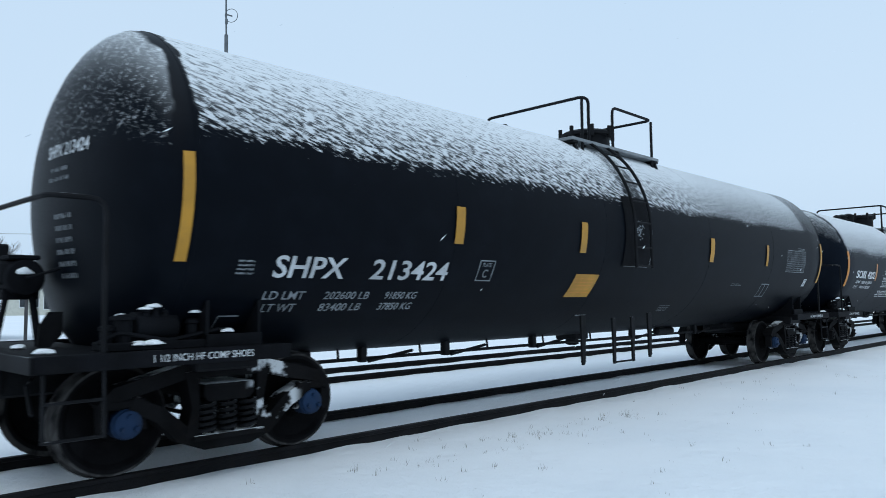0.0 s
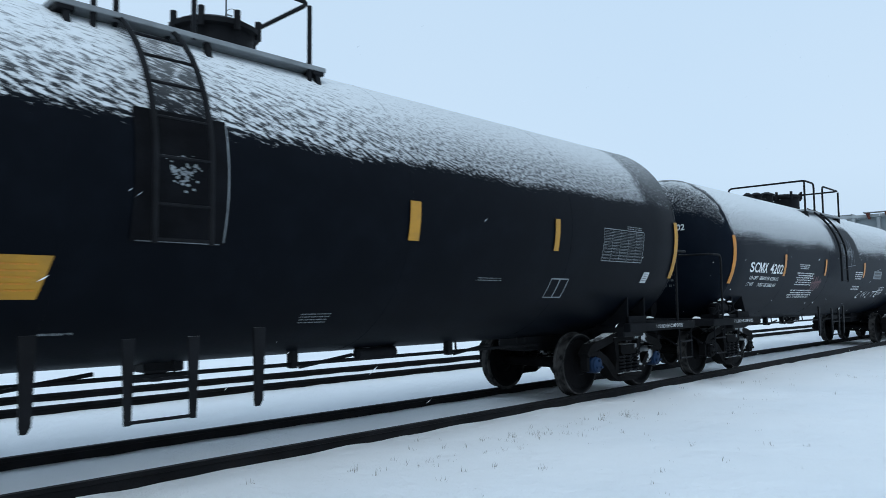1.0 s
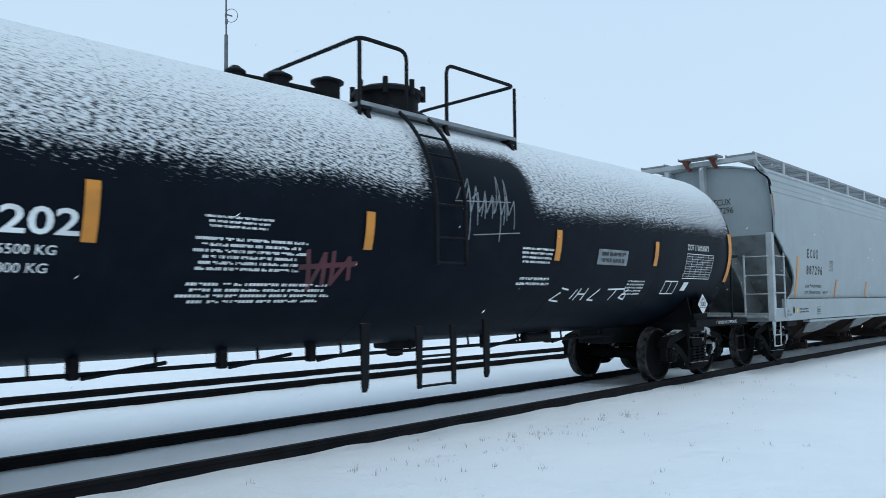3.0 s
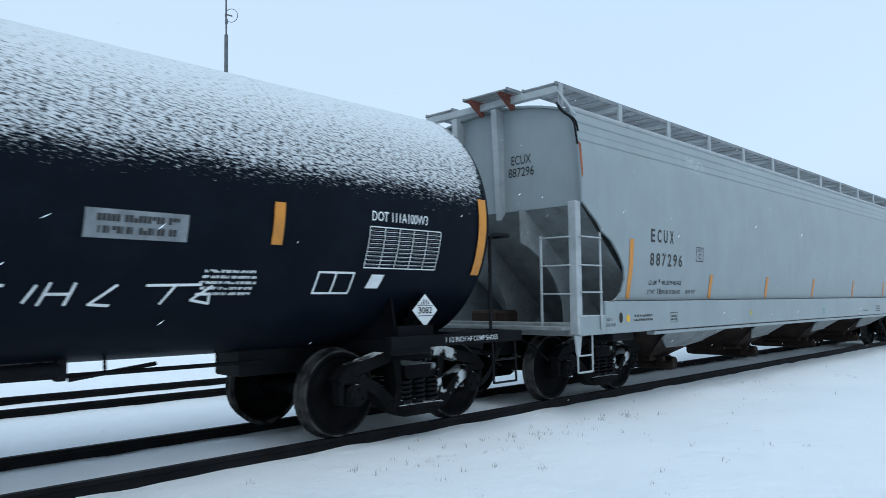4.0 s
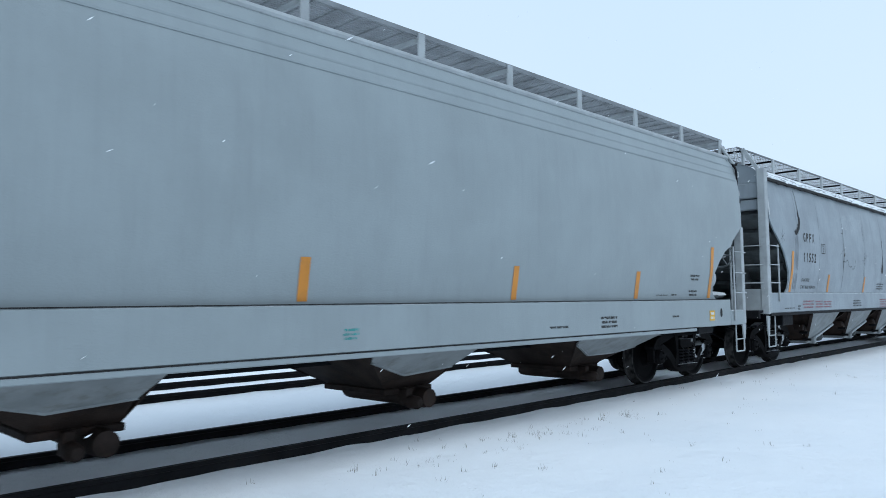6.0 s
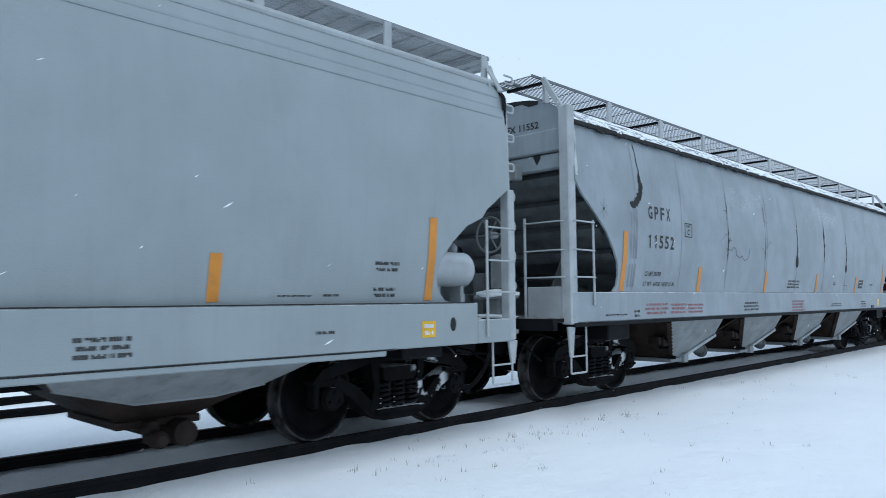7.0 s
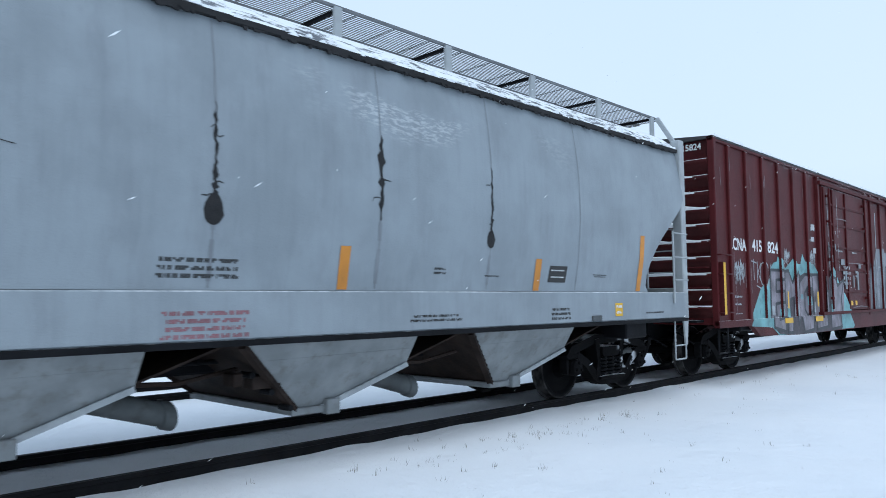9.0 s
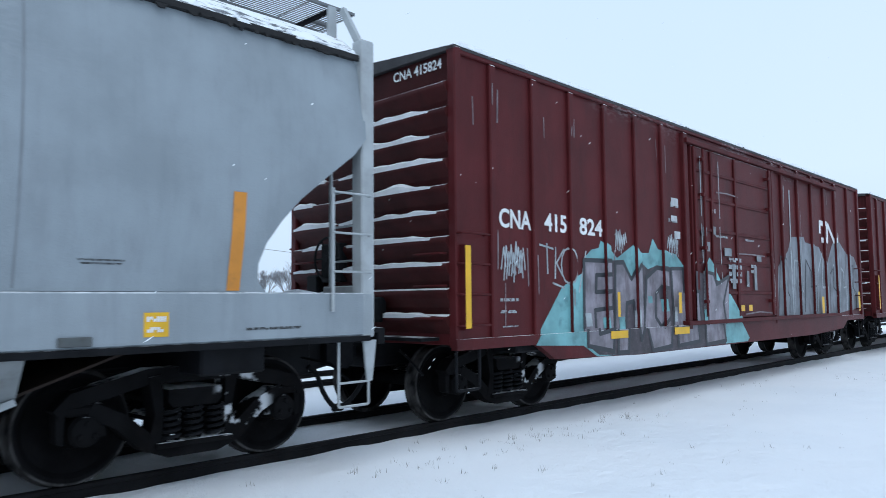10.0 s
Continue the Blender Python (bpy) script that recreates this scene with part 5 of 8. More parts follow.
def hopper_c():
    L = 20.35
    car = thing("covered_hopper_car", ORG["c"], "long smooth pale grey covered hopper car with orange stripes", "hopper car", "cars of the freight train")
    skin = lerp_table([(1.3, 1.50), (1.45, 1.51), (1.9, 1.585), (2.4, 1.62), (3.0, 1.62), (3.45, 1.59), (3.62, 1.565), (3.66, 1.545), (3.9, 1.49), (4.06, 1.40)])
    front = [(0.74, 4.05), (0.69, 3.9), (0.69, 2.74), (1.09, 2.46), (1.17, 2.36), (1.42, 2.25), (1.64, 2.06), (1.80, 1.87), (1.85, 1.70), (1.80, 1.53), (1.68, 1.43), (1.50, 1.38)]
    for s in (1, -1):
        side_panel("side_panel", mirrored(front, L), skin, hopper_grey, car, "smooth bowed pale grey side sheet", s)
        bm = bmesh.new()
        y0, y1 = sorted((s * -1.60, s * -1.50))
        box(bm, 1.24, L - 1.24, y0, y1, 0.945, 1.40, 0.012)
        box(bm, 0.60, 1.24, y0, y1, 0.945, 1.21, 0.012)
        box(bm, L - 1.24, L - 0.60, y0, y1, 0.945, 1.21, 0.012)
        y0, y1 = sorted((s * -1.60, s * -1.46))
        box(bm, 2.6, L - 2.6, y0, y1, 0.885, 0.943, 0.01)
        part("side_sill", bm, hopper_grey, car, "deep pale grey side sill")
        bm = bmesh.new()
        box(bm, 1.3, L - 1.3, *sorted((s * -1.602, s * -1.49)), 1.398, 1.407, 0.001)
        part("sill_seam", bm, scar, car, "dark joint line above the sill")
        bm = bmesh.new()
        box(bm, 2.5, L - 2.5, *sorted((s * -1.604, s * -1.52)), 0.938, 0.950, 0.001)
        part("sill_seam", bm, scar, car, "dark joint line below the sill")
        for z in (3.60, 3.72, 3.86):     # pressed creases below the eave
            bm = bmesh.new()
            y = s * skin(0, z)
            beam(bm, (0.74, y, z), (L - 0.74, y, z), 0.016, 0.022)
            part("side_crease", bm, hopper_grey, car)
        bm = bmesh.new()
        tube(bm, [(0.72, s * -1.40, 4.05), (L - 0.72, s * -1.40, 4.05)], 0.045, 10)
        part("eave_tube", bm, grey_frame, car)
    # roof sheet
    bm = bmesh.new()
    rows = []
    for i in range(13):
        y = -1.42 + 2.84 * i / 12
        z = 4.04 + 0.24 * (1 - (y / 1.42) ** 2)
        rows.append([bm.verts.new((x, y, z)) for x in (0.72, L - 0.72)] + [bm.verts.new((x, y, z - 0.03)) for x in (0.72, L - 0.72)])
    for a, b in zip(rows, rows[1:]):
        bm.faces.new((a[0], a[1], b[1], b[0])), bm.faces.new((a[2], b[2], b[3], a[3]))
        bm.faces.new((a[0], b[0], b[2], a[2])), bm.faces.new((a[1], a[3], b[3], b[1]))
    part("roof", bm, hopper_grey, car)
    bm = bmesh.new()
    box(bm, 1.4, L - 1.4, -0.32, 0.32, 4.24, 4.36, 0.03)
    part("hatch_trough", bm, hopper_grey, car)
    for s in (1, -1):
        y0, y1 = sorted((s * -1.27, s * -0.70))
        grating("roof_walkway", 0.62, L - 0.62, y0, y1, 4.41, 14, car, grate_grey)
        for i in range(13):
            x = 0.72 + (L - 1.44) * i / 12
            bm = bmesh.new()
            box(bm, x - 0.05, x + 0.05, *sorted((s * -1.30, s * -1.27)), 4.05, 4.42, 0.004)
            beam(bm, (x, s * -1.27, 4.36), (x, s * -0.70, 4.36), 0.045, 0.05)
            part("walkway_bracket", bm, grey_frame, car)
    for d, o in ((1, 0.0), (-1, L)):
        f = lambda v: o + d * v
        def ebox(bm, a, b, *rest):
            a, b = sorted((f(a), f(b)))
            box(bm, a, b, *rest)
        grating("end_walkway", *sorted((f(0.41), f(0.74))), -0.58, 0.26, 4.43, 26, car, grate_grey, 0.11)
        for y in (-0.44, 0.15):
            bm = bmesh.new()
            vs = [(f(0.40), 4.41), (f(0.72), 4.41), (f(0.72), 4.20)]
            slab(bm, vs, y - 0.04, y + 0.04)
            part("walkway_gusset", bm, rust_red, car, "rust-red triangular bracket")
        bm = bmesh.new()
        ebox(bm, 0.62, 0.72, -1.28, 1.28, 4.27, 4.375, 0.01)
        part("end_beam", bm, grey_frame, car)
        for s in (-1, 1):
            bm = bmesh.new()
            beam(bm, (f(0.66), s * 1.25, 4.36), (f(0.70), s * 1.53, 3.93), 0.07, 0.02, (0, 0, 1))
            part("corner_brace", bm, grey_frame, car, "short pale grey brace at the roof corner")
            bm = bmesh.new()
            for k, (low, out) in enumerate(((3.52, 0.0), (3.70, 0.05))):
                tube(bm, bent([(f(0.60), s * 1.30, 4.12), (f(0.56 + out), s * 1.40, 3.98), (f(0.64 + out), s * 1.545, 3.86), (f(0.685 + out * 0.4), s * 1.57, low)], 0.08), 0.015, 8)
            part("cable", bm, iron, car, "black cable looped down the roof corner")
        # end sheet with its uprights
        bm = bmesh.new()
        out = [(-1.52, 2.72), (1.52, 2.72), (1.54, 3.6), (1.44, 4.05), (0.7, 4.2), (0, 4.27), (-0.7, 4.2), (-1.44, 4.05), (-1.54, 3.6)]
        va = [bm.verts.new((f(0.80), y, z)) for y, z in out]
        vb = [bm.verts.new((f(0.83), y, z)) for y, z in out]
        bm.faces.new(va), bm.faces.new(vb[::-1])
        for i in range(len(va)):
            j = (i + 1) % len(va)
            bm.faces.new((va[i], vb[i], vb[j], va[j]))
        part("end_sheet", bm, hopper_grey, car, "flat pale grey end sheet")
        for y in ((-0.15, 0.65) if d > 0 else (0.15, -0.65)):
            bm = bmesh.new()
            slab(bm, [(f(0.62), 4.25), (f(0.80), 4.25), (f(0.80), 2.7), (f(0.72), 2.6)], y - 0.05, y + 0.05)
            part("end_stiffener", bm, grey_frame, car)
        # slope sheet, gussets and deck
        quad_sheet("slope_sheet", [(f(0.80), -1.5, 2.74), (f(0.80), 1.5, 2.74), (f(3.0), 1.38, 1.0), (f(3.0), -1.38, 1.0)][::d], hopper_under, car, "sloping grey end floor sheet")
        for y in (-0.55, 0.55):
            bm = bmesh.new()
            slab(bm, [(f(0.70), 2.72), (f(0.95), 2.72), (f(2.75), 1.18), (f(2.4), 1.05), (f(1.75), 1.05), (f(1.72), 1.4), (f(1.5), 1.75), (f(1.2), 2.02), (f(0.9), 2.18), (f(0.72), 2.24)], y - 0.015, y + 0.015)
            part("gusset_plate", bm, hopper_under, car)
        bm = bmesh.new()
        ebox(bm, 0.42, 2.9, -0.32, 0.32, 0.64, 1.0, 0.02)
        ebox(bm, 1.65, 2.25, -1.45, 1.45, 0.82, 1.0, 0.02)
        part("stub_sill", bm, iron, car)
        bm = bmesh.new()
        ebox(bm, 0.36, 1.6, -1.48, 1.48, 1.02, 1.07, 0.008)
        ebox(bm, 0.56, 0.66, -1.48, 1.48, 0.94, 1.12, 0.01)
        part("end_deck", bm, hopper_under, car, "grey end deck")
        for s in (-1, 1):
            bm = bmesh.new()
            ebox(bm, 0.56, 0.68, *sorted((s * 1.60, s * 1.47)), 0.96, 2.74, 0.012)
            part("corner_post", bm, grey_frame, car, "pale grey corner post")
            if s == d:
                bm = bmesh.new()
                tube(bm, bent([(f(0.62), s * 1.54, 2.72), (f(0.62), s * 1.52, 3.7), (f(0.64), s * 1.30, 4.30)], 0.15), 0.03, 8)
                part("end_rail", bm, grey_frame, car)
            side_ladder(car, *((f(0.62), f(1.10))), s * 1.62, (1.52, 1.88, 2.26), grey_frame, 1.02, 2.34)
            stirrup(car, *((f(0.60), f(0.95))), s * 1.56, grey_frame, 0.95)
        side = -1 if d > 0 else 1
        end_ladder(car, f(0.56), side * 1.5, side * 1.02, (1.5, 1.88, 2.26), grey_frame, 1.07, 2.3, d)
        if d > 0:
            end_ladder(car, f(0.56), -side * 1.5, -side * 1.15, [1.4 + 0.34 * i for i in range(9)], grey_frame, 1.07, 4.3, d)
        else:       # short hand loops on the tall pipe
            for i in range(8):
                z = 1.55 + 0.36 * i
                bm = bmesh.new()
                tube(bm, bent([(f(0.60), -1.50, z), (f(0.44), -1.50, z), (f(0.44), -1.50, z + 0.09), (f(0.60), -1.50, z + 0.09)], 0.03, 2), 0.013, 6)
                part("grab_iron", bm, grey_frame, car)
        truck(car, f(1.97))
    ends(car, L)
    for c in (4.63, 8.38, 12.13, 15.88):
        pocket(car, c, 0.945, 0.40, (1.2, 1.28 if c in (4.63, 15.88) else 0.50), 0.42, 1.42, 0.55, hopper_under, hopper_rust, hopper_rust)
    bm = bmesh.new()
    box(bm, 2.8, L - 2.8, -0.22, 0.22, 0.70, 0.96, 0.02)
    part("centre_sill", bm, iron, car)
    # brake gear on the end decks
    bm = bmesh.new()
    lathe(bm, [(18.84, 0.06), (18.87, 0.17), (18.92, 0.21), (19.55, 0.21), (19.60, 0.17), (19.63, 0.06)], "x", 24, (0, -0.95, 1.80))
    part("air_reservoir", bm, white_reservoir, car, "white cylindrical air reservoir")
    bm = bmesh.new()
    for px in (19.05, 19.45):
        box(bm, px - 0.03, px + 0.03, -1.05, -0.85, 1.07, 1.60, 0.01)
    box(bm, 19.02, 19.48, -1.02, -0.88, 1.30, 1.34, 0.01)
    part("reservoir_bracket", bm, grey_frame, car)
    bm = bmesh.new()
    box(bm, 1.0, 1.6, 0.2, 0.7, 1.07, 1.27, 0.04)
    part("brake_cabinet", bm, hopper_rust, car, "low dark equipment box")
    part("hand_brake_wheel", wheel_hand_bm(0.22), hopper_under, car, "spoked grey hand-brake wheel", at=(L - 0.46, -1.12, 2.24))
    bm = bmesh.new()
    box(bm, L - 0.75, L - 0.56, -0.28, 0.08, 1.9, 2.45, 0.02)
    for y, r, z0, z1 in ((-0.55, 0.08, 1.07, 2.5), (-0.75, 0.06, 1.07, 2.1), (-0.3, 0.10, 1.07, 1.9), (0.35, 0.05, 1.07, 2.7)):
        lathe(bm, [(z0, r), (z1, r), (z1 + 0.04, r * 0.5)], "z", 12, (L - 0.75, y, 0))
    for y, z in ((-0.55, 1.5), (-0.75, 1.3), (-0.2, 1.25)):
        box(bm, L - 0.9, L - 0.62, y - 0.1, y + 0.1, z, z + 0.22, 0.02)
    tube(bm, bent([(L - 0.7, -0.9, 2.6), (L - 0.7, 0.4, 2.45), (L - 0.7, 0.4, 1.1)], 0.1), 0.02)
    part("hand_brake_housing", bm, grey_frame, car)
    # markings
    for x, half in ((1.975, 0.055), (4.70, 0.055), (7.25, 0.055), (10.0, 0.055), (13.04, 0.05), (15.93, 0.055), (18.40, 0.055)):
        tall = 2.30 if x in (1.975, 18.40) else 1.83
        mark("reflective_stripe", sheet(bmesh.new(), rect(x - half, x + half, 1.43, tall)), orange, car, skin, 0.006)
    for txt, x, z, h, w in (("ECUX", 2.54, 2.287, 0.20, 0.73), ("887296", 2.535, 1.927, 0.20, 1.04)):
        for i, ch in enumerate(txt):
            step = w / (len(txt) - 0.35)
            mark("letter", shift(words(ch, h, min(step * 0.72, h * 0.62), 0.022), x + i * step, z), black_letter, car, skin)
    plate_stencil(car, skin, 4.07, 2.035, black_letter)
    for txt, x, z, w in (("LD LMT", 2.55, 1.638, 0.27), ("400 LBS 99 450 KGS", 2.95, 1.642, 0.66), ("LT WT", 2.54, 1.497, 0.23), ("500 LBS 30 250 KGS", 2.95, 1.50, 0.66), ("NEW 7-97", 3.79, 1.503, 0.35)):
        mark("lettering", shift(words(txt, 0.065, w, 0.008), x, z), black_letter, car, skin)
    mark("small_writing", bars(bmesh.new(), 2.85, 2.94, 1.47, 1.75, 2, rnd, 1, 0.6), black_letter, car, skin)
    sill = lambda x, z: -1.60
    mark("lettering", shift(words("NO. 3", 0.045, 0.14, 0.006), 1.26, 1.12), black_letter, car, sill)
    mark("lettering", shift(words("VENT VALVE", 0.045, 0.25, 0.006), 1.235, 1.045), black_letter, car, sill)
    for x, z, w, h, n, m in ((1.97, 1.09, 0.60, 0.12, 2, black_letter), (10.4, 1.06, 0.2, 0.12, 3, green_letter), (13.65, 1.05, 0.4, 0.05, 1, black_letter), (14.81, 1.02, 0.47, 0.18, 3, black_letter),
                             (16.90, 1.12, 0.21, 0.05, 1, black_letter), (3.14, 1.08, 0.19, 0.10, 2, black_letter)):
        mark("small_writing", bars(bmesh.new(), x, x + w, z, z + h, n, rnd, 2, 0.55), m, car, sill)
    for x, z, w, h, n in ((17.63, 1.71, 0.32, 0.12, 2), (17.63, 1.455, 0.32, 0.12, 2), (16.55, 1.465, 0.37, 0.03, 1), (17.04, 1.465, 0.18, 0.04, 1)):
        mark("small_writing", bars(bmesh.new(), x, x + w, z, z + h, n, rnd, 2, 0.55), black_letter, car, skin)
    bm = sheet(bmesh.new(), [(1.635 + 0.05 * math.cos(t), 1.163 + 0.075 * math.sin(t)) for t in [2 * math.pi * i / 20 for i in range(20)]])
    mark("jacking_hole", bm, scar, car, sill, label="dark oval hole in the sill")
    for x, m in ((1.83, yellow_box), (6.28, faded_yellow)):
        bm = sheet(bmesh.new(), [(x + 0.05 * math.cos(t), 1.15 + 0.055 * math.sin(t)) for t in [2 * math.pi * i / 16 for i in range(16)]])
        mark("sticker", bm, m, car, sill, label="round yellow sticker")
    bm = bmesh.new()
    for r in (rect(3.11, 3.35, 1.055, 1.063), rect(3.11, 3.35, 1.205, 1.213), rect(3.11, 3.118, 1.055, 1.21), rect(3.342, 3.35, 1.055, 1.21)):
        sheet(bm, r)
    mark("stencil_frame", bm, black_letter, car, sill)
    mark("sticker", sheet(bmesh.new(), rect(18.23, 18.43, 1.045, 1.215)), yellow_box, car, sill, label="yellow and white square sticker")
    mark("small_writing", bars(bmesh.new(), 18.25, 18.41, 1.06, 1.20, 2, rnd, 2, 0.6), white_paint, car, sill, 0.008)
    bm = sheet(bmesh.new(), [(18.70 + 0.045 * math.cos(t), 1.172 + 0.075 * math.sin(t)) for t in [2 * math.pi * i / 20 for i in range(20)]])
    mark("jacking_hole", bm, scar, car, sill, label="dark oval hole in the sill")
    mark("rust_streak", sheet(bmesh.new(), [(0.695, 3.56), (0.745, 3.54), (0.735, 3.10), (0.70, 3.06)]), orange_rust, car, skin, 0.005, label="rust-orange streak on the corner edge")
    # number on the end sheet
    for txt, y, z, w in (("ECUX", -0.34, 3.40, 0.36), ("887296", -0.28, 3.22, 0.47)):
        bm = words(txt, 0.135, w, 0.006)
        for v in bm.verts:
            v.co = Vector((0.795, y - v.co.x, v.co.z + z))
        part("lettering", bm, black_letter, car)
    return car


seam_grey = surface("faint_dirt_line", (0.185, 0.205, 0.225), 0.6, var=0.15, bump=0.05)
white_reservoir = surface("snow_dusted_white_paint", (0.50, 0.53, 0.54), 0.6, var=0.1, dirt=(0.3, 0.31, 0.32), bump=0.1, snow=(0.2, 0.8, 0.5, 3.0, None))
orange_rust = surface("orange_rust", (0.33, 0.085, 0.03), 0.7, var=0.3, dirt=(0.1, 0.03, 0.02), bump=0.2)
rust_red = surface("rust_red_bracket", (0.16, 0.045, 0.03), 0.7, var=0.3, bump=0.2)


def hopper_d():
    L = 18.01
    car = thing("covered_hopper_car", ORG["d"], "weathered light grey covered hopper car with dark cracked scars", "hopper car", "cars of the freight train")
    skin = lerp_table([(1.3, 1.49), (1.55, 1.51), (2.0, 1.59), (2.5, 1.63), (3.0, 1.62), (3.4, 1.58), (3.7, 1.53), (3.86, 1.50)])
    front = [(0.70, 3.84), (0.70, 3.02), (0.85, 2.84), (1.16, 2.60), (1.45, 2.36), (1.64, 2.15), (1.78, 1.95), (1.84, 1.77), (1.83, 1.62), (1.74, 1.53)]
    for s in (1, -1):
        side_panel("side_panel", mirrored(front, L), skin, worn_grey, car, "bowed weathered grey side sheet", s)
        bm = bmesh.new()
        box(bm, 0.60, L - 0.60, *sorted((s * -1.60, s * -1.49)), 1.12, 1.525, 0.012)
        part("side_sill", bm, worn_grey, car, "grey side sill with stencils")
        bm = bmesh.new()
        box(bm, 0.64, L - 0.64, *sorted((s * -1.615, s * -1.45)), 1.065, 1.118, 0.006)
        part("sill_flange", bm, iron, car, "dark lower sill flange")
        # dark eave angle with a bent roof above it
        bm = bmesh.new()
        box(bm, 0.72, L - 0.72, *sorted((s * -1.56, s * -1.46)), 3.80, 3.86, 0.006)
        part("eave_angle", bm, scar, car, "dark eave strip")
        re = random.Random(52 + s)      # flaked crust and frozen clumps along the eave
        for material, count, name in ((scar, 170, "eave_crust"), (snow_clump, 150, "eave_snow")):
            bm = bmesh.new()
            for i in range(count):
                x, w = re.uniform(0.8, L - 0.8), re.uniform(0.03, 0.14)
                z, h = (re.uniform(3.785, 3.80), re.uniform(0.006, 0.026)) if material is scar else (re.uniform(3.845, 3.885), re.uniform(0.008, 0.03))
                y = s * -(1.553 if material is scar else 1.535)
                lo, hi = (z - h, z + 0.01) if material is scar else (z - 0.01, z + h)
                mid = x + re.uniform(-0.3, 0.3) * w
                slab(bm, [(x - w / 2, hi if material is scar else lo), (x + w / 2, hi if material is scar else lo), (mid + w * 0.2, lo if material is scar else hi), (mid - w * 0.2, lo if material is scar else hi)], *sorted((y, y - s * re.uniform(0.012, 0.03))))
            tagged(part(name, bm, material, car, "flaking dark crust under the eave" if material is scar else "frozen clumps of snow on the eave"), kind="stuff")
    bm = bmesh.new()
    rows = []
    ys = [-1.55, -1.45, -1.3, -1.15, -0.9, -0.5, 0, 0.5, 0.9, 1.15, 1.3, 1.45, 1.55]
    for y in ys:
        z = 3.86 + 0.42 * (1 - (abs(y) / 1.55) ** 4)
        rows.append([bm.verts.new((x, y, z)) for x in (0.78, L - 0.78)] + [bm.verts.new((x, y, z - 0.03)) for x in (0.78, L - 0.78)])
    for a, b in zip(rows, rows[1:]):
        bm.faces.new((a[0], a[1], b[1], b[0])), bm.faces.new((a[2], b[2], b[3], a[3]))
        bm.faces.new((a[0], b[0], b[2], a[2])), bm.faces.new((a[1], a[3], b[3], b[1]))
    part("roof", bm, worn_roof, car, "arched roof sheet under patchy snow")
    bm = bmesh.new()
    box(bm, 1.6, L - 1.6, -0.36, 0.36, 4.25, 4.40, 0.03)
    part("hatch_trough", bm, worn_roof, car)
    for s in (1, -1):
        y0, y1 = sorted((s * -1.12, s * -0.46))
        grating("roof_walkway", 0.45, L - 0.45, y0, y1, 4.475, 17, car, grate_dark, 0.55, True)
        for i in range(11):
            x = 0.75 + (L - 1.5) * i / 10
            bm = bmesh.new()
            zb = 3.86 + 0.42 * (1 - (1.13 / 1.55) ** 4)
            box(bm, x - 0.05, x + 0.05, *sorted((s * -1.15, s * -1.11)), zb - 0.02, 4.47, 0.004)
            part("walkway_bracket", bm, grey_frame, car)
            bm = bmesh.new()
            beam(bm, (x, s * -1.11, 4.44), (x, s * -0.46, 4.44), 0.05, 0.035)
            part("walkway_arm", bm, iron_bare, car)
    for d, o in ((1, 0.0), (-1, L)):
        f = lambda v: o + d * v
        def ebox(bm, a, b, *rest):
            a, b = sorted((f(a), f(b)))
            box(bm, a, b, *rest)
        grating("end_walkway", *sorted((f(0.40), f(0.75))), -0.7, 0.7, 4.47, 30, car, grate_dark, 0.12, True)
        bm = bmesh.new()
        out = [(-1.52, 3.765), (1.52, 3.765), (1.55, 3.86)] + [(y, 3.86 + 0.42 * (1 - (abs(y) / 1.55) ** 4)) for y in (1.3, 1.0, 0.6, 0, -0.6, -1.0, -1.3)] + [(-1.55, 3.86)]
        va = [bm.verts.new((f(0.74), y, z)) for y, z in out]
        vb = [bm.verts.new((f(0.78), y, z)) for y, z in out]
        bm.faces.new(va), bm.faces.new(vb[::-1])
        for i in range(len(va)):
            j = (i + 1) % len(va)
            bm.faces.new((va[i], vb[i], vb[j], va[j]))
        part("end_sheet", bm, worn_grey, car, "arched grey end sheet")
        bm = bmesh.new()
        ebox(bm, 0.70, 0.80, -1.5, 1.5, 3.20, 3.42, 0.02)
        part("end_beam", bm, worn_grey, car)
        bm = bmesh.new()
        ebox(bm, 0.67, 0.80, -1.5, 1.5, 3.435, 3.75, 0.02)
        part("end_beam", bm, worn_grey, car)
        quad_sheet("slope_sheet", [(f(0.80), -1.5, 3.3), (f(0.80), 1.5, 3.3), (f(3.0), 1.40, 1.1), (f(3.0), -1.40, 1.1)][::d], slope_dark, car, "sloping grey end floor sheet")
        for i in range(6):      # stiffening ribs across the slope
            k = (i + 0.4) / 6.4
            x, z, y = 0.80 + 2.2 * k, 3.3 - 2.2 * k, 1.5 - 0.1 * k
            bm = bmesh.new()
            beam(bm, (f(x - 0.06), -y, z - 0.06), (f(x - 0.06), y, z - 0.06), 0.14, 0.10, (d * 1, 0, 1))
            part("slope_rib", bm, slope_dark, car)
        bm = bmesh.new()
        ebox(bm, 0.42, 2.9, -0.32, 0.32, 0.66, 1.05, 0.02)
        ebox(bm, 1.7, 2.3, -1.45, 1.45, 0.84, 1.08, 0.02)
        part("stub_sill", bm, iron, car)
        bm = bmesh.new()
        ebox(bm, 0.36, 1.7, -1.48, 1.48, 1.13, 1.18, 0.008)
        ebox(bm, 0.34, 0.44, -1.48, 1.48, 1.02, 1.18, 0.01)
        part("end_deck", bm, iron, car, "dark end deck with snow")
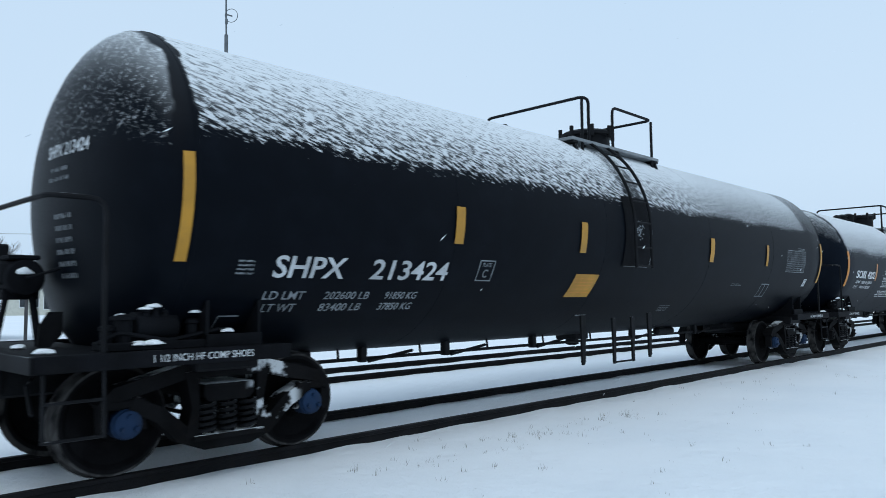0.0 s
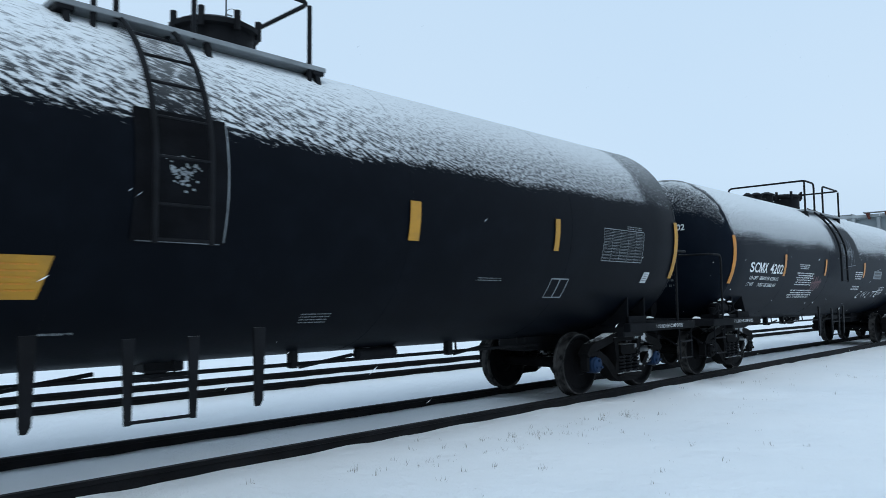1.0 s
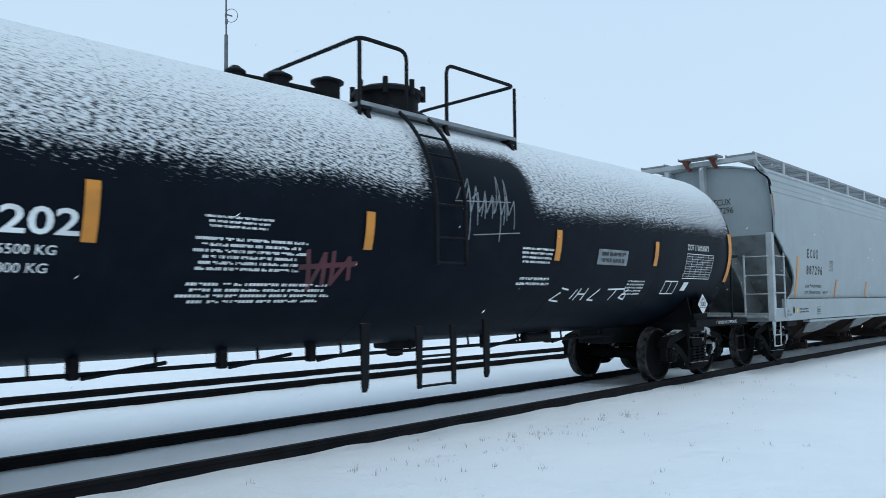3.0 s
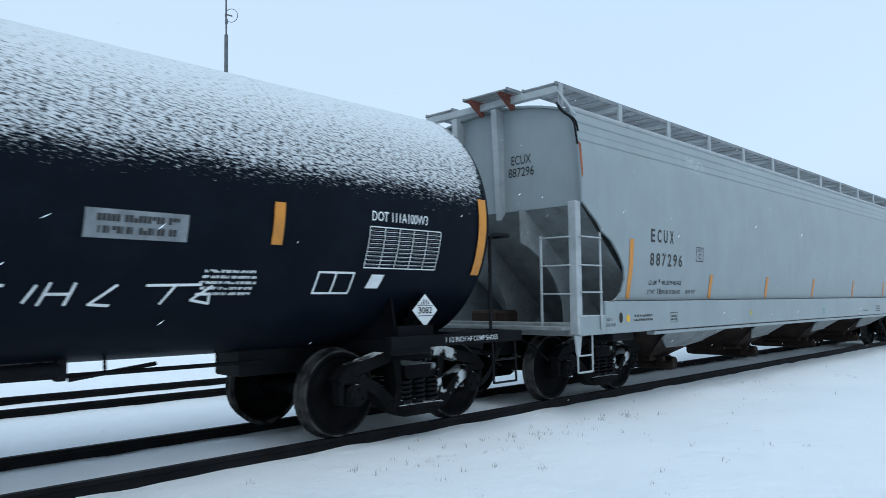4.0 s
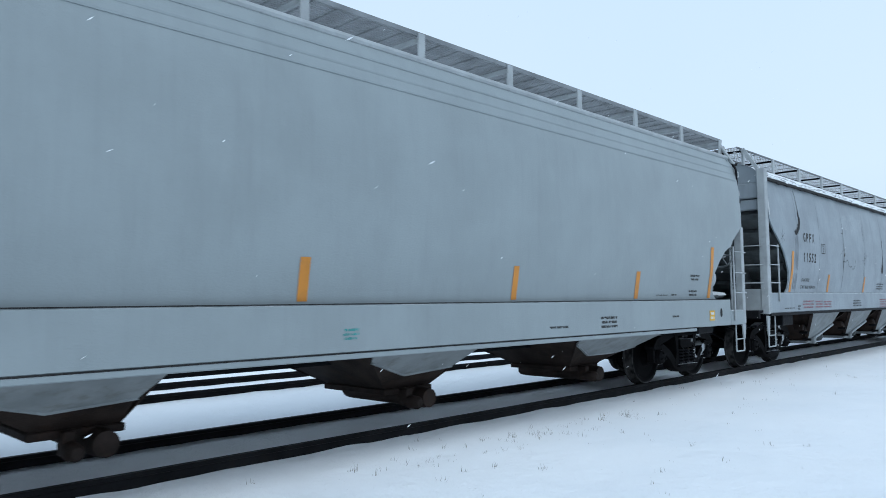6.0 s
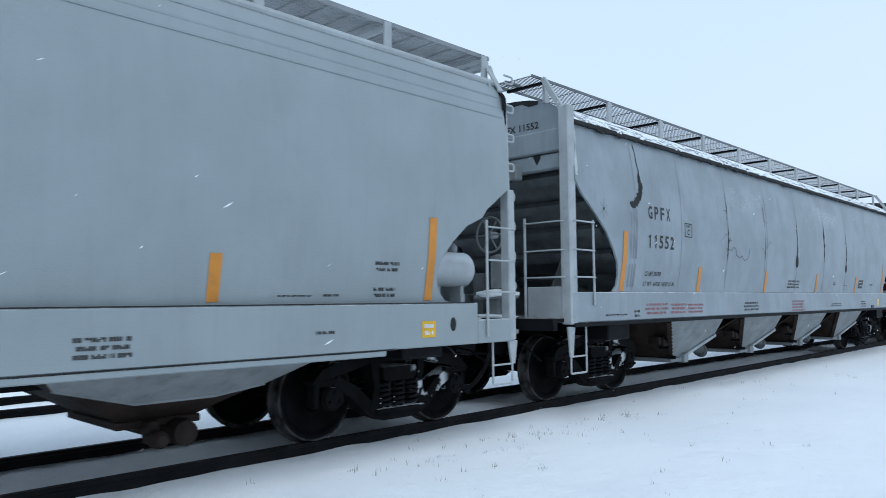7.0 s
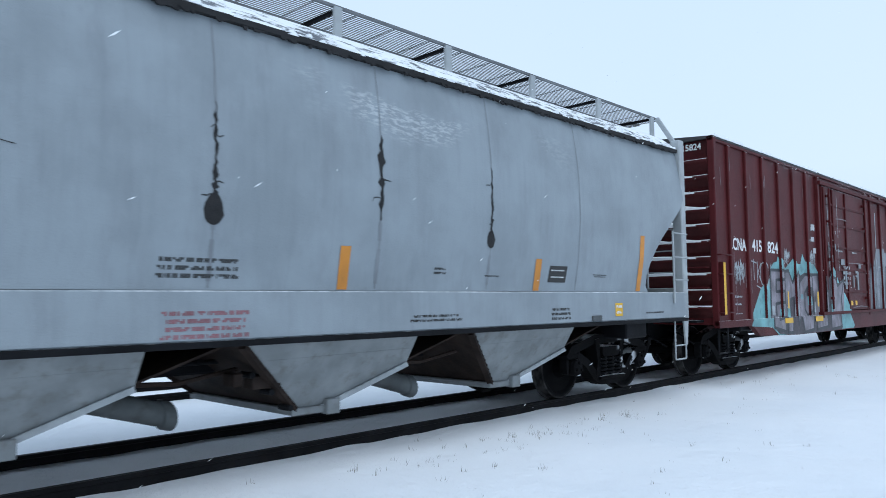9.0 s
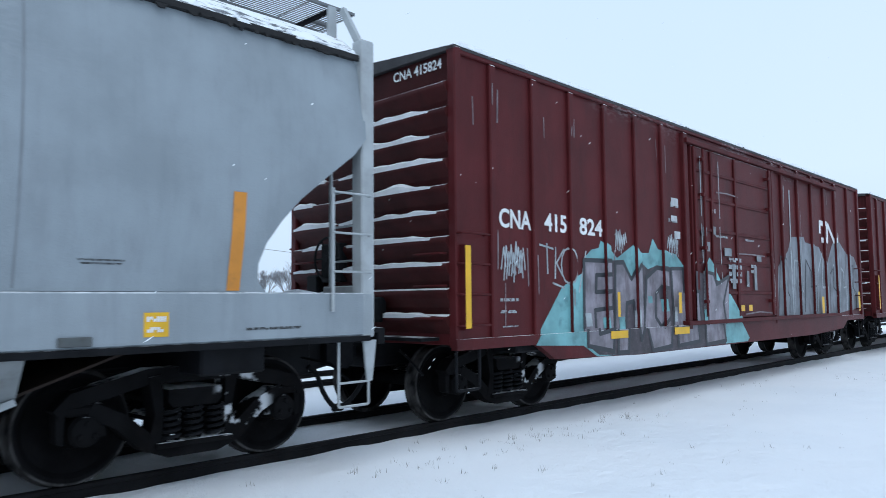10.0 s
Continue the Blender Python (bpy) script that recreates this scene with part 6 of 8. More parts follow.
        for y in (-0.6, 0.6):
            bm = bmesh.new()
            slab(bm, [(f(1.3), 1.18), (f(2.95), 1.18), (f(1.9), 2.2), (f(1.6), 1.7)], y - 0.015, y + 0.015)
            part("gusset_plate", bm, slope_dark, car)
        for s in (-1, 1):
            bm = bmesh.new()
            ebox(bm, 0.58, 0.74, *sorted((s * 1.60, s * 1.44)), 1.10, 4.02, 0.015)
            part("corner_post", bm, grey_frame, car, "tall grey corner post")
            bm = bmesh.new()
            beam(bm, (f(0.64), s * 1.47, 3.98), (f(0.64), s * 1.17, 4.46), 0.07, 0.05, (1, 0, 0))
            part("post_arm", bm, grey_frame, car, "grey arm from the post to the roof walkway")
            side_ladder(car, f(0.66), f(1.10), s * 1.62, (1.72, 2.08, 2.46), grey_frame, 1.35, 2.50)
            stirrup(car, f(0.62), f(0.98), s * 1.55, grey_frame, 1.07)
            end_ladder(car, f(0.56), s * 1.5, s * 0.87, (1.72, 2.08, 2.46) if s * d < 0 else [1.5 + 0.36 * i for i in range(8)], grey_frame, 1.18, 2.54 if s * d < 0 else 4.1, d)
            bm = bmesh.new()
            ebox(bm, 0.61, 0.655, *sorted((s * 1.44, s * 0.86)), 1.14, 1.60, 0.01)
            part("corner_plate", bm, grey_frame, car)
        if d > 0:       # torn paint and frost on the end beams
            for k, out in enumerate(([(-1.07, 3.42), (-0.93, 3.42), (-0.96, 3.35), (-1.0, 3.28), (-1.06, 3.36)], [(-0.72, 3.26), (-0.60, 3.27), (-0.58, 3.19), (-0.64, 3.14), (-0.73, 3.18)],
                                     [(-0.30, 3.40), (-0.18, 3.41), (-0.2, 3.36), (-0.29, 3.35)])):
                bm = bmesh.new()
                bm.faces.new([bm.verts.new((0.694, y, z)) for y, z in out])
                part("paint_scar", bm, scar, car, "torn dark patch in the paint")
            bm = bmesh.new()
            bm.faces.new([bm.verts.new((0.735, y, 3.86 + 0.42 * (1 - (abs(y) / 1.55) ** 4) - dz)) for y, dz in
                          ((-0.45, 0.004), (-0.6, 0.004), (-0.85, 0.004), (-1.02, 0.004), (-1.0, 0.06), (-0.85, 0.10), (-0.72, 0.06), (-0.55, 0.08))])
            part("paint_scar", bm, scar, car, "torn dark patch in the paint")
        # a pedestal with a cap of snow above the coupler, and a short brake cylinder
        bm = bmesh.new()
        ebox(bm, 0.52, 0.72, -0.42, -0.16, 1.17, 1.46, 0.03)
        ebox(bm, 0.46, 0.76, -0.62, 0.0, 1.44, 1.50, 0.02)
        part("coupler_bracket", bm, hopper_under, car)
        bm = bmesh.new()
        lump(bm, (f(0.60), -0.32, 1.49), 0.17, 0.40, 0.09, 5)
        lump(bm, (f(0.55), -0.22, 1.18), 0.22, 0.52, 0.05, 8)
        part("snow_cap", bm, snow_clump, car, "cap of snow on the end deck")
        if d < 0:
            truck(car, f(2.16))
            continue
        bm = bmesh.new()
        lathe(bm, [(1.58, 0.05), (1.60, 0.15), (2.06, 0.15), (2.10, 0.06)], "z", 20, (f(0.85), -0.20, 0))
        ebox(bm, 0.80, 0.92, -0.26, -0.12, 1.18, 1.60, 0.01)
        part("brake_cylinder", bm, hopper_under, car)
        bm = bmesh.new()
        ebox(bm, 0.55, 0.70, -0.75, -0.60, 3.10, 3.32, 0.02)
        part("end_bracket", bm, hopper_under, car)
        truck(car, f(2.02))
    ends(car, L)
    for c in (4.56, 7.48, 10.40, 13.32):
        pocket(car, c, 1.07, 0.40, (0.98, 1.84), 0.16, 1.40, 0.98, hopper_under, hopper_rust, hopper_under, lip=True)
    bm = bmesh.new()
    box(bm, 2.8, L - 2.8, -0.22, 0.22, 0.72, 1.06, 0.02)
    tube(bm, [(2.5, -0.5, 0.86), (L - 2.5, -0.5, 0.86)], 0.025, 8)
    part("centre_sill", bm, iron, car)
    bm = bmesh.new()
    lathe(bm, [(0.85, 0.05), (0.88, 0.17), (1.6, 0.17), (1.63, 0.05)], "x", 20, (0, 0.6, 1.36))
    for px, y, h in ((0.75, -0.3, 0.5), (0.8, 0.1, 0.65), (1.2, -0.9, 0.35)):
        box(bm, px, px + 0.24, y, y + 0.22, 1.18, 1.18 + h, 0.02)
    part("brake_gear", bm, slope_dark, car)
    bm = bmesh.new()
    lump(bm, (1.2, -1.25, 1.17), 0.45, 0.22, 0.12, 3)
    lump(bm, (1.7, -1.2, 1.17), 0.25, 0.18, 0.09, 4)
    part("snow_cap", bm, snow_clump, car, "drift of snow on the end deck")
    # markings
    for x, tall in ((1.96, 2.40), (4.43, 1.95), (7.38, 1.94), (10.41, 1.95), (13.44, 1.93), (15.95, 2.36)):
        mark("reflective_stripe", sheet(bmesh.new(), rect(x - 0.06, x + 0.06, 1.54, tall)), orange, car, skin, 0.006)
    for txt, x, z, h, w in (("GPFX", 2.62, 2.632, 0.20, 0.69), ("11552", 2.61, 2.195, 0.20, 0.82)):
        for i, ch in enumerate(txt):
            step = w / (len(txt) - 0.35)
            if ch == "1":       # an upright bar with its flag
                k = x + i * step + step * 0.30
                bm = sheet(bmesh.new(), ((k, z), (k + 0.032, z), (k + 0.032, z + h), (k, z + h), (k - 0.04, z + h * 0.80), (k - 0.03, z + h * 0.72), (k, z + h * 0.80)))
            else:
                bm = shift(words(ch, h, min(step * 0.72, h * 0.62), 0.024), x + i * step, z)
            mark("letter", bm, black_letter, car, skin)
    plate_stencil(car, skin, 3.80, 2.42, black_letter, 0.95)
    for txt, x, z, w in (("LD LMT 207300", 2.585, 1.77, 0.50), ("LT WT  66700  NEW 01-91", 2.575, 1.615, 0.98)):
        mark("lettering", shift(words(txt, 0.07, w, 0.008), x, z), black_letter, car, skin)
    sill = lambda x, z: -1.60
    for x, z, w, h, n, m in ((2.48, 1.18, 0.75, 0.19, 3, red_letter), (3.29, 1.18, 0.54, 0.18, 3, red_letter), (3.87, 1.18, 0.57, 0.17, 3, red_letter), (1.40, 1.185, 0.58, 0.04, 1, black_letter), (2.16, 1.15, 0.21, 0.13, 2, black_letter),
                             (6.12, 1.18, 0.76, 0.18, 3, black_letter), (8.60, 1.13, 0.80, 0.245, 4, red_letter), (11.22, 1.20, 0.78, 0.09, 2, black_letter), (13.65, 1.16, 0.42, 0.17, 3, black_letter),
                             (16.03, 1.20, 0.55, 0.04, 1, black_letter)):
        mark("small_writing", bars(bmesh.new(), x, x + w, z, z + h, n, rnd, 4, 0.55), m, car, sill)
    for x, z, w, h, n in ((8.59, 1.61, 0.73, 0.19, 3), (11.62, 1.70, 0.19, 0.09, 2), (12.45, 1.69, 0.25, 0.03, 1), (14.69, 1.72, 0.36, 0.05, 2)):
        mark("small_writing", bars(bmesh.new(), x, x + w, z, z + h, n, rnd, 4, 0.55), black_letter, car, skin)
    mark("sticker", sheet(bmesh.new(), rect(13.67, 14.05, 1.645, 1.855, 0.02)), black_letter, car, skin, 0.006, label="dark blue rectangular decal")
    mark("small_writing", bars(bmesh.new(), 13.70, 14.02, 1.67, 1.84, 2, rnd, 2, 0.2), white_paint, car, skin, 0.009)
    mark("sticker", sheet(bmesh.new(), rect(15.165, 15.36, 1.185, 1.37)), yellow_box, car, sill, label="yellow and white square sticker")
    mark("small_writing", bars(bmesh.new(), 15.18, 15.34, 1.20, 1.36, 2, rnd, 2, 0.5), white_paint, car, sill, 0.008)
    bm = bmesh.new()
    box(bm, 14.565, 14.795, -1.622, -1.60, 1.135, 1.205, 0.006)
    part("maker_plate", bm, slope_dark, car, "small dark plate on the sill")
    for txt, w in (("GPFX 11552", 0.76),):
        bm = words(txt, 0.10, w, 0.02)
        for v in bm.verts:
            v.co = Vector((0.735, -0.25 - v.co.x, v.co.z + 3.81))
        part("lettering", bm, black_letter, car)
    # dark scars and hairline cracks where the lining pulled the skin
    rs = random.Random(9)

    def crack(x, z0, z1, w, branch=3, drop=0.0):
        bm = bmesh.new()
        w *= 1.5
        n = 16
        left, right = [], []
        for i in range(n + 1):
            k = i / n
            z = z0 + (z1 - z0) * k
            wd = w * (0.25 + rs.random() * 0.9) * math.sin(math.pi * min(0.98, max(0.02, k))) ** 0.5
            cx = x + rs.uniform(-0.012, 0.012)
            left.append((cx - wd, z)), right.append((cx + wd, z))
        for i in range(n):
            sheet(bm, (left[i], right[i], right[i + 1], left[i + 1]))
        for i in range(branch):
            k = rs.uniform(0.15, 0.9)
            z = z0 + (z1 - z0) * k
            px, pz = x, z
            for q in range(rs.randint(1, 3)):
                qx, qz = px + rs.uniform(0.02, 0.055) * (1 if i % 2 else -1), pz + rs.uniform(-0.04, 0.03)
                sheet(bm, ((px, pz - 0.005), (qx, qz - 0.004), (qx, qz + 0.004), (px, pz + 0.006)))
                px, pz = qx, qz
        if drop:
            out = [(x + drop * math.sin(t) * (0.72 + 0.15 * rs.random()), z1 - drop * 0.6 + drop * 1.5 * (math.cos(t) if math.cos(t) > 0 else 0.6 * math.cos(t))) for t in [2 * math.pi * i / 18 for i in range(18)]]
            sheet(bm, out)
        mark("paint_crack", bm, scar, car, skin, 0.004, label="dark crack in the grey paint")

    rf = random.Random(41)      # a ragged strip of frost stuck beside the corner post
    zs = [3.08 + 0.028 * i for i in range(24)]
    rag = [0.76 + 0.03 * rf.random() + (0.07 * rf.random() if z > 3.45 else 0.0) for z in zs]
    bm = sheet(bmesh.new(), [(0.715, z) for z in zs] + [(x, z) for x, z in reversed(list(zip(rag, zs)))])
    bmesh.ops.triangulate(bm, faces=bm.faces[:])
    mark("frost_patch", bm, old_white, car, skin, 0.005, step=0, label="ragged strip of frost on the paint")
    for x in (2.25, 3.70, 5.49, 7.34, 9.04, 10.82, 12.50, 14.30):      # faint panel welds
        mark("panel_seam", sheet(bmesh.new(), rect(x - 0.008, x + 0.008, 1.55, 3.78)), seam_grey, car, skin, 0.003, step=0.25)
    for x, z in ((2.2, 2.75), (2.28, 2.75), (9.04, 2.15), (10.82, 2.2), (12.5, 2.12), (5.48, 2.12), (2.12, 2.7)):   # drip stains below the scars
        mark("drip_stain", sheet(bmesh.new(), rect(x - 0.02, x + 0.02, 1.6, z)), seam_grey, car, skin, 0.0035, step=0.25)
    crack(9.04, 3.07, 2.45, 0.014, 2, 0.0)
    crack(9.04, 2.55, 2.22, 0.02, 2, 0.11)
    crack(10.82, 3.07, 2.22, 0.032, 4)
    crack(12.50, 2.95, 2.35, 0.013, 2, 0.0)
    crack(12.50, 2.5, 2.15, 0.018, 1, 0.085)
    crack(5.47, 3.32, 2.78, 0.005, 3)
    crack(5.50, 2.75, 2.10, 0.017, 4)
    crack(7.22, 3.25, 2.80, 0.005, 2)
    crack(7.24, 2.70, 1.92, 0.009, 4)
    thin_line = lambda pts, w: scribble(car, skin, [pts], w, scar)
    thin_line([(5.48, 2.30), (5.62, 2.28), (5.74, 2.34), (5.83, 2.31)], 0.009)
    thin_line([(5.86, 2.30), (5.88, 2.20), (6.02, 2.16), (6.12, 2.20), (6.22, 2.12), (6.36, 2.14), (6.44, 2.22), (6.46, 2.36)], 0.009)
    thin_line([(5.50, 2.50), (5.38, 2.56), (5.28, 2.48), (5.18, 2.44)], 0.005)
    thin_line([(7.24, 2.36), (7.36, 2.44), (7.46, 2.52), (7.58, 2.50)], 0.006)
    thin_line([(7.23, 2.30), (7.14, 2.38), (7.06, 2.37)], 0.006)
    for a in (0.5, 1.5, 2.5, 3.7, 4.6, 5.6):     # a small star of hairlines
        thin_line([(1.37 + 0.02 * math.cos(a), 2.68 + 0.02 * math.sin(a)), (1.37 + 0.12 * math.cos(a), 2.68 + 0.14 * math.sin(a))], 0.004)
    thin_line([(1.36, 2.68), (1.38, 2.68)], 0.03)
    bm = bmesh.new()
    hook = [(2.36, 3.74, 0.012), (2.40, 3.60, 0.010), (2.39, 3.46, 0.012), (2.42, 3.34, 0.012), (2.41, 3.26, 0.03), (2.42, 3.17, 0.05), (2.43, 3.07, 0.055), (2.39, 2.98, 0.055), (2.32, 2.90, 0.06), (2.23, 2.81, 0.065), (2.14, 2.80, 0.05), (2.10, 2.86, 0.015)]
    edge = []
    for (x0, z0, w0), (x1, z1, w1) in zip(hook, hook[1:]):
        n = Vector((-(z1 - z0), x1 - x0)).normalized()
        for i in range(5):
            k = i / 5
            jag = rs.uniform(0.6, 1.35), rs.uniform(0.6, 1.35)
            w = w0 + (w1 - w0) * k
            cx, cz = x0 + (x1 - x0) * k, z0 + (z1 - z0) * k
            edge.append(((cx + n.x * w * jag[0], cz + n.y * w * jag[0]), (cx - n.x * w * jag[1], cz - n.y * w * jag[1])))
    for (p, q), (r, s) in zip(edge, edge[1:]):
        sheet(bm, (p, q, s, r))
    mark("paint_scar", bm, scar, car, skin, 0.004, label="hook-shaped dark scar in the grey paint")
    return car


car_c, car_d = hopper_c(), hopper_d()


# ---- boxcars ----
RIBS = (1.263, 2.067, 2.882, 3.736, 4.588, 5.417, 10.59, 11.54, 12.43, 13.31, 14.13, 15.15)
PANEL, RIB = 1.535, 1.585


def boxcar(x0, label, marked=True):
    L = 16.70
    car = thing("boxcar", x0, label, "boxcar", "cars of the freight train")
    a, b = 0.60, L - 0.60
    edges = sorted(e for r in RIBS for e in (r - 0.055, r + 0.055))

    def skin(x, z):
        if any(r - 0.055 < x < r + 0.055 for r in RIBS):
            return -RIB
        if 6.30 < x < 9.86:
            return -RIB - 0.03
        return -PANEL

    bm = bmesh.new()
    box(bm, a + 0.06, b - 0.06, -PANEL, PANEL, 0.95, 4.27, 0.01)
    part("body", bm, box_red, car, "oxide-red steel body panels")
    for s in (-1, 1):
        for r in RIBS:
            bm = bmesh.new()
            box(bm, r - 0.055, r + 0.055, *sorted((s * RIB, s * (PANEL - 0.01))), 0.92, 4.22, 0.014)
            part("side_post", bm, box_red, car)
        bm = bmesh.new()
        slab(bm, [(a, 0.90), (2.05, 0.90), (2.4, 0.70), (4.5, 0.64), (L - 4.5, 0.64), (L - 2.4, 0.72), (L - 2.05, 0.90), (b, 0.90), (b, 1.02), (a, 1.02)], *sorted((s * 1.59, s * 1.50)))
        part("side_sill", bm, box_red, car, "stepped red side sill")
        bm = bmesh.new()
        box(bm, a, b, *sorted((s * 1.575, s * 1.45)), 4.22, 4.32, 0.012)
        part("top_chord", bm, box_red, car)
        # corner posts
        for x in (a, b - 0.12):
            bm = bmesh.new()
            box(bm, x, x + 0.12, *sorted((s * 1.585, s * 1.46)), 0.93, 4.3, 0.015)
            part("corner_post", bm, box_red, car)
        # sliding plug door
        bm = bmesh.new()
        box(bm, 6.32, 9.84, *sorted((s * (RIB + 0.03), s * PANEL)), 1.10, 4.02, 0.012)
        door = part("door", bm, box_red, car, "red panelled sliding door with locking bars")
        yo = s * (RIB + 0.03)
        for x in (6.40, 7.04, 8.04, 9.74):
            bm = bmesh.new()
            box(bm, x - 0.045, x + 0.045, *sorted((yo, yo + s * 0.035)), 1.12, 4.0, 0.01)
            part("door_post", bm, box_plain, door)
        for z in (1.55, 2.08, 2.62, 3.15, 3.62):
            bm = bmesh.new()
            box(bm, 6.4, 9.76, *sorted((yo, yo + s * 0.022)), z - 0.03, z + 0.03, 0.008)
            part("door_rib", bm, box_plain, door)
        for x in (6.62, 9.55):
            bm = bmesh.new()
            tube(bm, [(x, yo + s * 0.07, 1.15), (x, yo + s * 0.07, 3.98)], 0.02, 8)
            for z in (1.4, 2.3, 3.2, 3.8):
                box(bm, x - 0.05, x + 0.05, *sorted((yo, yo + s * 0.09)), z - 0.03, z + 0.03, 0.006)
            part("locking_bar", bm, box_plain, door)
        for z0, z1 in ((1.02, 1.09), (4.03, 4.11)):
            bm = bmesh.new()
            box(bm, 6.0 if z0 < 2 else 6.1, 14.0, *sorted((s * (PANEL - 0.01), s * (RIB + 0.075))), z0, z1, 0.008)
            part("door_rail", bm, box_plain, car)
        for x in (6.16, 10.0):
            bm = bmesh.new()
            box(bm, x - 0.07, x + 0.07, *sorted((s * (RIB + 0.02), s * (PANEL - 0.01))), 0.95, 4.2, 0.012)
            part("door_frame", bm, box_red, car)
    # roof with cross ribs
    bm = bmesh.new()
    pts = [(-1.58, 4.27), (-1.58, 4.31), (0, 4.44), (1.58, 4.31), (1.58, 4.27)]
    va = [bm.verts.new((a, y, z)) for y, z in pts]
    vb = [bm.verts.new((b, y, z)) for y, z in pts]
    bm.faces.new(va), bm.faces.new(vb[::-1])
    for i in range(5):
        j = (i + 1) % 5
        bm.faces.new((va[i], vb[i], vb[j], va[j]))
    roof = part("roof", bm, box_roof, car, "dark roof with frost and snow")
    for i in range(20):
        x = a + 0.2 + (b - a - 0.4) * i / 19
        bm = bmesh.new()
        beam(bm, (x, -1.56, 4.322), (x, 0, 4.452), 0.10, 0.03)
        beam(bm, (x, 1.56, 4.322), (x, 0, 4.455), 0.10, 0.045)
        part("roof_rib", bm, box_roof, roof)
    drift = random.Random(17)
    px = a + 0.1
    while px < b - 0.3:
        n = drift.uniform(0.25, 0.9)
        bm = bmesh.new()
        box(bm, px, min(px + n, b), -1.592, -1.50, 4.305, 4.325 + drift.uniform(0.0, 0.045), 0.006)
        part("eave_snow", bm, snow_clump, roof, "thin ridge of snow along the eave")
        px += n + drift.uniform(0.02, 0.25)
    for d, o in ((1, 0.0), (-1, L)):
        f = lambda v: o + d * v
        def ebox(bm, p, q, *rest):
            p, q = sorted((f(p), f(q)))
            box(bm, p, q, *rest)
        # corrugated end: rounded ribs across the sheet
        prof = []
        for i in range(10):
            zc = 1.22 + 0.293 * i
            prof += [(0.66, zc - 0.145), (0.655, zc - 0.13), (0.585, zc - 0.05), (0.555, zc - 0.01), (0.555, zc + 0.03), (0.575, zc + 0.055), (0.66, zc + 0.075)]
        prof += [(0.66, 4.26)]
        bm = bmesh.new()
        front, back = [], []
        for y in (-1.47, 1.47):
            front.append([bm.verts.new((f(x), y, z)) for x, z in prof])
            back.append([bm.verts.new((f(0.70), y, z)) for x, z in prof])
        for i in range(len(prof) - 1):
            bm.faces.new((front[0][i], front[0][i + 1], front[1][i + 1], front[1][i]))
            for k in (0, 1):
                bm.faces.new((front[k][i], front[k][i + 1], back[k][i + 1], back[k][i]))
        part("corrugated_end", bm, box_end, car, "corrugated red end with snow on every ridge", angle=50)
        rr = random.Random(77 if d > 0 else 78)
        for i in range(10):     # snow packed along the ridges
            zr = 1.22 + 0.293 * i + 0.05
            y = -1.45 + rr.uniform(0, 0.3)
            while y < 1.3:
                ln = rr.uniform(0.7, 2.2)
                y1 = min(1.45, y + ln)
                if i < 9 and (i > 3 or rr.random() < 0.6):
                    bm = bmesh.new()
                    n = 14
                    rows = []
                    for k in range(n + 1):
                        yy = y + (y1 - y) * k / n
                        h = (0.03 + 0.065 * (0.5 + noise.noise((yy * 3, i * 5.1, d)))) * min(1, 5 * k / n, 5 * (n - k) / n) * (0.6 if i < 4 else 1.0)
                        rows.append([bm.verts.new((f(x), yy, z)) for x, z in ((0.556, zr - 0.035), (0.552, zr + h * 0.6), (0.59, zr + h), (0.658, zr + h), (0.658, zr - 0.03))])
                    for ra, rb in zip(rows, rows[1:]):
                        for k in range(5):
                            bm.faces.new((ra[k], ra[(k + 1) % 5], rb[(k + 1) % 5], rb[k]))
                    bm.faces.new(rows[0]), bm.faces.new(rows[-1][::-1])
                    part("snow_ridge", bm, snow_clump, car, "strip of snow on the end corrugation")
                y = y1 + rr.uniform(0.05, 0.5)
        bm = bmesh.new()
        ebox(bm, 0.42, 3.0, -0.3, 0.3, 0.66, 1.0, 0.02)
        ebox(bm, 1.8, 2.35, -1.45, 1.45, 0.80, 0.95, 0.02)
        part("stub_sill", bm, iron, car)
        bm = bmesh.new()
        ebox(bm, 0.34, 0.62, -1.3, 1.3, 1.00, 1.04, 0.006)
        part("crossover_step", bm, iron, car, "end step with snow")
        for s in (-1, 1):
            for i in range(4):
                z = 1.17 + 0.34 * i
                bm = bmesh.new()
                tube(bm, bent([(f(0.62), s * 1.58, z), (f(0.62), s * 1.65, z), (f(1.10), s * 1.65, z), (f(1.10), s * 1.54, z)], 0.03, 2), 0.013, 6)
                part("grab_iron", bm, box_plain, car)
            bm = bmesh.new()
            tube(bm, bent([(f(0.62), s * 1.55, 0.92), (f(0.62), s * 1.55, 0.46), (f(1.0), s * 1.55, 0.46), (f(1.0), s * 1.55, 0.92)], 0.03, 2), 0.018, 6)
            part("stirrup_step", bm, iron, car)
            for i in range(3):
                bm = bmesh.new()
                z = 1.25 + 0.36 * i
                tube(bm, bent([(f(0.62), s * 1.42, z), (f(0.52), s * 1.42, z), (f(0.52), s * 0.98, z), (f(0.62), s * 0.98, z)], 0.03, 2), 0.013, 6)
                part("grab_iron", bm, box_plain, car)
        truck(car, f(2.07))
    ends(car, L)
    bm = bmesh.new()
    box(bm, 2.8, L - 2.8, -0.25, 0.25, 0.74, 0.95, 0.02)
    part("centre_sill", bm, iron, car)
    # hand brake gear at the front end
    part("hand_brake_wheel", wheel_hand_bm(0.27), iron, car, "spoked dark hand-brake wheel", at=(0.46, 0.55, 2.0))
    bm = bmesh.new()
    box(bm, 0.5, 0.64, 0.35, 0.75, 1.7, 2.2, 0.02)
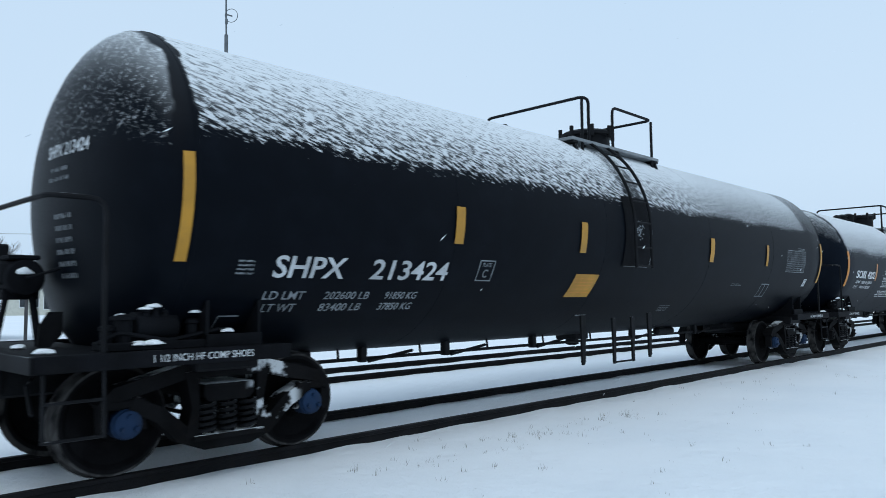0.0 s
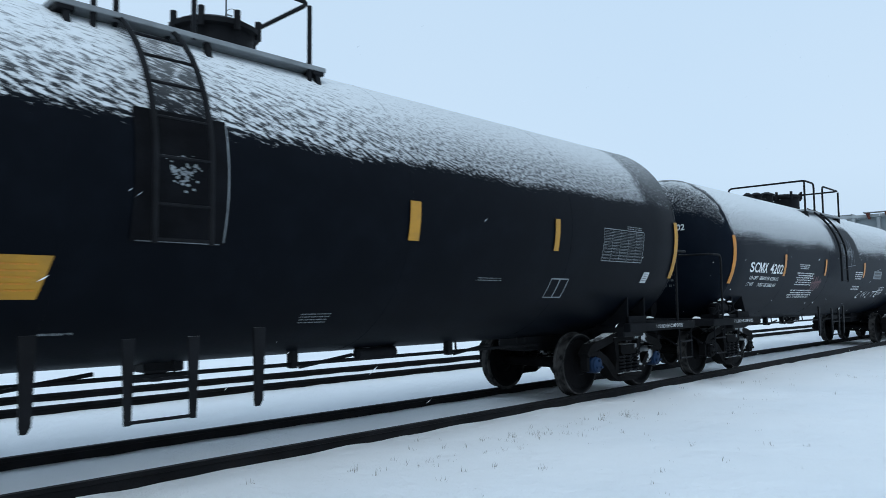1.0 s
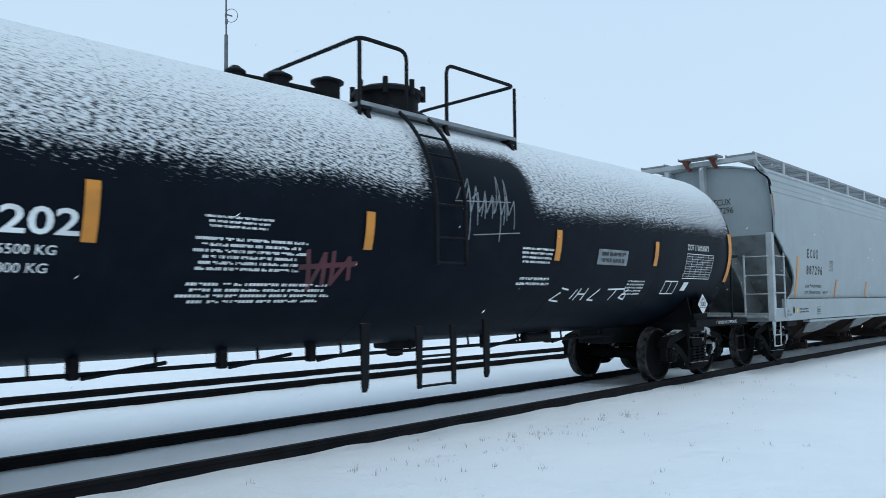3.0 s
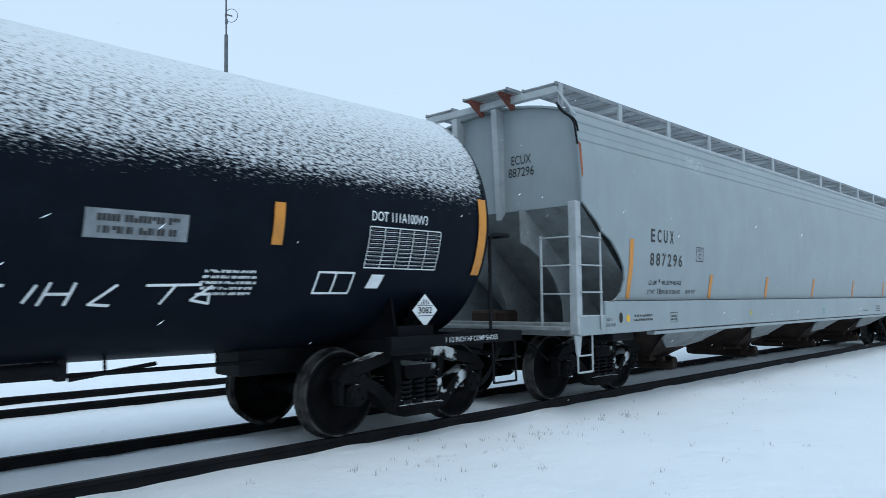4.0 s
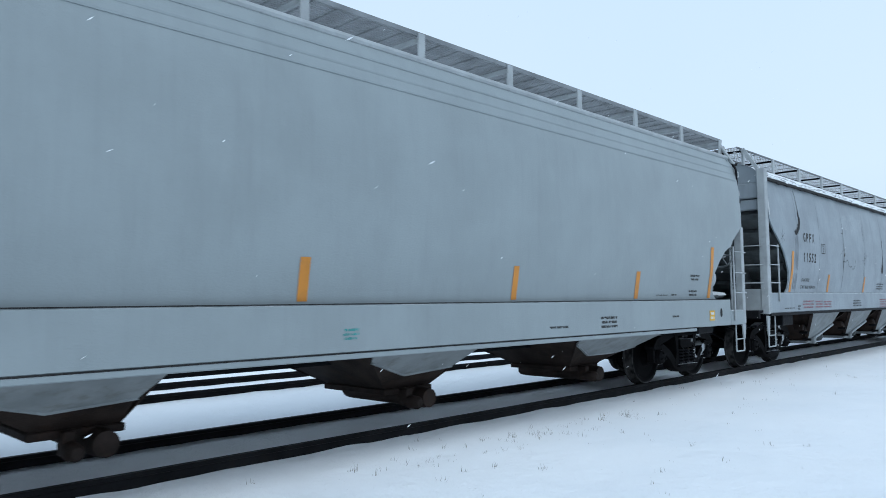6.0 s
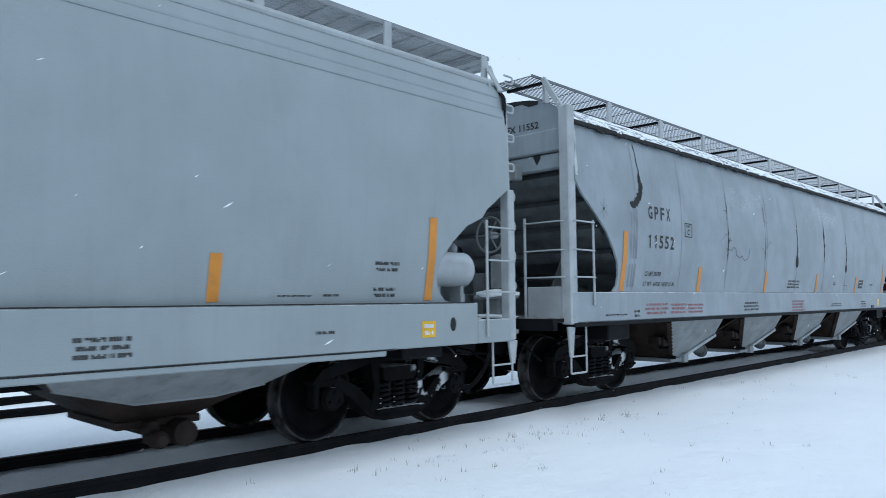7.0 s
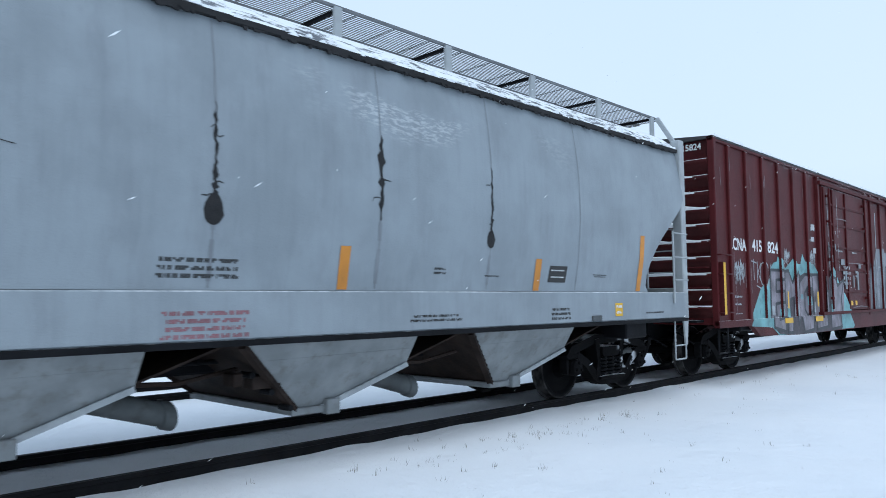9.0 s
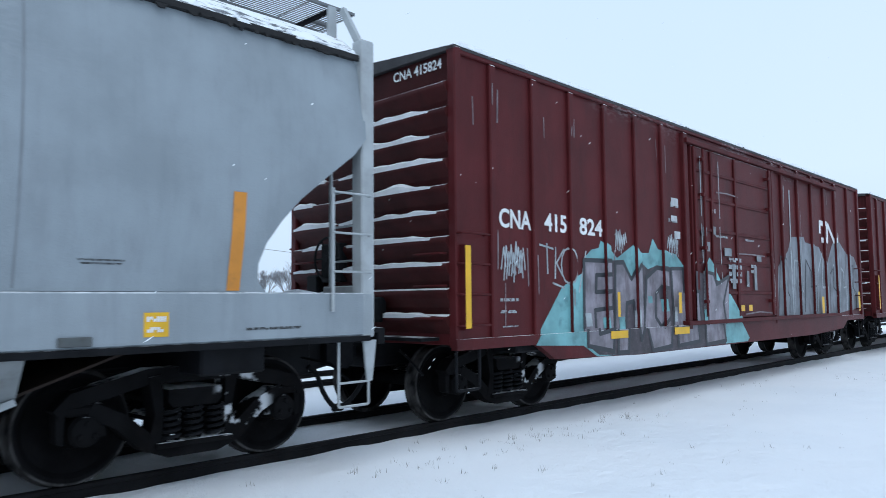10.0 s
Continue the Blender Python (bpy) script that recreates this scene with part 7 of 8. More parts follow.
    tube(bm, [(0.55, 0.55, 1.05), (0.55, 0.55, 1.75)], 0.02)
    for y, z in ((0.95, 1.5), (0.2, 1.35), (-0.3, 1.2)):
        box(bm, 0.5, 0.62, y - 0.12, y + 0.12, z, z + 0.3, 0.02)
    part("hand_brake_housing", bm, iron, car)
    mark("reflective_stripe", sheet(bmesh.new(), rect(0.66, 0.75, 1.14, 2.05)), yellow_box, car, lambda x, z: -1.66, 0.006)
    bm = bmesh.new()
    box(bm, 0.655, 0.755, -1.665, -1.58, 1.12, 2.06, 0.004)
    part("stripe_backing", bm, box_plain, car)
    for i, (x, z0, z1, w) in enumerate(((3.70, 0.90, 1.005, 0.46), (5.58, 0.89, 1.0, 0.51), (8.0, 1.22, 1.33, 0.16), (8.35, 1.22, 1.33, 0.16), (5.75, 1.22, 1.55, 0.10), (12.75, 1.10, 1.48, 0.16), (15.6, 1.12, 1.6, 0.16), (3.9, 1.2, 1.55, 0.07))):
        mark("reflective_stripe", sheet(bmesh.new(), rect(x, x + w, z0, z1)), yellow_box, car, lambda x, z: -RIB - 0.09 if 6.3 < x < 9.9 else -RIB - 0.012, 0.01)
    if not marked:
        return car
    for txt, x, z, w in (("CNA", 1.395, 2.305, 0.62), ("415", 2.29, 2.317, 0.49), ("824", 3.08, 2.32, 0.57)):
        letter_marks(shift(words(txt, 0.235, w, 0.026), x, z), white_paint, car, skin, 0.004, edges)
    for x, z, w, h, n in ((1.40, 1.42, 0.34, 0.06, 1), (1.40, 1.28, 0.3, 0.06, 1), (1.44, 1.12, 0.3, 0.03, 1), (7.1, 2.5, 0.5, 0.06, 1), (8.4, 2.5, 0.4, 0.06, 1), (7.6, 1.7, 0.6, 0.5, 4), (5.7, 2.9, 0.3, 0.14, 1), (5.62, 2.66, 0.34, 0.1, 1),
                          (5.65, 2.3, 0.3, 0.12, 1), (7.0, 2.9, 0.16, 0.12, 1), (8.6, 1.9, 0.25, 0.2, 2)):
        mark("small_writing", bars(bmesh.new(), x, x + w, z, z + h, n, rnd, 2, 0.6), pale_spray, car, lambda px, pz: skin(px, pz) - (0.03 if 6.3 < px < 9.9 else 0), 0.004, edges)
    # monogram as plain white strokes
    scribble(car, skin, [[(13.44, 3.18), (13.02, 3.20), (13.0, 2.98)], [(13.12, 2.80), (13.52, 2.80), (13.54, 3.14)], [(13.60, 3.18), (14.02, 2.82), (14.20, 2.86), (14.24, 3.02)]], 0.12, white_paint, edges, 0.012)
    # spray paint: teal cloud, grey block shapes, black outlines
    cloud = [(2.0, 0.89), (2.31, 1.08), (2.52, 1.4), (2.65, 1.61), (2.89, 1.65), (3.01, 1.76), (3.15, 1.81), (3.17, 2.01), (3.36, 2.13), (3.54, 2.16), (3.6, 2.27), (3.78, 2.2), (3.87, 2.1), (4.02, 2.04), (4.29, 2.14), (4.49, 2.25),
             (4.62, 2.14), (4.72, 2.09), (4.94, 2.15), (5.08, 2.38), (5.24, 2.22), (5.42, 2.11), (5.81, 2.17), (6.08, 1.99), (6.1, 1.2), (6.64, 1.5), (6.64, 1.96), (6.83, 2.15), (7.09, 1.98), (7.1, 1.5), (7.47, 1.42), (7.63, 1.53), (7.86, 1.36), (8.55, 0.72),
             (8.45, 0.66), (6.5, 0.66), (4.5, 0.66), (3.36, 0.68), (3.03, 0.84)]
    grskin = lambda x, z: (-RIB - 0.005 if z < 1.02 else (-RIB - 0.058 if 6.3 < x < 9.86 else skin(x, z)))
    bm = sheet(bmesh.new(), cloud)
    bmesh.ops.triangulate(bm, faces=bm.faces[:])
    cut(bm, zs=(1.02,))
    mark("graffiti", bm, teal_spray, car, grskin, 0.004, edges + [6.3, 9.86], 0, "teal graffiti cloud with a spiky outline")
    fill = [(3.12, 0.84), (3.16, 2.0), (3.9, 2.0), (4.2, 2.02), (4.4, 1.78), (4.66, 2.02), (4.9, 1.9), (5.18, 1.97), (5.6, 1.95), (6.05, 1.96), (6.3, 1.86), (6.5, 1.6), (7.0, 1.6), (7.45, 1.7), (7.35, 1.3), (7.5, 0.66), (6.0, 0.645), (4.2, 0.65), (3.4, 0.70)]
    bm = sheet(bmesh.new(), fill)
    bmesh.ops.triangulate(bm, faces=bm.faces[:])
    cut(bm, zs=(1.02,))
    mark("graffiti", bm, plum_spray, car, grskin, 0.006, edges + [6.3, 9.86], 0, "dull plum graffiti background")
    blocks = [[(3.16, 1.98), (3.86, 1.99), (3.84, 1.8), (3.46, 1.78), (3.44, 1.55), (3.81, 1.56), (3.8, 1.33), (3.41, 1.3), (3.43, 0.98), (3.82, 1.03), (3.77, 0.73), (3.14, 0.83)],
              [(3.96, 1.97), (4.18, 1.98), (4.4, 1.74), (4.65, 1.98), (4.72, 1.96), (4.67, 1.04), (4.55, 0.84), (4.45, 1.42), (4.25, 1.39), (4.18, 0.70), (3.9, 0.70)],
              [(4.85, 1.77), (5.18, 1.93), (5.52, 1.90), (5.54, 1.6), (5.31, 1.64), (5.12, 1.53), (5.1, 1.17), (5.28, 1.02), (5.55, 1.2), (5.48, 0.72), (4.89, 0.68), (4.74, 1.04)],
              [(5.64, 1.93), (6.04, 1.94), (6.06, 1.57), (6.39, 1.57), (6.46, 0.75), (5.72, 0.71)],
              [(6.68, 1.90), (6.95, 1.87), (7.07, 1.69), (7.58, 1.84), (7.32, 1.37), (7.5, 0.72), (6.72, 0.68)]]
    for shape_pts in blocks:
        bm = sheet(bmesh.new(), shape_pts)
        bmesh.ops.triangulate(bm, faces=bm.faces[:])
        cut(bm, zs=(1.02,))
        mark("graffiti", bm, grey_spray, car, grskin, 0.008, edges + [6.3, 9.86], 0, "silver-grey graffiti block letter")
        scribble(car, grskin, [shape_pts + shape_pts[:1]], 0.06, black_spray, edges + [6.3, 9.86], 0.010)
    rg = random.Random(21)
    grey2 = [(10.15, 1.05), (10.3, 2.1), (10.9, 2.45), (11.1, 2.75), (11.9, 2.8), (12.1, 2.5), (12.9, 2.62), (13.4, 2.2), (13.9, 2.75), (14.4, 2.85), (15.0, 2.55), (15.6, 2.5), (15.95, 2.2), (15.9, 1.2), (13.0, 1.0)]
    bm = sheet(bmesh.new(), grey2)
    bmesh.ops.triangulate(bm, faces=bm.faces[:])
    mark("graffiti", bm, silver_spray, car, skin, 0.004, edges, 0, "grey graffiti panel")
    for i in range(7):
        x = 10.3 + i * 0.8
        pts = [(x + rg.uniform(-.1, .1), 1.15), (x + rg.uniform(0, .2), 2.2 + rg.uniform(-.2, .3)), (x + 0.4, 2.3 + rg.uniform(-.3, .2)), (x + 0.35, 1.7), (x + 0.6, 1.6 + rg.uniform(-.2, .2)), (x + 0.55, 1.15)]
        scribble(car, skin, [pts], 0.04, pale_spray if i % 2 else black_spray, edges, 0.008)
    for x, w in ((10.02, 0.07), (10.75, 0.05), (11.1, 0.06), (11.62, 0.035), (12.5, 0.03)):
        scribble(car, skin, [[(x, 1.1), (x + rg.uniform(-.05, .05), 2.4), (x, 3.2 + rg.uniform(0, 0.7))]], w, pale_spray, edges, 0.008)
    for x, z, w, h, n in ((1.42, 1.66, 0.42, 0.5, 9), (3.98, 2.10, 0.30, 0.36, 6), (5.55, 2.10, 0.34, 0.40, 6)):
        lines = []
        for i in range(n):
            px = x + w * i / n
            lines.append([(px, z + rg.uniform(0, h * .4)), (px + w * 0.12, z + h - rg.uniform(0, h * .3)), (px + w * 0.2, z + rg.uniform(0, h * .5))])
        scribble(car, skin, lines, 0.022, pale_spray, edges, 0.006)
    ring = [(2.80 + 0.16 * math.cos(a), 1.89 + 0.23 * math.sin(a)) for a in [2 * math.pi * k / 12 for k in range(13)]]
    scribble(car, skin, [[(2.18, 2.14), (2.46, 2.10)], [(2.33, 2.16), (2.34, 1.78)], [(2.52, 2.12), (2.50, 1.72)], [(2.70, 2.10), (2.53, 1.92), (2.66, 1.76)], ring, [(3.22, 2.10), (3.04, 1.55)], [(2.45, 1.66), (2.7, 1.6)]],
             0.026, pale_spray, edges, 0.006)
    # scuffs and frost streaks below the eave, on the posts and on the door
    for i in range(46):
        x = rg.choice(RIBS) + rg.uniform(-0.04, 0.25) if i % 3 else rg.uniform(0.9, 15.7)
        if 6.0 < x < 10.1:
            continue
        z1 = rg.uniform(3.7, 4.2) if i % 2 else rg.uniform(1.3, 3.6)
        ln = rg.uniform(0.08, 0.5)
        scribble(car, skin, [[(x, z1), (x + rg.uniform(-.015, .015), z1 - ln)]], rg.uniform(0.008, 0.025), faint_frost, edges, 0.005)
    plate = lambda x, z: -RIB - 0.06
    for x, z, w, h in ((5.72, 2.95, 0.24, 0.13), (5.70, 2.70, 0.2, 0.09), (5.80, 2.42, 0.2, 0.12)):
        mark("sticker", sheet(bmesh.new(), rect(x, x + w, z, z + h)), old_white, car, skin, 0.006, edges, label="small white stencil patch")
    for x, z, w, h in ((6.62, 2.5, 0.14, 0.16), (7.02, 2.55, 0.10, 0.14), (6.66, 2.25, 0.2, 0.16), (7.45, 2.2, 0.30, 0.14), (8.9, 2.15, 0.22, 0.1), (7.75, 1.62, 0.14, 0.44), (8.4, 1.66, 0.10, 0.3), (8.75, 1.60, 0.12, 0.46)):
        mark("sticker", sheet(bmesh.new(), rect(x, x + w, z, z + h)), dim_white, car, plate, 0.006, (), label="worn white stencil patch")
    for x, w in ((9.74, 0.075), (6.58, 0.03), (7.3, 0.02)):
        scribble(car, plate, [[(x, 1.15), (x + 0.02, 1.9)], [(x + 0.01, 2.05), (x - 0.01, 2.7)], [(x, 2.85), (x, 3.85)]], w, pale_spray, (), 0.004)
    for z, x0, x1 in ((3.30, 7.2, 8.1), (2.26, 8.0, 9.3), (1.16, 8.3, 9.6)):
        scribble(car, plate, [[(x0, z), ((x0 + x1) / 2, z + rg.uniform(0.0, 0.06)), (x1, z)]], 0.025, faint_frost, (), 0.004)
    for i in range(9):      # little drips and teal touches in the letters
        x, z = 3.2 + i * 0.42, rg.uniform(0.85, 1.7)
        mark("graffiti", sheet(bmesh.new(), rect(x, x + rg.uniform(.08, .16), z, z + rg.uniform(.1, .3), rg.uniform(-.04, .04))), teal_spray if i % 3 else pale_spray, car, grskin, 0.012, edges + [6.3, 9.86], 0)
    bm = words("CNA 415824", 0.12, 0.82, 0.02)
    for v in bm.verts:
        v.co = Vector((0.648, -0.52 - v.co.x, v.co.z + 4.10))
    part("lettering", bm, white_paint, car)
    return car


faint_frost = surface("frost_scuff", (0.20, 0.17, 0.18), 0.7, var=0.3, dirt=(0.09, 0.04, 0.045), dirt_amount=0.6, bump=0.05)
plum_spray = surface("plum_spray_paint", (0.035, 0.026, 0.033), 0.5, var=0.4, scale=4.0, dirt=(0.10, 0.075, 0.09), dirt_amount=0.8, bump=0.05)
box_end = surface("oxide_red_end_paint", (0.055, 0.011, 0.011), 0.55, var=0.2, dirt=(0.02, 0.008, 0.008), spec=0.15, bump=0.1, snow=(0.45, 0.7, 0.55, 1.6, None))
car_e = boxcar(ORG["e"], "oxide-red boxcar with teal and silver graffiti, frost on its roof")
car_f = boxcar(ORG["f"], "plain oxide-red boxcar coupled behind the painted one", False)
CARS = [(car_a, "a"), (car_b, "b"), (car_c, "c"), (car_d, "d"), (car_e, "e"), (car_f, "f")]


# ---- the far side: mast, shed, houses, trees, fence ----
wood_dark = surface("weathered_dark_wood", (0.05, 0.048, 0.05), 0.8, var=0.3, bump=0.2)
steel_grey = surface("galvanised_mast", (0.10, 0.11, 0.12), 0.5, 0.3, var=0.2)
siding = surface("pale_cream_siding", (0.50, 0.50, 0.44), 0.7, var=0.08, bump=0.1)
siding_white = surface("white_siding", (0.66, 0.68, 0.69), 0.7, var=0.08, bump=0.1)
roof_snow = surface("snowed_roof", SNOW, 0.85, var=0.05, bump=0.3)
shed_grey = surface("blue_grey_shed_wall", (0.17, 0.19, 0.21), 0.7, var=0.12, bump=0.1)
silo_grey = surface("concrete_tower", (0.14, 0.15, 0.165), 0.8, var=0.15, bump=0.1)
dark_glass = surface("dark_window_glass", (0.03, 0.035, 0.04), 0.15, var=0.2, bump=0.0)
car_paint = surface("dark_blue_car_paint", (0.02, 0.03, 0.045), 0.3, var=0.1, bump=0.0)
# bark lightened: the haze of distance is put into its base colour
bark = surface("hazed_grey_bark", (0.17, 0.17, 0.18), 0.9, var=0.3, bump=0.3)
GZ = -0.165


def at(name, x, y, label, category, group="", turn=0.0):
    ob = thing(name, x, label, category, group, y=y, z=GZ)
    ob.rotation_euler = (0, 0, radians(turn))
    return ob


mast = at("antenna_mast", 19.55, 35.1, "slim grey antenna mast with a ring on top", "mast")
bm = bmesh.new()
tube(bm, [(0, 0, 0), (0, 0, 9), (-0.05, 0, 16.0)], 0.10, 10)
part("pole", bm, steel_grey, mast)
bm = bmesh.new()
tube(bm, [(-0.05, 0, 15.9), (-0.12, 0, 20.5)], 0.045, 8)
part("top_pole", bm, steel_grey, mast)
bm = bmesh.new()
tube(bm, [(0.24 + 0.34 * math.cos(t) * 0.71, -0.34 * math.cos(t) * 0.71, 17.15 + 0.37 * math.sin(t)) for t in [2 * math.pi * i / 24 for i in range(25)]], 0.018, 6, False)
part("ring_antenna", bm, steel_grey, mast)
bm = bmesh.new()
box(bm, -0.06, 0.30, -0.04, 0.04, 17.1, 17.16, 0.01)
part("bracket", bm, steel_grey, mast)
bm = bmesh.new()
box(bm, -0.12, 0.02, -0.05, 0.05, 16.6, 16.9, 0.02)
part("clamp_box", bm, steel_grey, mast)

shed = at("trackside_shed", 6.75, 38.7, "grey trackside shed with an overhanging roof", "shed", turn=0)
bm = bmesh.new()
box(bm, -3.0, 2.55, -1.5, 2.5, 0, 2.05, 0.03)
part("wall", bm, shed_grey, shed)
bm = bmesh.new()
box(bm, -3.4, 3.95, -2.6, 3.0, 2.25, 2.95, 0.04)
box(bm, -3.3, 3.85, -2.5, 2.9, 2.05, 2.25, 0.02)
part("roof", bm, silo_grey, shed, "deep grey roof fascia")
for x, y in ((3.75, -2.4), (3.75, 2.8)):
    bm = bmesh.new()
    box(bm, x - 0.06, x + 0.06, y - 0.06, y + 0.06, 0, 2.2, 0.01)
    part("post", bm, wood_dark, shed)


def house(name, x, y, w, dep, wall_h, peak, turn, wall_mat, label, windows):
    h = at(name, x, y, label, "house", "houses beyond the tracks", turn)
    bm = bmesh.new()
    slab(bm, [(-w / 2, 0), (w / 2, 0), (w / 2, wall_h), (0, peak), (-w / 2, wall_h)], -dep / 2, dep / 2)
    part("wall", bm, wall_mat, h)
    bm = bmesh.new()
    slab(bm, [(-w / 2 - 0.4, wall_h - 0.2), (0, peak + 0.05), (w / 2 + 0.4, wall_h - 0.2), (w / 2 + 0.4, wall_h + 0.15), (0, peak + 0.4), (-w / 2 - 0.4, wall_h + 0.15)], -dep / 2 - 0.4, dep / 2 + 0.4)
    part("roof", bm, roof_snow, h, "snow-covered gable roof")
    for wx, wz, ww, wh in windows:
        bm = bmesh.new()
        box(bm, wx - ww / 2 - 0.08, wx + ww / 2 + 0.08, -dep / 2 - 0.05, -dep / 2, wz - 0.08, wz + wh + 0.08, 0.01)
        win = part("window", bm, siding_white, h)
        bm = bmesh.new()
        box(bm, wx - ww / 2, wx + ww / 2, -dep / 2 - 0.07, -dep / 2 - 0.052, wz, wz + wh, 0)
        part("pane", bm, dark_glass, win)
    return h


house("cream_house", 36.2, 122.0, 7.4, 9.0, 3.3, 5.9, -17, siding, "cream house with a snowy gable roof", ((-1.2, 1.2, 0.9, 1.3), (0.3, 1.2, 0.9, 1.3), (0.0, 3.7, 1.0, 0.9), (1.9, 0.9, 0.9, 1.9)))
house("white_house", 84.0, 165.0, 9.0, 11.0, 2.9, 5.6, 63, siding_white, "white bungalow with a snowy roof", ((-2, 1.0, 1.1, 1.2), (1, 1.0, 1.1, 1.2)))
house("white_house", 101.0, 176.0, 9.0, 12.0, 2.9, 5.4, 60, siding_white, "white bungalow with a snowy roof", ((-2, 1.0, 1.1, 1.2), (2, 1.0, 1.6, 1.2)))
house("white_barn", 58.5, 158.0, 11.0, 9.0, 6.5, 8.5, 15, siding_white, "white barn with a dark roof edge", ((0, 2.0, 2.0, 2.4),))
house("low_house", 112.0, 96.0, 14.0, 9.0, 2.9, 5.2, 40, siding_white, "low white house with a snowy roof", ((-4, 1.0, 1.3, 1.2), (-1, 1.0, 1.3, 1.2), (3, 1.0, 1.3, 1.2)))
tower = at("grain_tower", 64.0, 165.0, "square grey concrete tower with a cap", "tower", turn=20)
bm = bmesh.new()
box(bm, -1.7, 1.7, -1.7, 1.7, 0, 9.2, 0.1)
part("shaft", bm, silo_grey, tower)
bm = bmesh.new()
box(bm, -1.3, 1.3, -1.3, 1.3, 9.2, 9.8, 0.1)
part("cap", bm, roof_snow, tower)

parked = at("parked_car", 36.0, 99.0, "dark blue parked car with snow on its roof", "car", turn=10)
bm = bmesh.new()
slab(bm, [(-2.2, 0.3), (2.2, 0.3), (2.25, 0.75), (1.5, 0.95), (0.8, 1.38), (-1.0, 1.40), (-1.7, 0.95), (-2.2, 0.9)], -0.85, 0.85)
part("body", bm, car_paint, parked)
bm = bmesh.new()
box(bm, -1.0, 0.8, -0.75, 0.75, 1.38, 1.50, 0.05)
part("snow_cap", bm, snow_clump, parked, "layer of snow on the roof")
for x in (-1.35, 1.35):
    for y in (-0.86, 0.86):
        bm = bmesh.new()
        lathe(bm, [(y - 0.1, 0.32), (y + 0.1, 0.32)], "y", 18, (x, 0, 0.32))
        part("wheel", bm, wheel_iron, parked)

# utility poles with wires
pole_places = ((20.6, 60.6, 6.2, 0), (-20, 95, 10.5, 1), (50.6, 107.0, 13.0, 1), (101.0, 92.0, 9.5, 1))
for x, y, h, arm in pole_places:
    p = at("utility_pole", x, y, "weathered wooden utility pole" if arm else "short bare wooden pole", "utility pole")
    bm = bmesh.new()
    tube(bm, [(0, 0, 0), (0, 0, h)], 0.14, 8)
    part("pole", bm, wood_dark, p)
    if arm:
        bm = bmesh.new()
        box(bm, -1.1, 1.1, -0.06, 0.06, h - 0.8, h - 0.66, 0.01)
        part("crossarm", bm, wood_dark, p)
for (x0, y0, z0), (x1, y1, z1), r in (((-20, 95, 9.7), (50.6, 107, 12.2), 0.03), ((50.6, 107, 12.2), (101, 92, 8.8), 0.03)):
    bm = bmesh.new()
    tube(bm, [(x0 + (x1 - x0) * k / 12, y0 + (y1 - y0) * k / 12, z0 + (z1 - z0) * k / 12 - 1.2 * 4 * (k / 12) * (1 - k / 12)) for k in range(13)], r, 5)
    tagged(part("overhead_wire", bm, wood_dark), "thin black overhead wire across the grey sky", "wire", "overhead wires")

# chain-link fence: posts, rails and a sparse mesh of wires
fence = at("chain_link_fence", 0, 0, "low chain-link fence standing in the snow", "fence")
fx0, fy0, fx1, fy1 = 24.0, 64.0, 50.0, 62.0
n = 14
for i in range(n + 1):
    k = i / n
    bm = bmesh.new()
    x, y = fx0 + (fx1 - fx0) * k, fy0 + (fy1 - fy0) * k
    tube(bm, [(x, y, 0), (x, y, 1.15)], 0.035, 6)
    part("post", bm, steel_grey, fence)
bm = bmesh.new()
for z in (1.12, 0.1):
    tube(bm, [(fx0, fy0, z), (fx1, fy1, z)], 0.022, 6)
for i in range(120):
    for sgn in (1, -1):
        k0, k1 = i / 120, (i + sgn * 6) / 120
        if 0 <= k1 <= 1:
            tube(bm, [(fx0 + (fx1 - fx0) * k0, fy0 + (fy1 - fy0) * k0, 0.1), (fx0 + (fx1 - fx0) * k1, fy0 + (fy1 - fy0) * k1, 1.1)], 0.004, 3, False)
tagged(part("mesh", bm, steel_grey, fence), kind="stuff")
# a low row of tyres or ties half snowed in
bm = bmesh.new()
for i in range(9):
    box(bm, i * 0.26, i * 0.26 + 0.22, -0.4, 0.4, 0, 0.28, 0.04)
tie = at("stacked_ties", 15.3, 43.5, "short row of dark timber ties in the snow", "timber stack")
tagged(part("ties", bm, wood_dark, tie), kind="stuff")


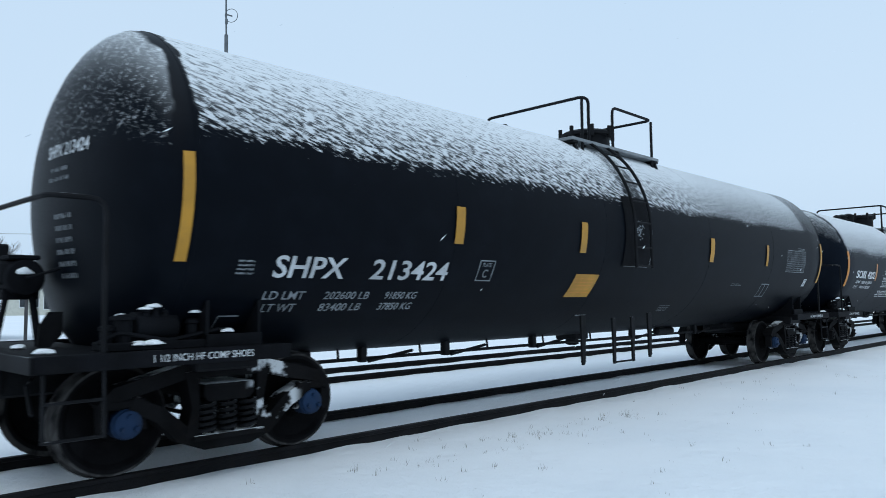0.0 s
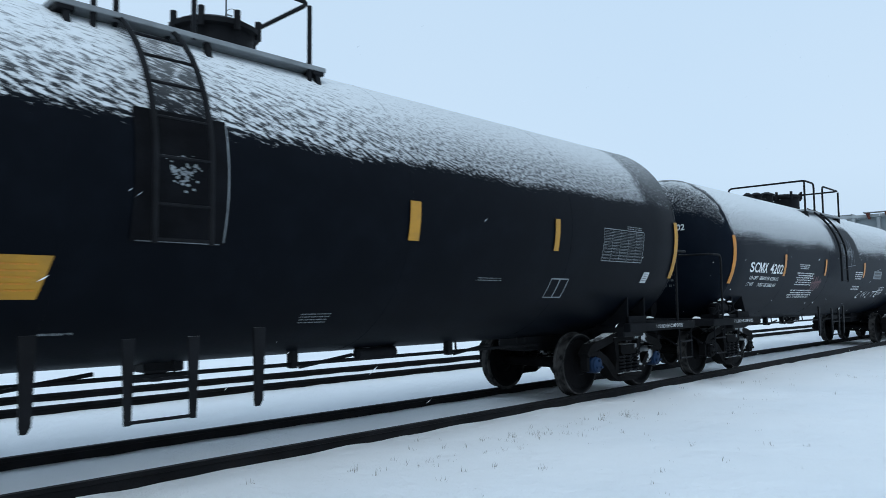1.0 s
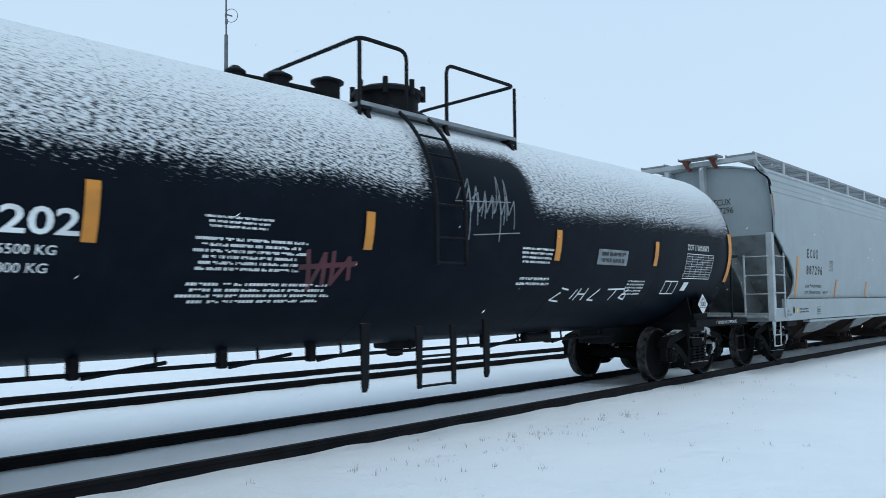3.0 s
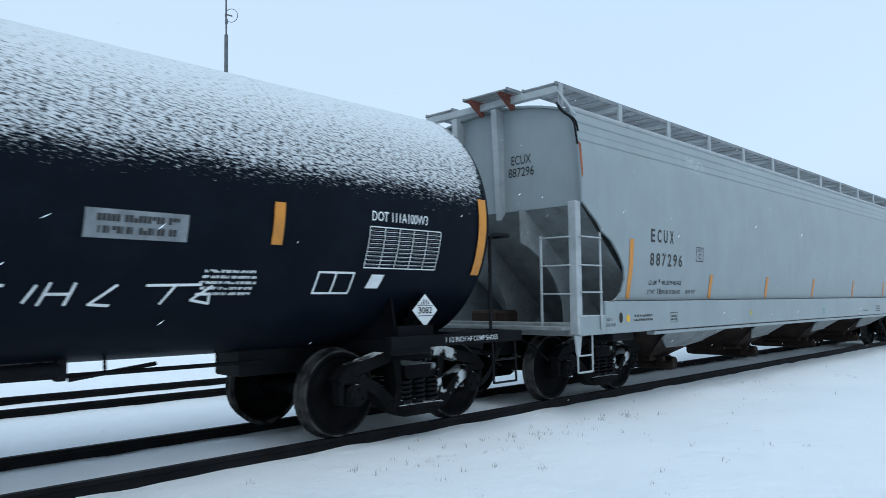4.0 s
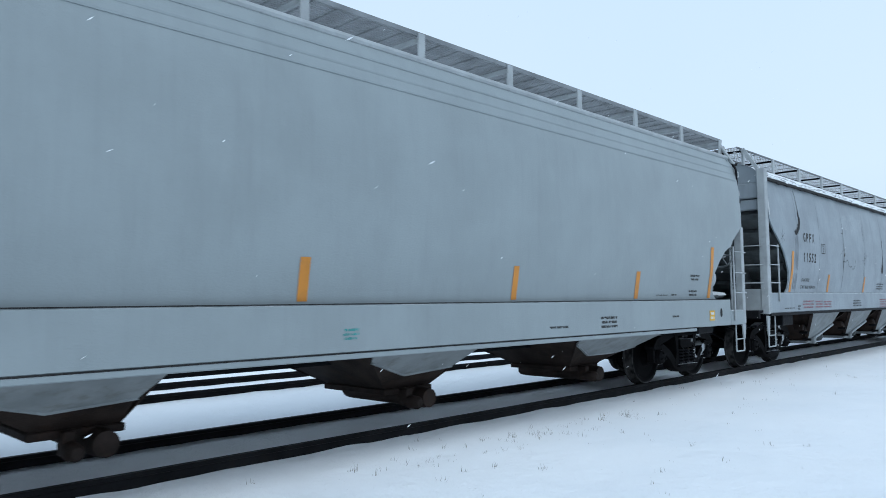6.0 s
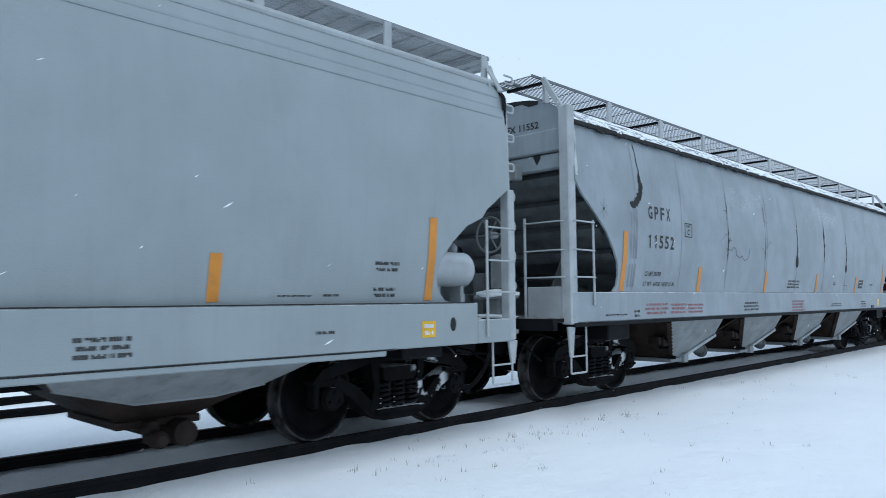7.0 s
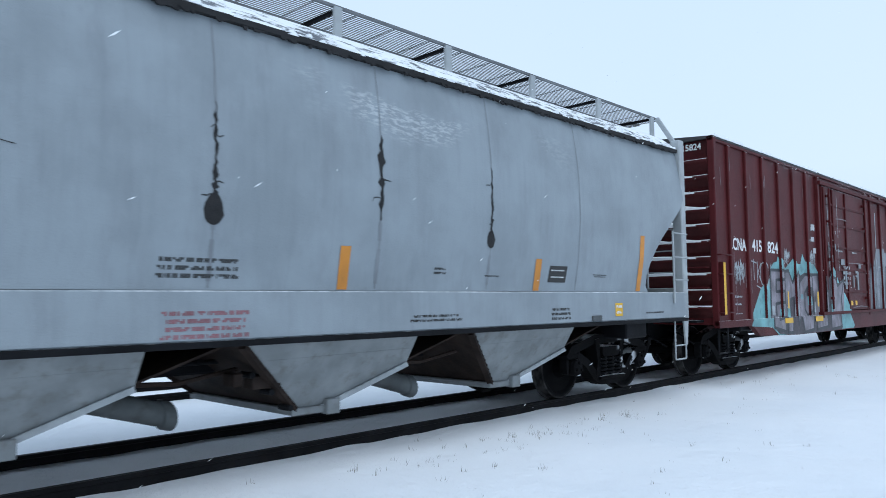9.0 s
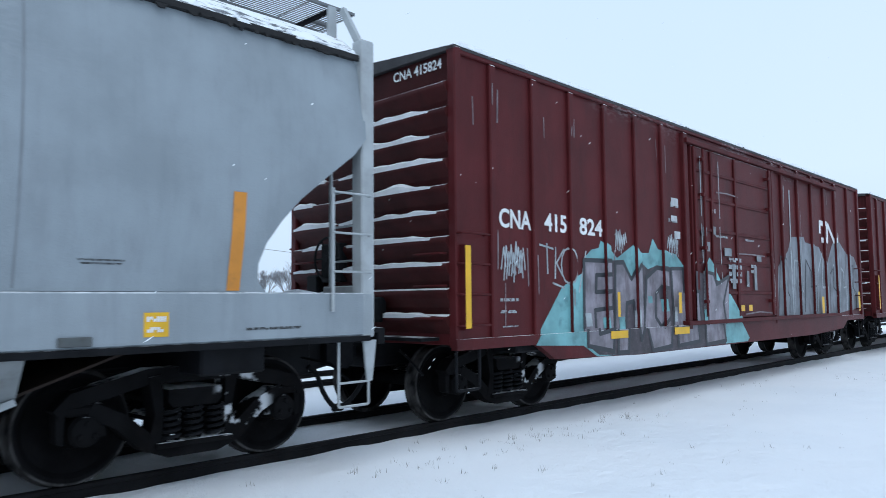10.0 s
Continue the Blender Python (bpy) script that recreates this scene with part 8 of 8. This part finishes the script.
# bare winter trees
TREES = ((38.0, 150.0, 19.0, 1), (30.0, 140.0, 17.0, 2), (45.0, 158.0, 16.0, 11), (82.0, 182.0, 33.0, 3), (89.0, 186.0, 36.0, 4), (97.0, 190.0, 34.0, 5), (106.0, 196.0, 34.0, 6),
         (118.0, 205.0, 22.0, 9), (112.0, 178.0, 17.0, 7), (74.0, 188.0, 20.0, 8), (126.0, 188.0, 19.0, 10))
def bare_tree(x, y, h, seed, spread=0.5):
    rt = random.Random(seed)
    tree = at("bare_tree", x, y, "leafless winter tree with a fine grey crown", "tree", "bare trees beyond the tracks")
    trunk, crown = bmesh.new(), bmesh.new()

    def grow(bm, p, d, length, r, depth):
        q = p + d * length
        mid = p.lerp(q, 0.5) + Vector((rt.uniform(-1, 1), rt.uniform(-1, 1), rt.uniform(-.4, .4))) * length * 0.06
        tube(bm, [p, mid, q], r, 5 if depth < 2 else 3, False)
        if depth >= 7:
            return
        for i in range(3 if depth < 5 else 2):
            axis = Vector((rt.uniform(-1, 1), rt.uniform(-1, 1), rt.uniform(-0.2, 0.6)))
            nd = (d + axis * spread * (1.0 + 0.08 * depth)).normalized()
            nd.z = max(nd.z, -0.05)
            grow(crown, q if i else mid.lerp(q, 0.5), nd.normalized(), length * rt.uniform(0.66, 0.90), max(r * 0.6, 0.022), depth + 1)

    grow(trunk, Vector((0, 0, -0.1)), Vector((0, 0, 1)), h * 0.17, h * 0.016, 0)
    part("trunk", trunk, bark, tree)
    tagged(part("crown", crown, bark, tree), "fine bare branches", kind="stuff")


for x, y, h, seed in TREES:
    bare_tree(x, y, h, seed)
# the far tree line, a low uneven belt of twigs
belt_rng = random.Random(5)
bm = bmesh.new()
for i in range(900):
    x = -60 + 420 * belt_rng.random()
    y = 300 + belt_rng.uniform(-15, 15) - 0.15 * x
    h = belt_rng.uniform(4, 11) * (0.75 + 0.35 * math.sin(x * 0.07) + 0.2 * math.sin(x * 0.31))
    p = Vector((x, y, GZ))
    lean = Vector((belt_rng.uniform(-.15, .15), belt_rng.uniform(-.15, .15), 1))
    tube(bm, [p, p + lean * h], 0.10, 3, False)
    for j in range(6):
        s = p + lean * h * belt_rng.uniform(0.3, 0.95)
        tube(bm, [s, s + Vector((belt_rng.uniform(-2, 2), belt_rng.uniform(-1, 1), belt_rng.uniform(0.4, 2.2)))], 0.05, 3, False)
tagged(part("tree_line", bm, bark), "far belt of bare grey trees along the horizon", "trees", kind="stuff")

# ---- dry grass poking through the snow beside the track ----
straw = surface("dry_straw_grass", (0.17, 0.15, 0.12), 0.8, var=0.4, bump=0.1)
gr = random.Random(11)
bm = bmesh.new()
spots = [(gr.uniform(1.5, 24), gr.uniform(2.4, 6.0), gr.choice((0, 0, 1))) for _ in range(150)]
spots += [(4.35, 5.40, 2), (6.6, 5.35, 2), (6.9, 5.25, 2), (8.4, 5.3, 2), (8.9, 5.2, 2), (6.2, 4.9, 1), (5.4, 4.6, 1), (5.1, 5.2, 1), (7.6, 5.3, 1)]
spots += [(6.0 + gr.uniform(-1.6, 3.4), 5.3 + gr.uniform(-0.35, 0.25), gr.choice((0, 1, 1))) for _ in range(60)]
for x, y, size in spots:
    z = lie(x, y) - 0.01
    for j in range((3, 6, 13)[size]):
        hgt = gr.uniform(0.02, (0.035, 0.07, 0.11)[size])
        a = gr.uniform(0, 2 * math.pi)
        lean = gr.uniform(0.1, 0.9) * hgt
        p = Vector((x + gr.uniform(-.05, .05), y + gr.uniform(-.05, .05), z))
        q = p + Vector((math.cos(a) * lean, math.sin(a) * lean, hgt))
        side = Vector((-math.sin(a), math.cos(a), 0)) * 0.0025
        bm.faces.new([bm.verts.new(v) for v in (p - side, p + side, q)])
me = bpy.data.meshes.new("dry_grass")
bm.to_mesh(me)
bm.free()
me.materials.append(straw)
tagged(part("dry_grass", me, None), "sparse dry grass tips poking through the snow", "grass", kind="stuff")

# ---- falling snow between the camera and the train ----
fl = random.Random(31)
bm = bmesh.new()
for i in range(1500):
    p = Vector((fl.uniform(-4, 48), fl.uniform(2.2, 7.0), fl.uniform(0.0, 15.0)))
    d = Vector((-0.80, 0.1, -0.5 + fl.uniform(-0.15, 0.15))) * fl.uniform(0.01, 0.035)
    r = fl.uniform(0.0025, 0.006)
    tip = [bm.verts.new(p - d), bm.verts.new(p + d)]
    ring = [bm.verts.new(p + Vector((0, r * math.cos(a), r * math.sin(a)))) for a in (0.3, 2.4, 4.5)]
    for k in range(3):
        bm.faces.new((tip[0], ring[k], ring[(k + 1) % 3]))
        bm.faces.new((tip[1], ring[(k + 1) % 3], ring[k]))
snowfall = tagged(part("falling_snow", bm, snow_clump), "thin flurry of small falling snowflakes", "snow", kind="stuff")


# ---- what moves ----
def motions():
    for car, key in CARS:
        walk(car, [(t / 4, pose(ORG[key] - travelled(t / 4), TRACK_Y, 0)) for t in range(0, 41)])
    walk(snowfall, [(t / 2, pose(-0.55 * t / 2, 0, -0.75 * t / 2)) for t in range(0, 21)])
    for ws in turning:
        x, y, z = ws.location
        walk(ws, [(i / 15, pose(x, y, z, 0, math.degrees(-(travelled(i / 15) - travelled(0)) / WHEEL_R), 0)) for i in range(0, 151)])


motions()
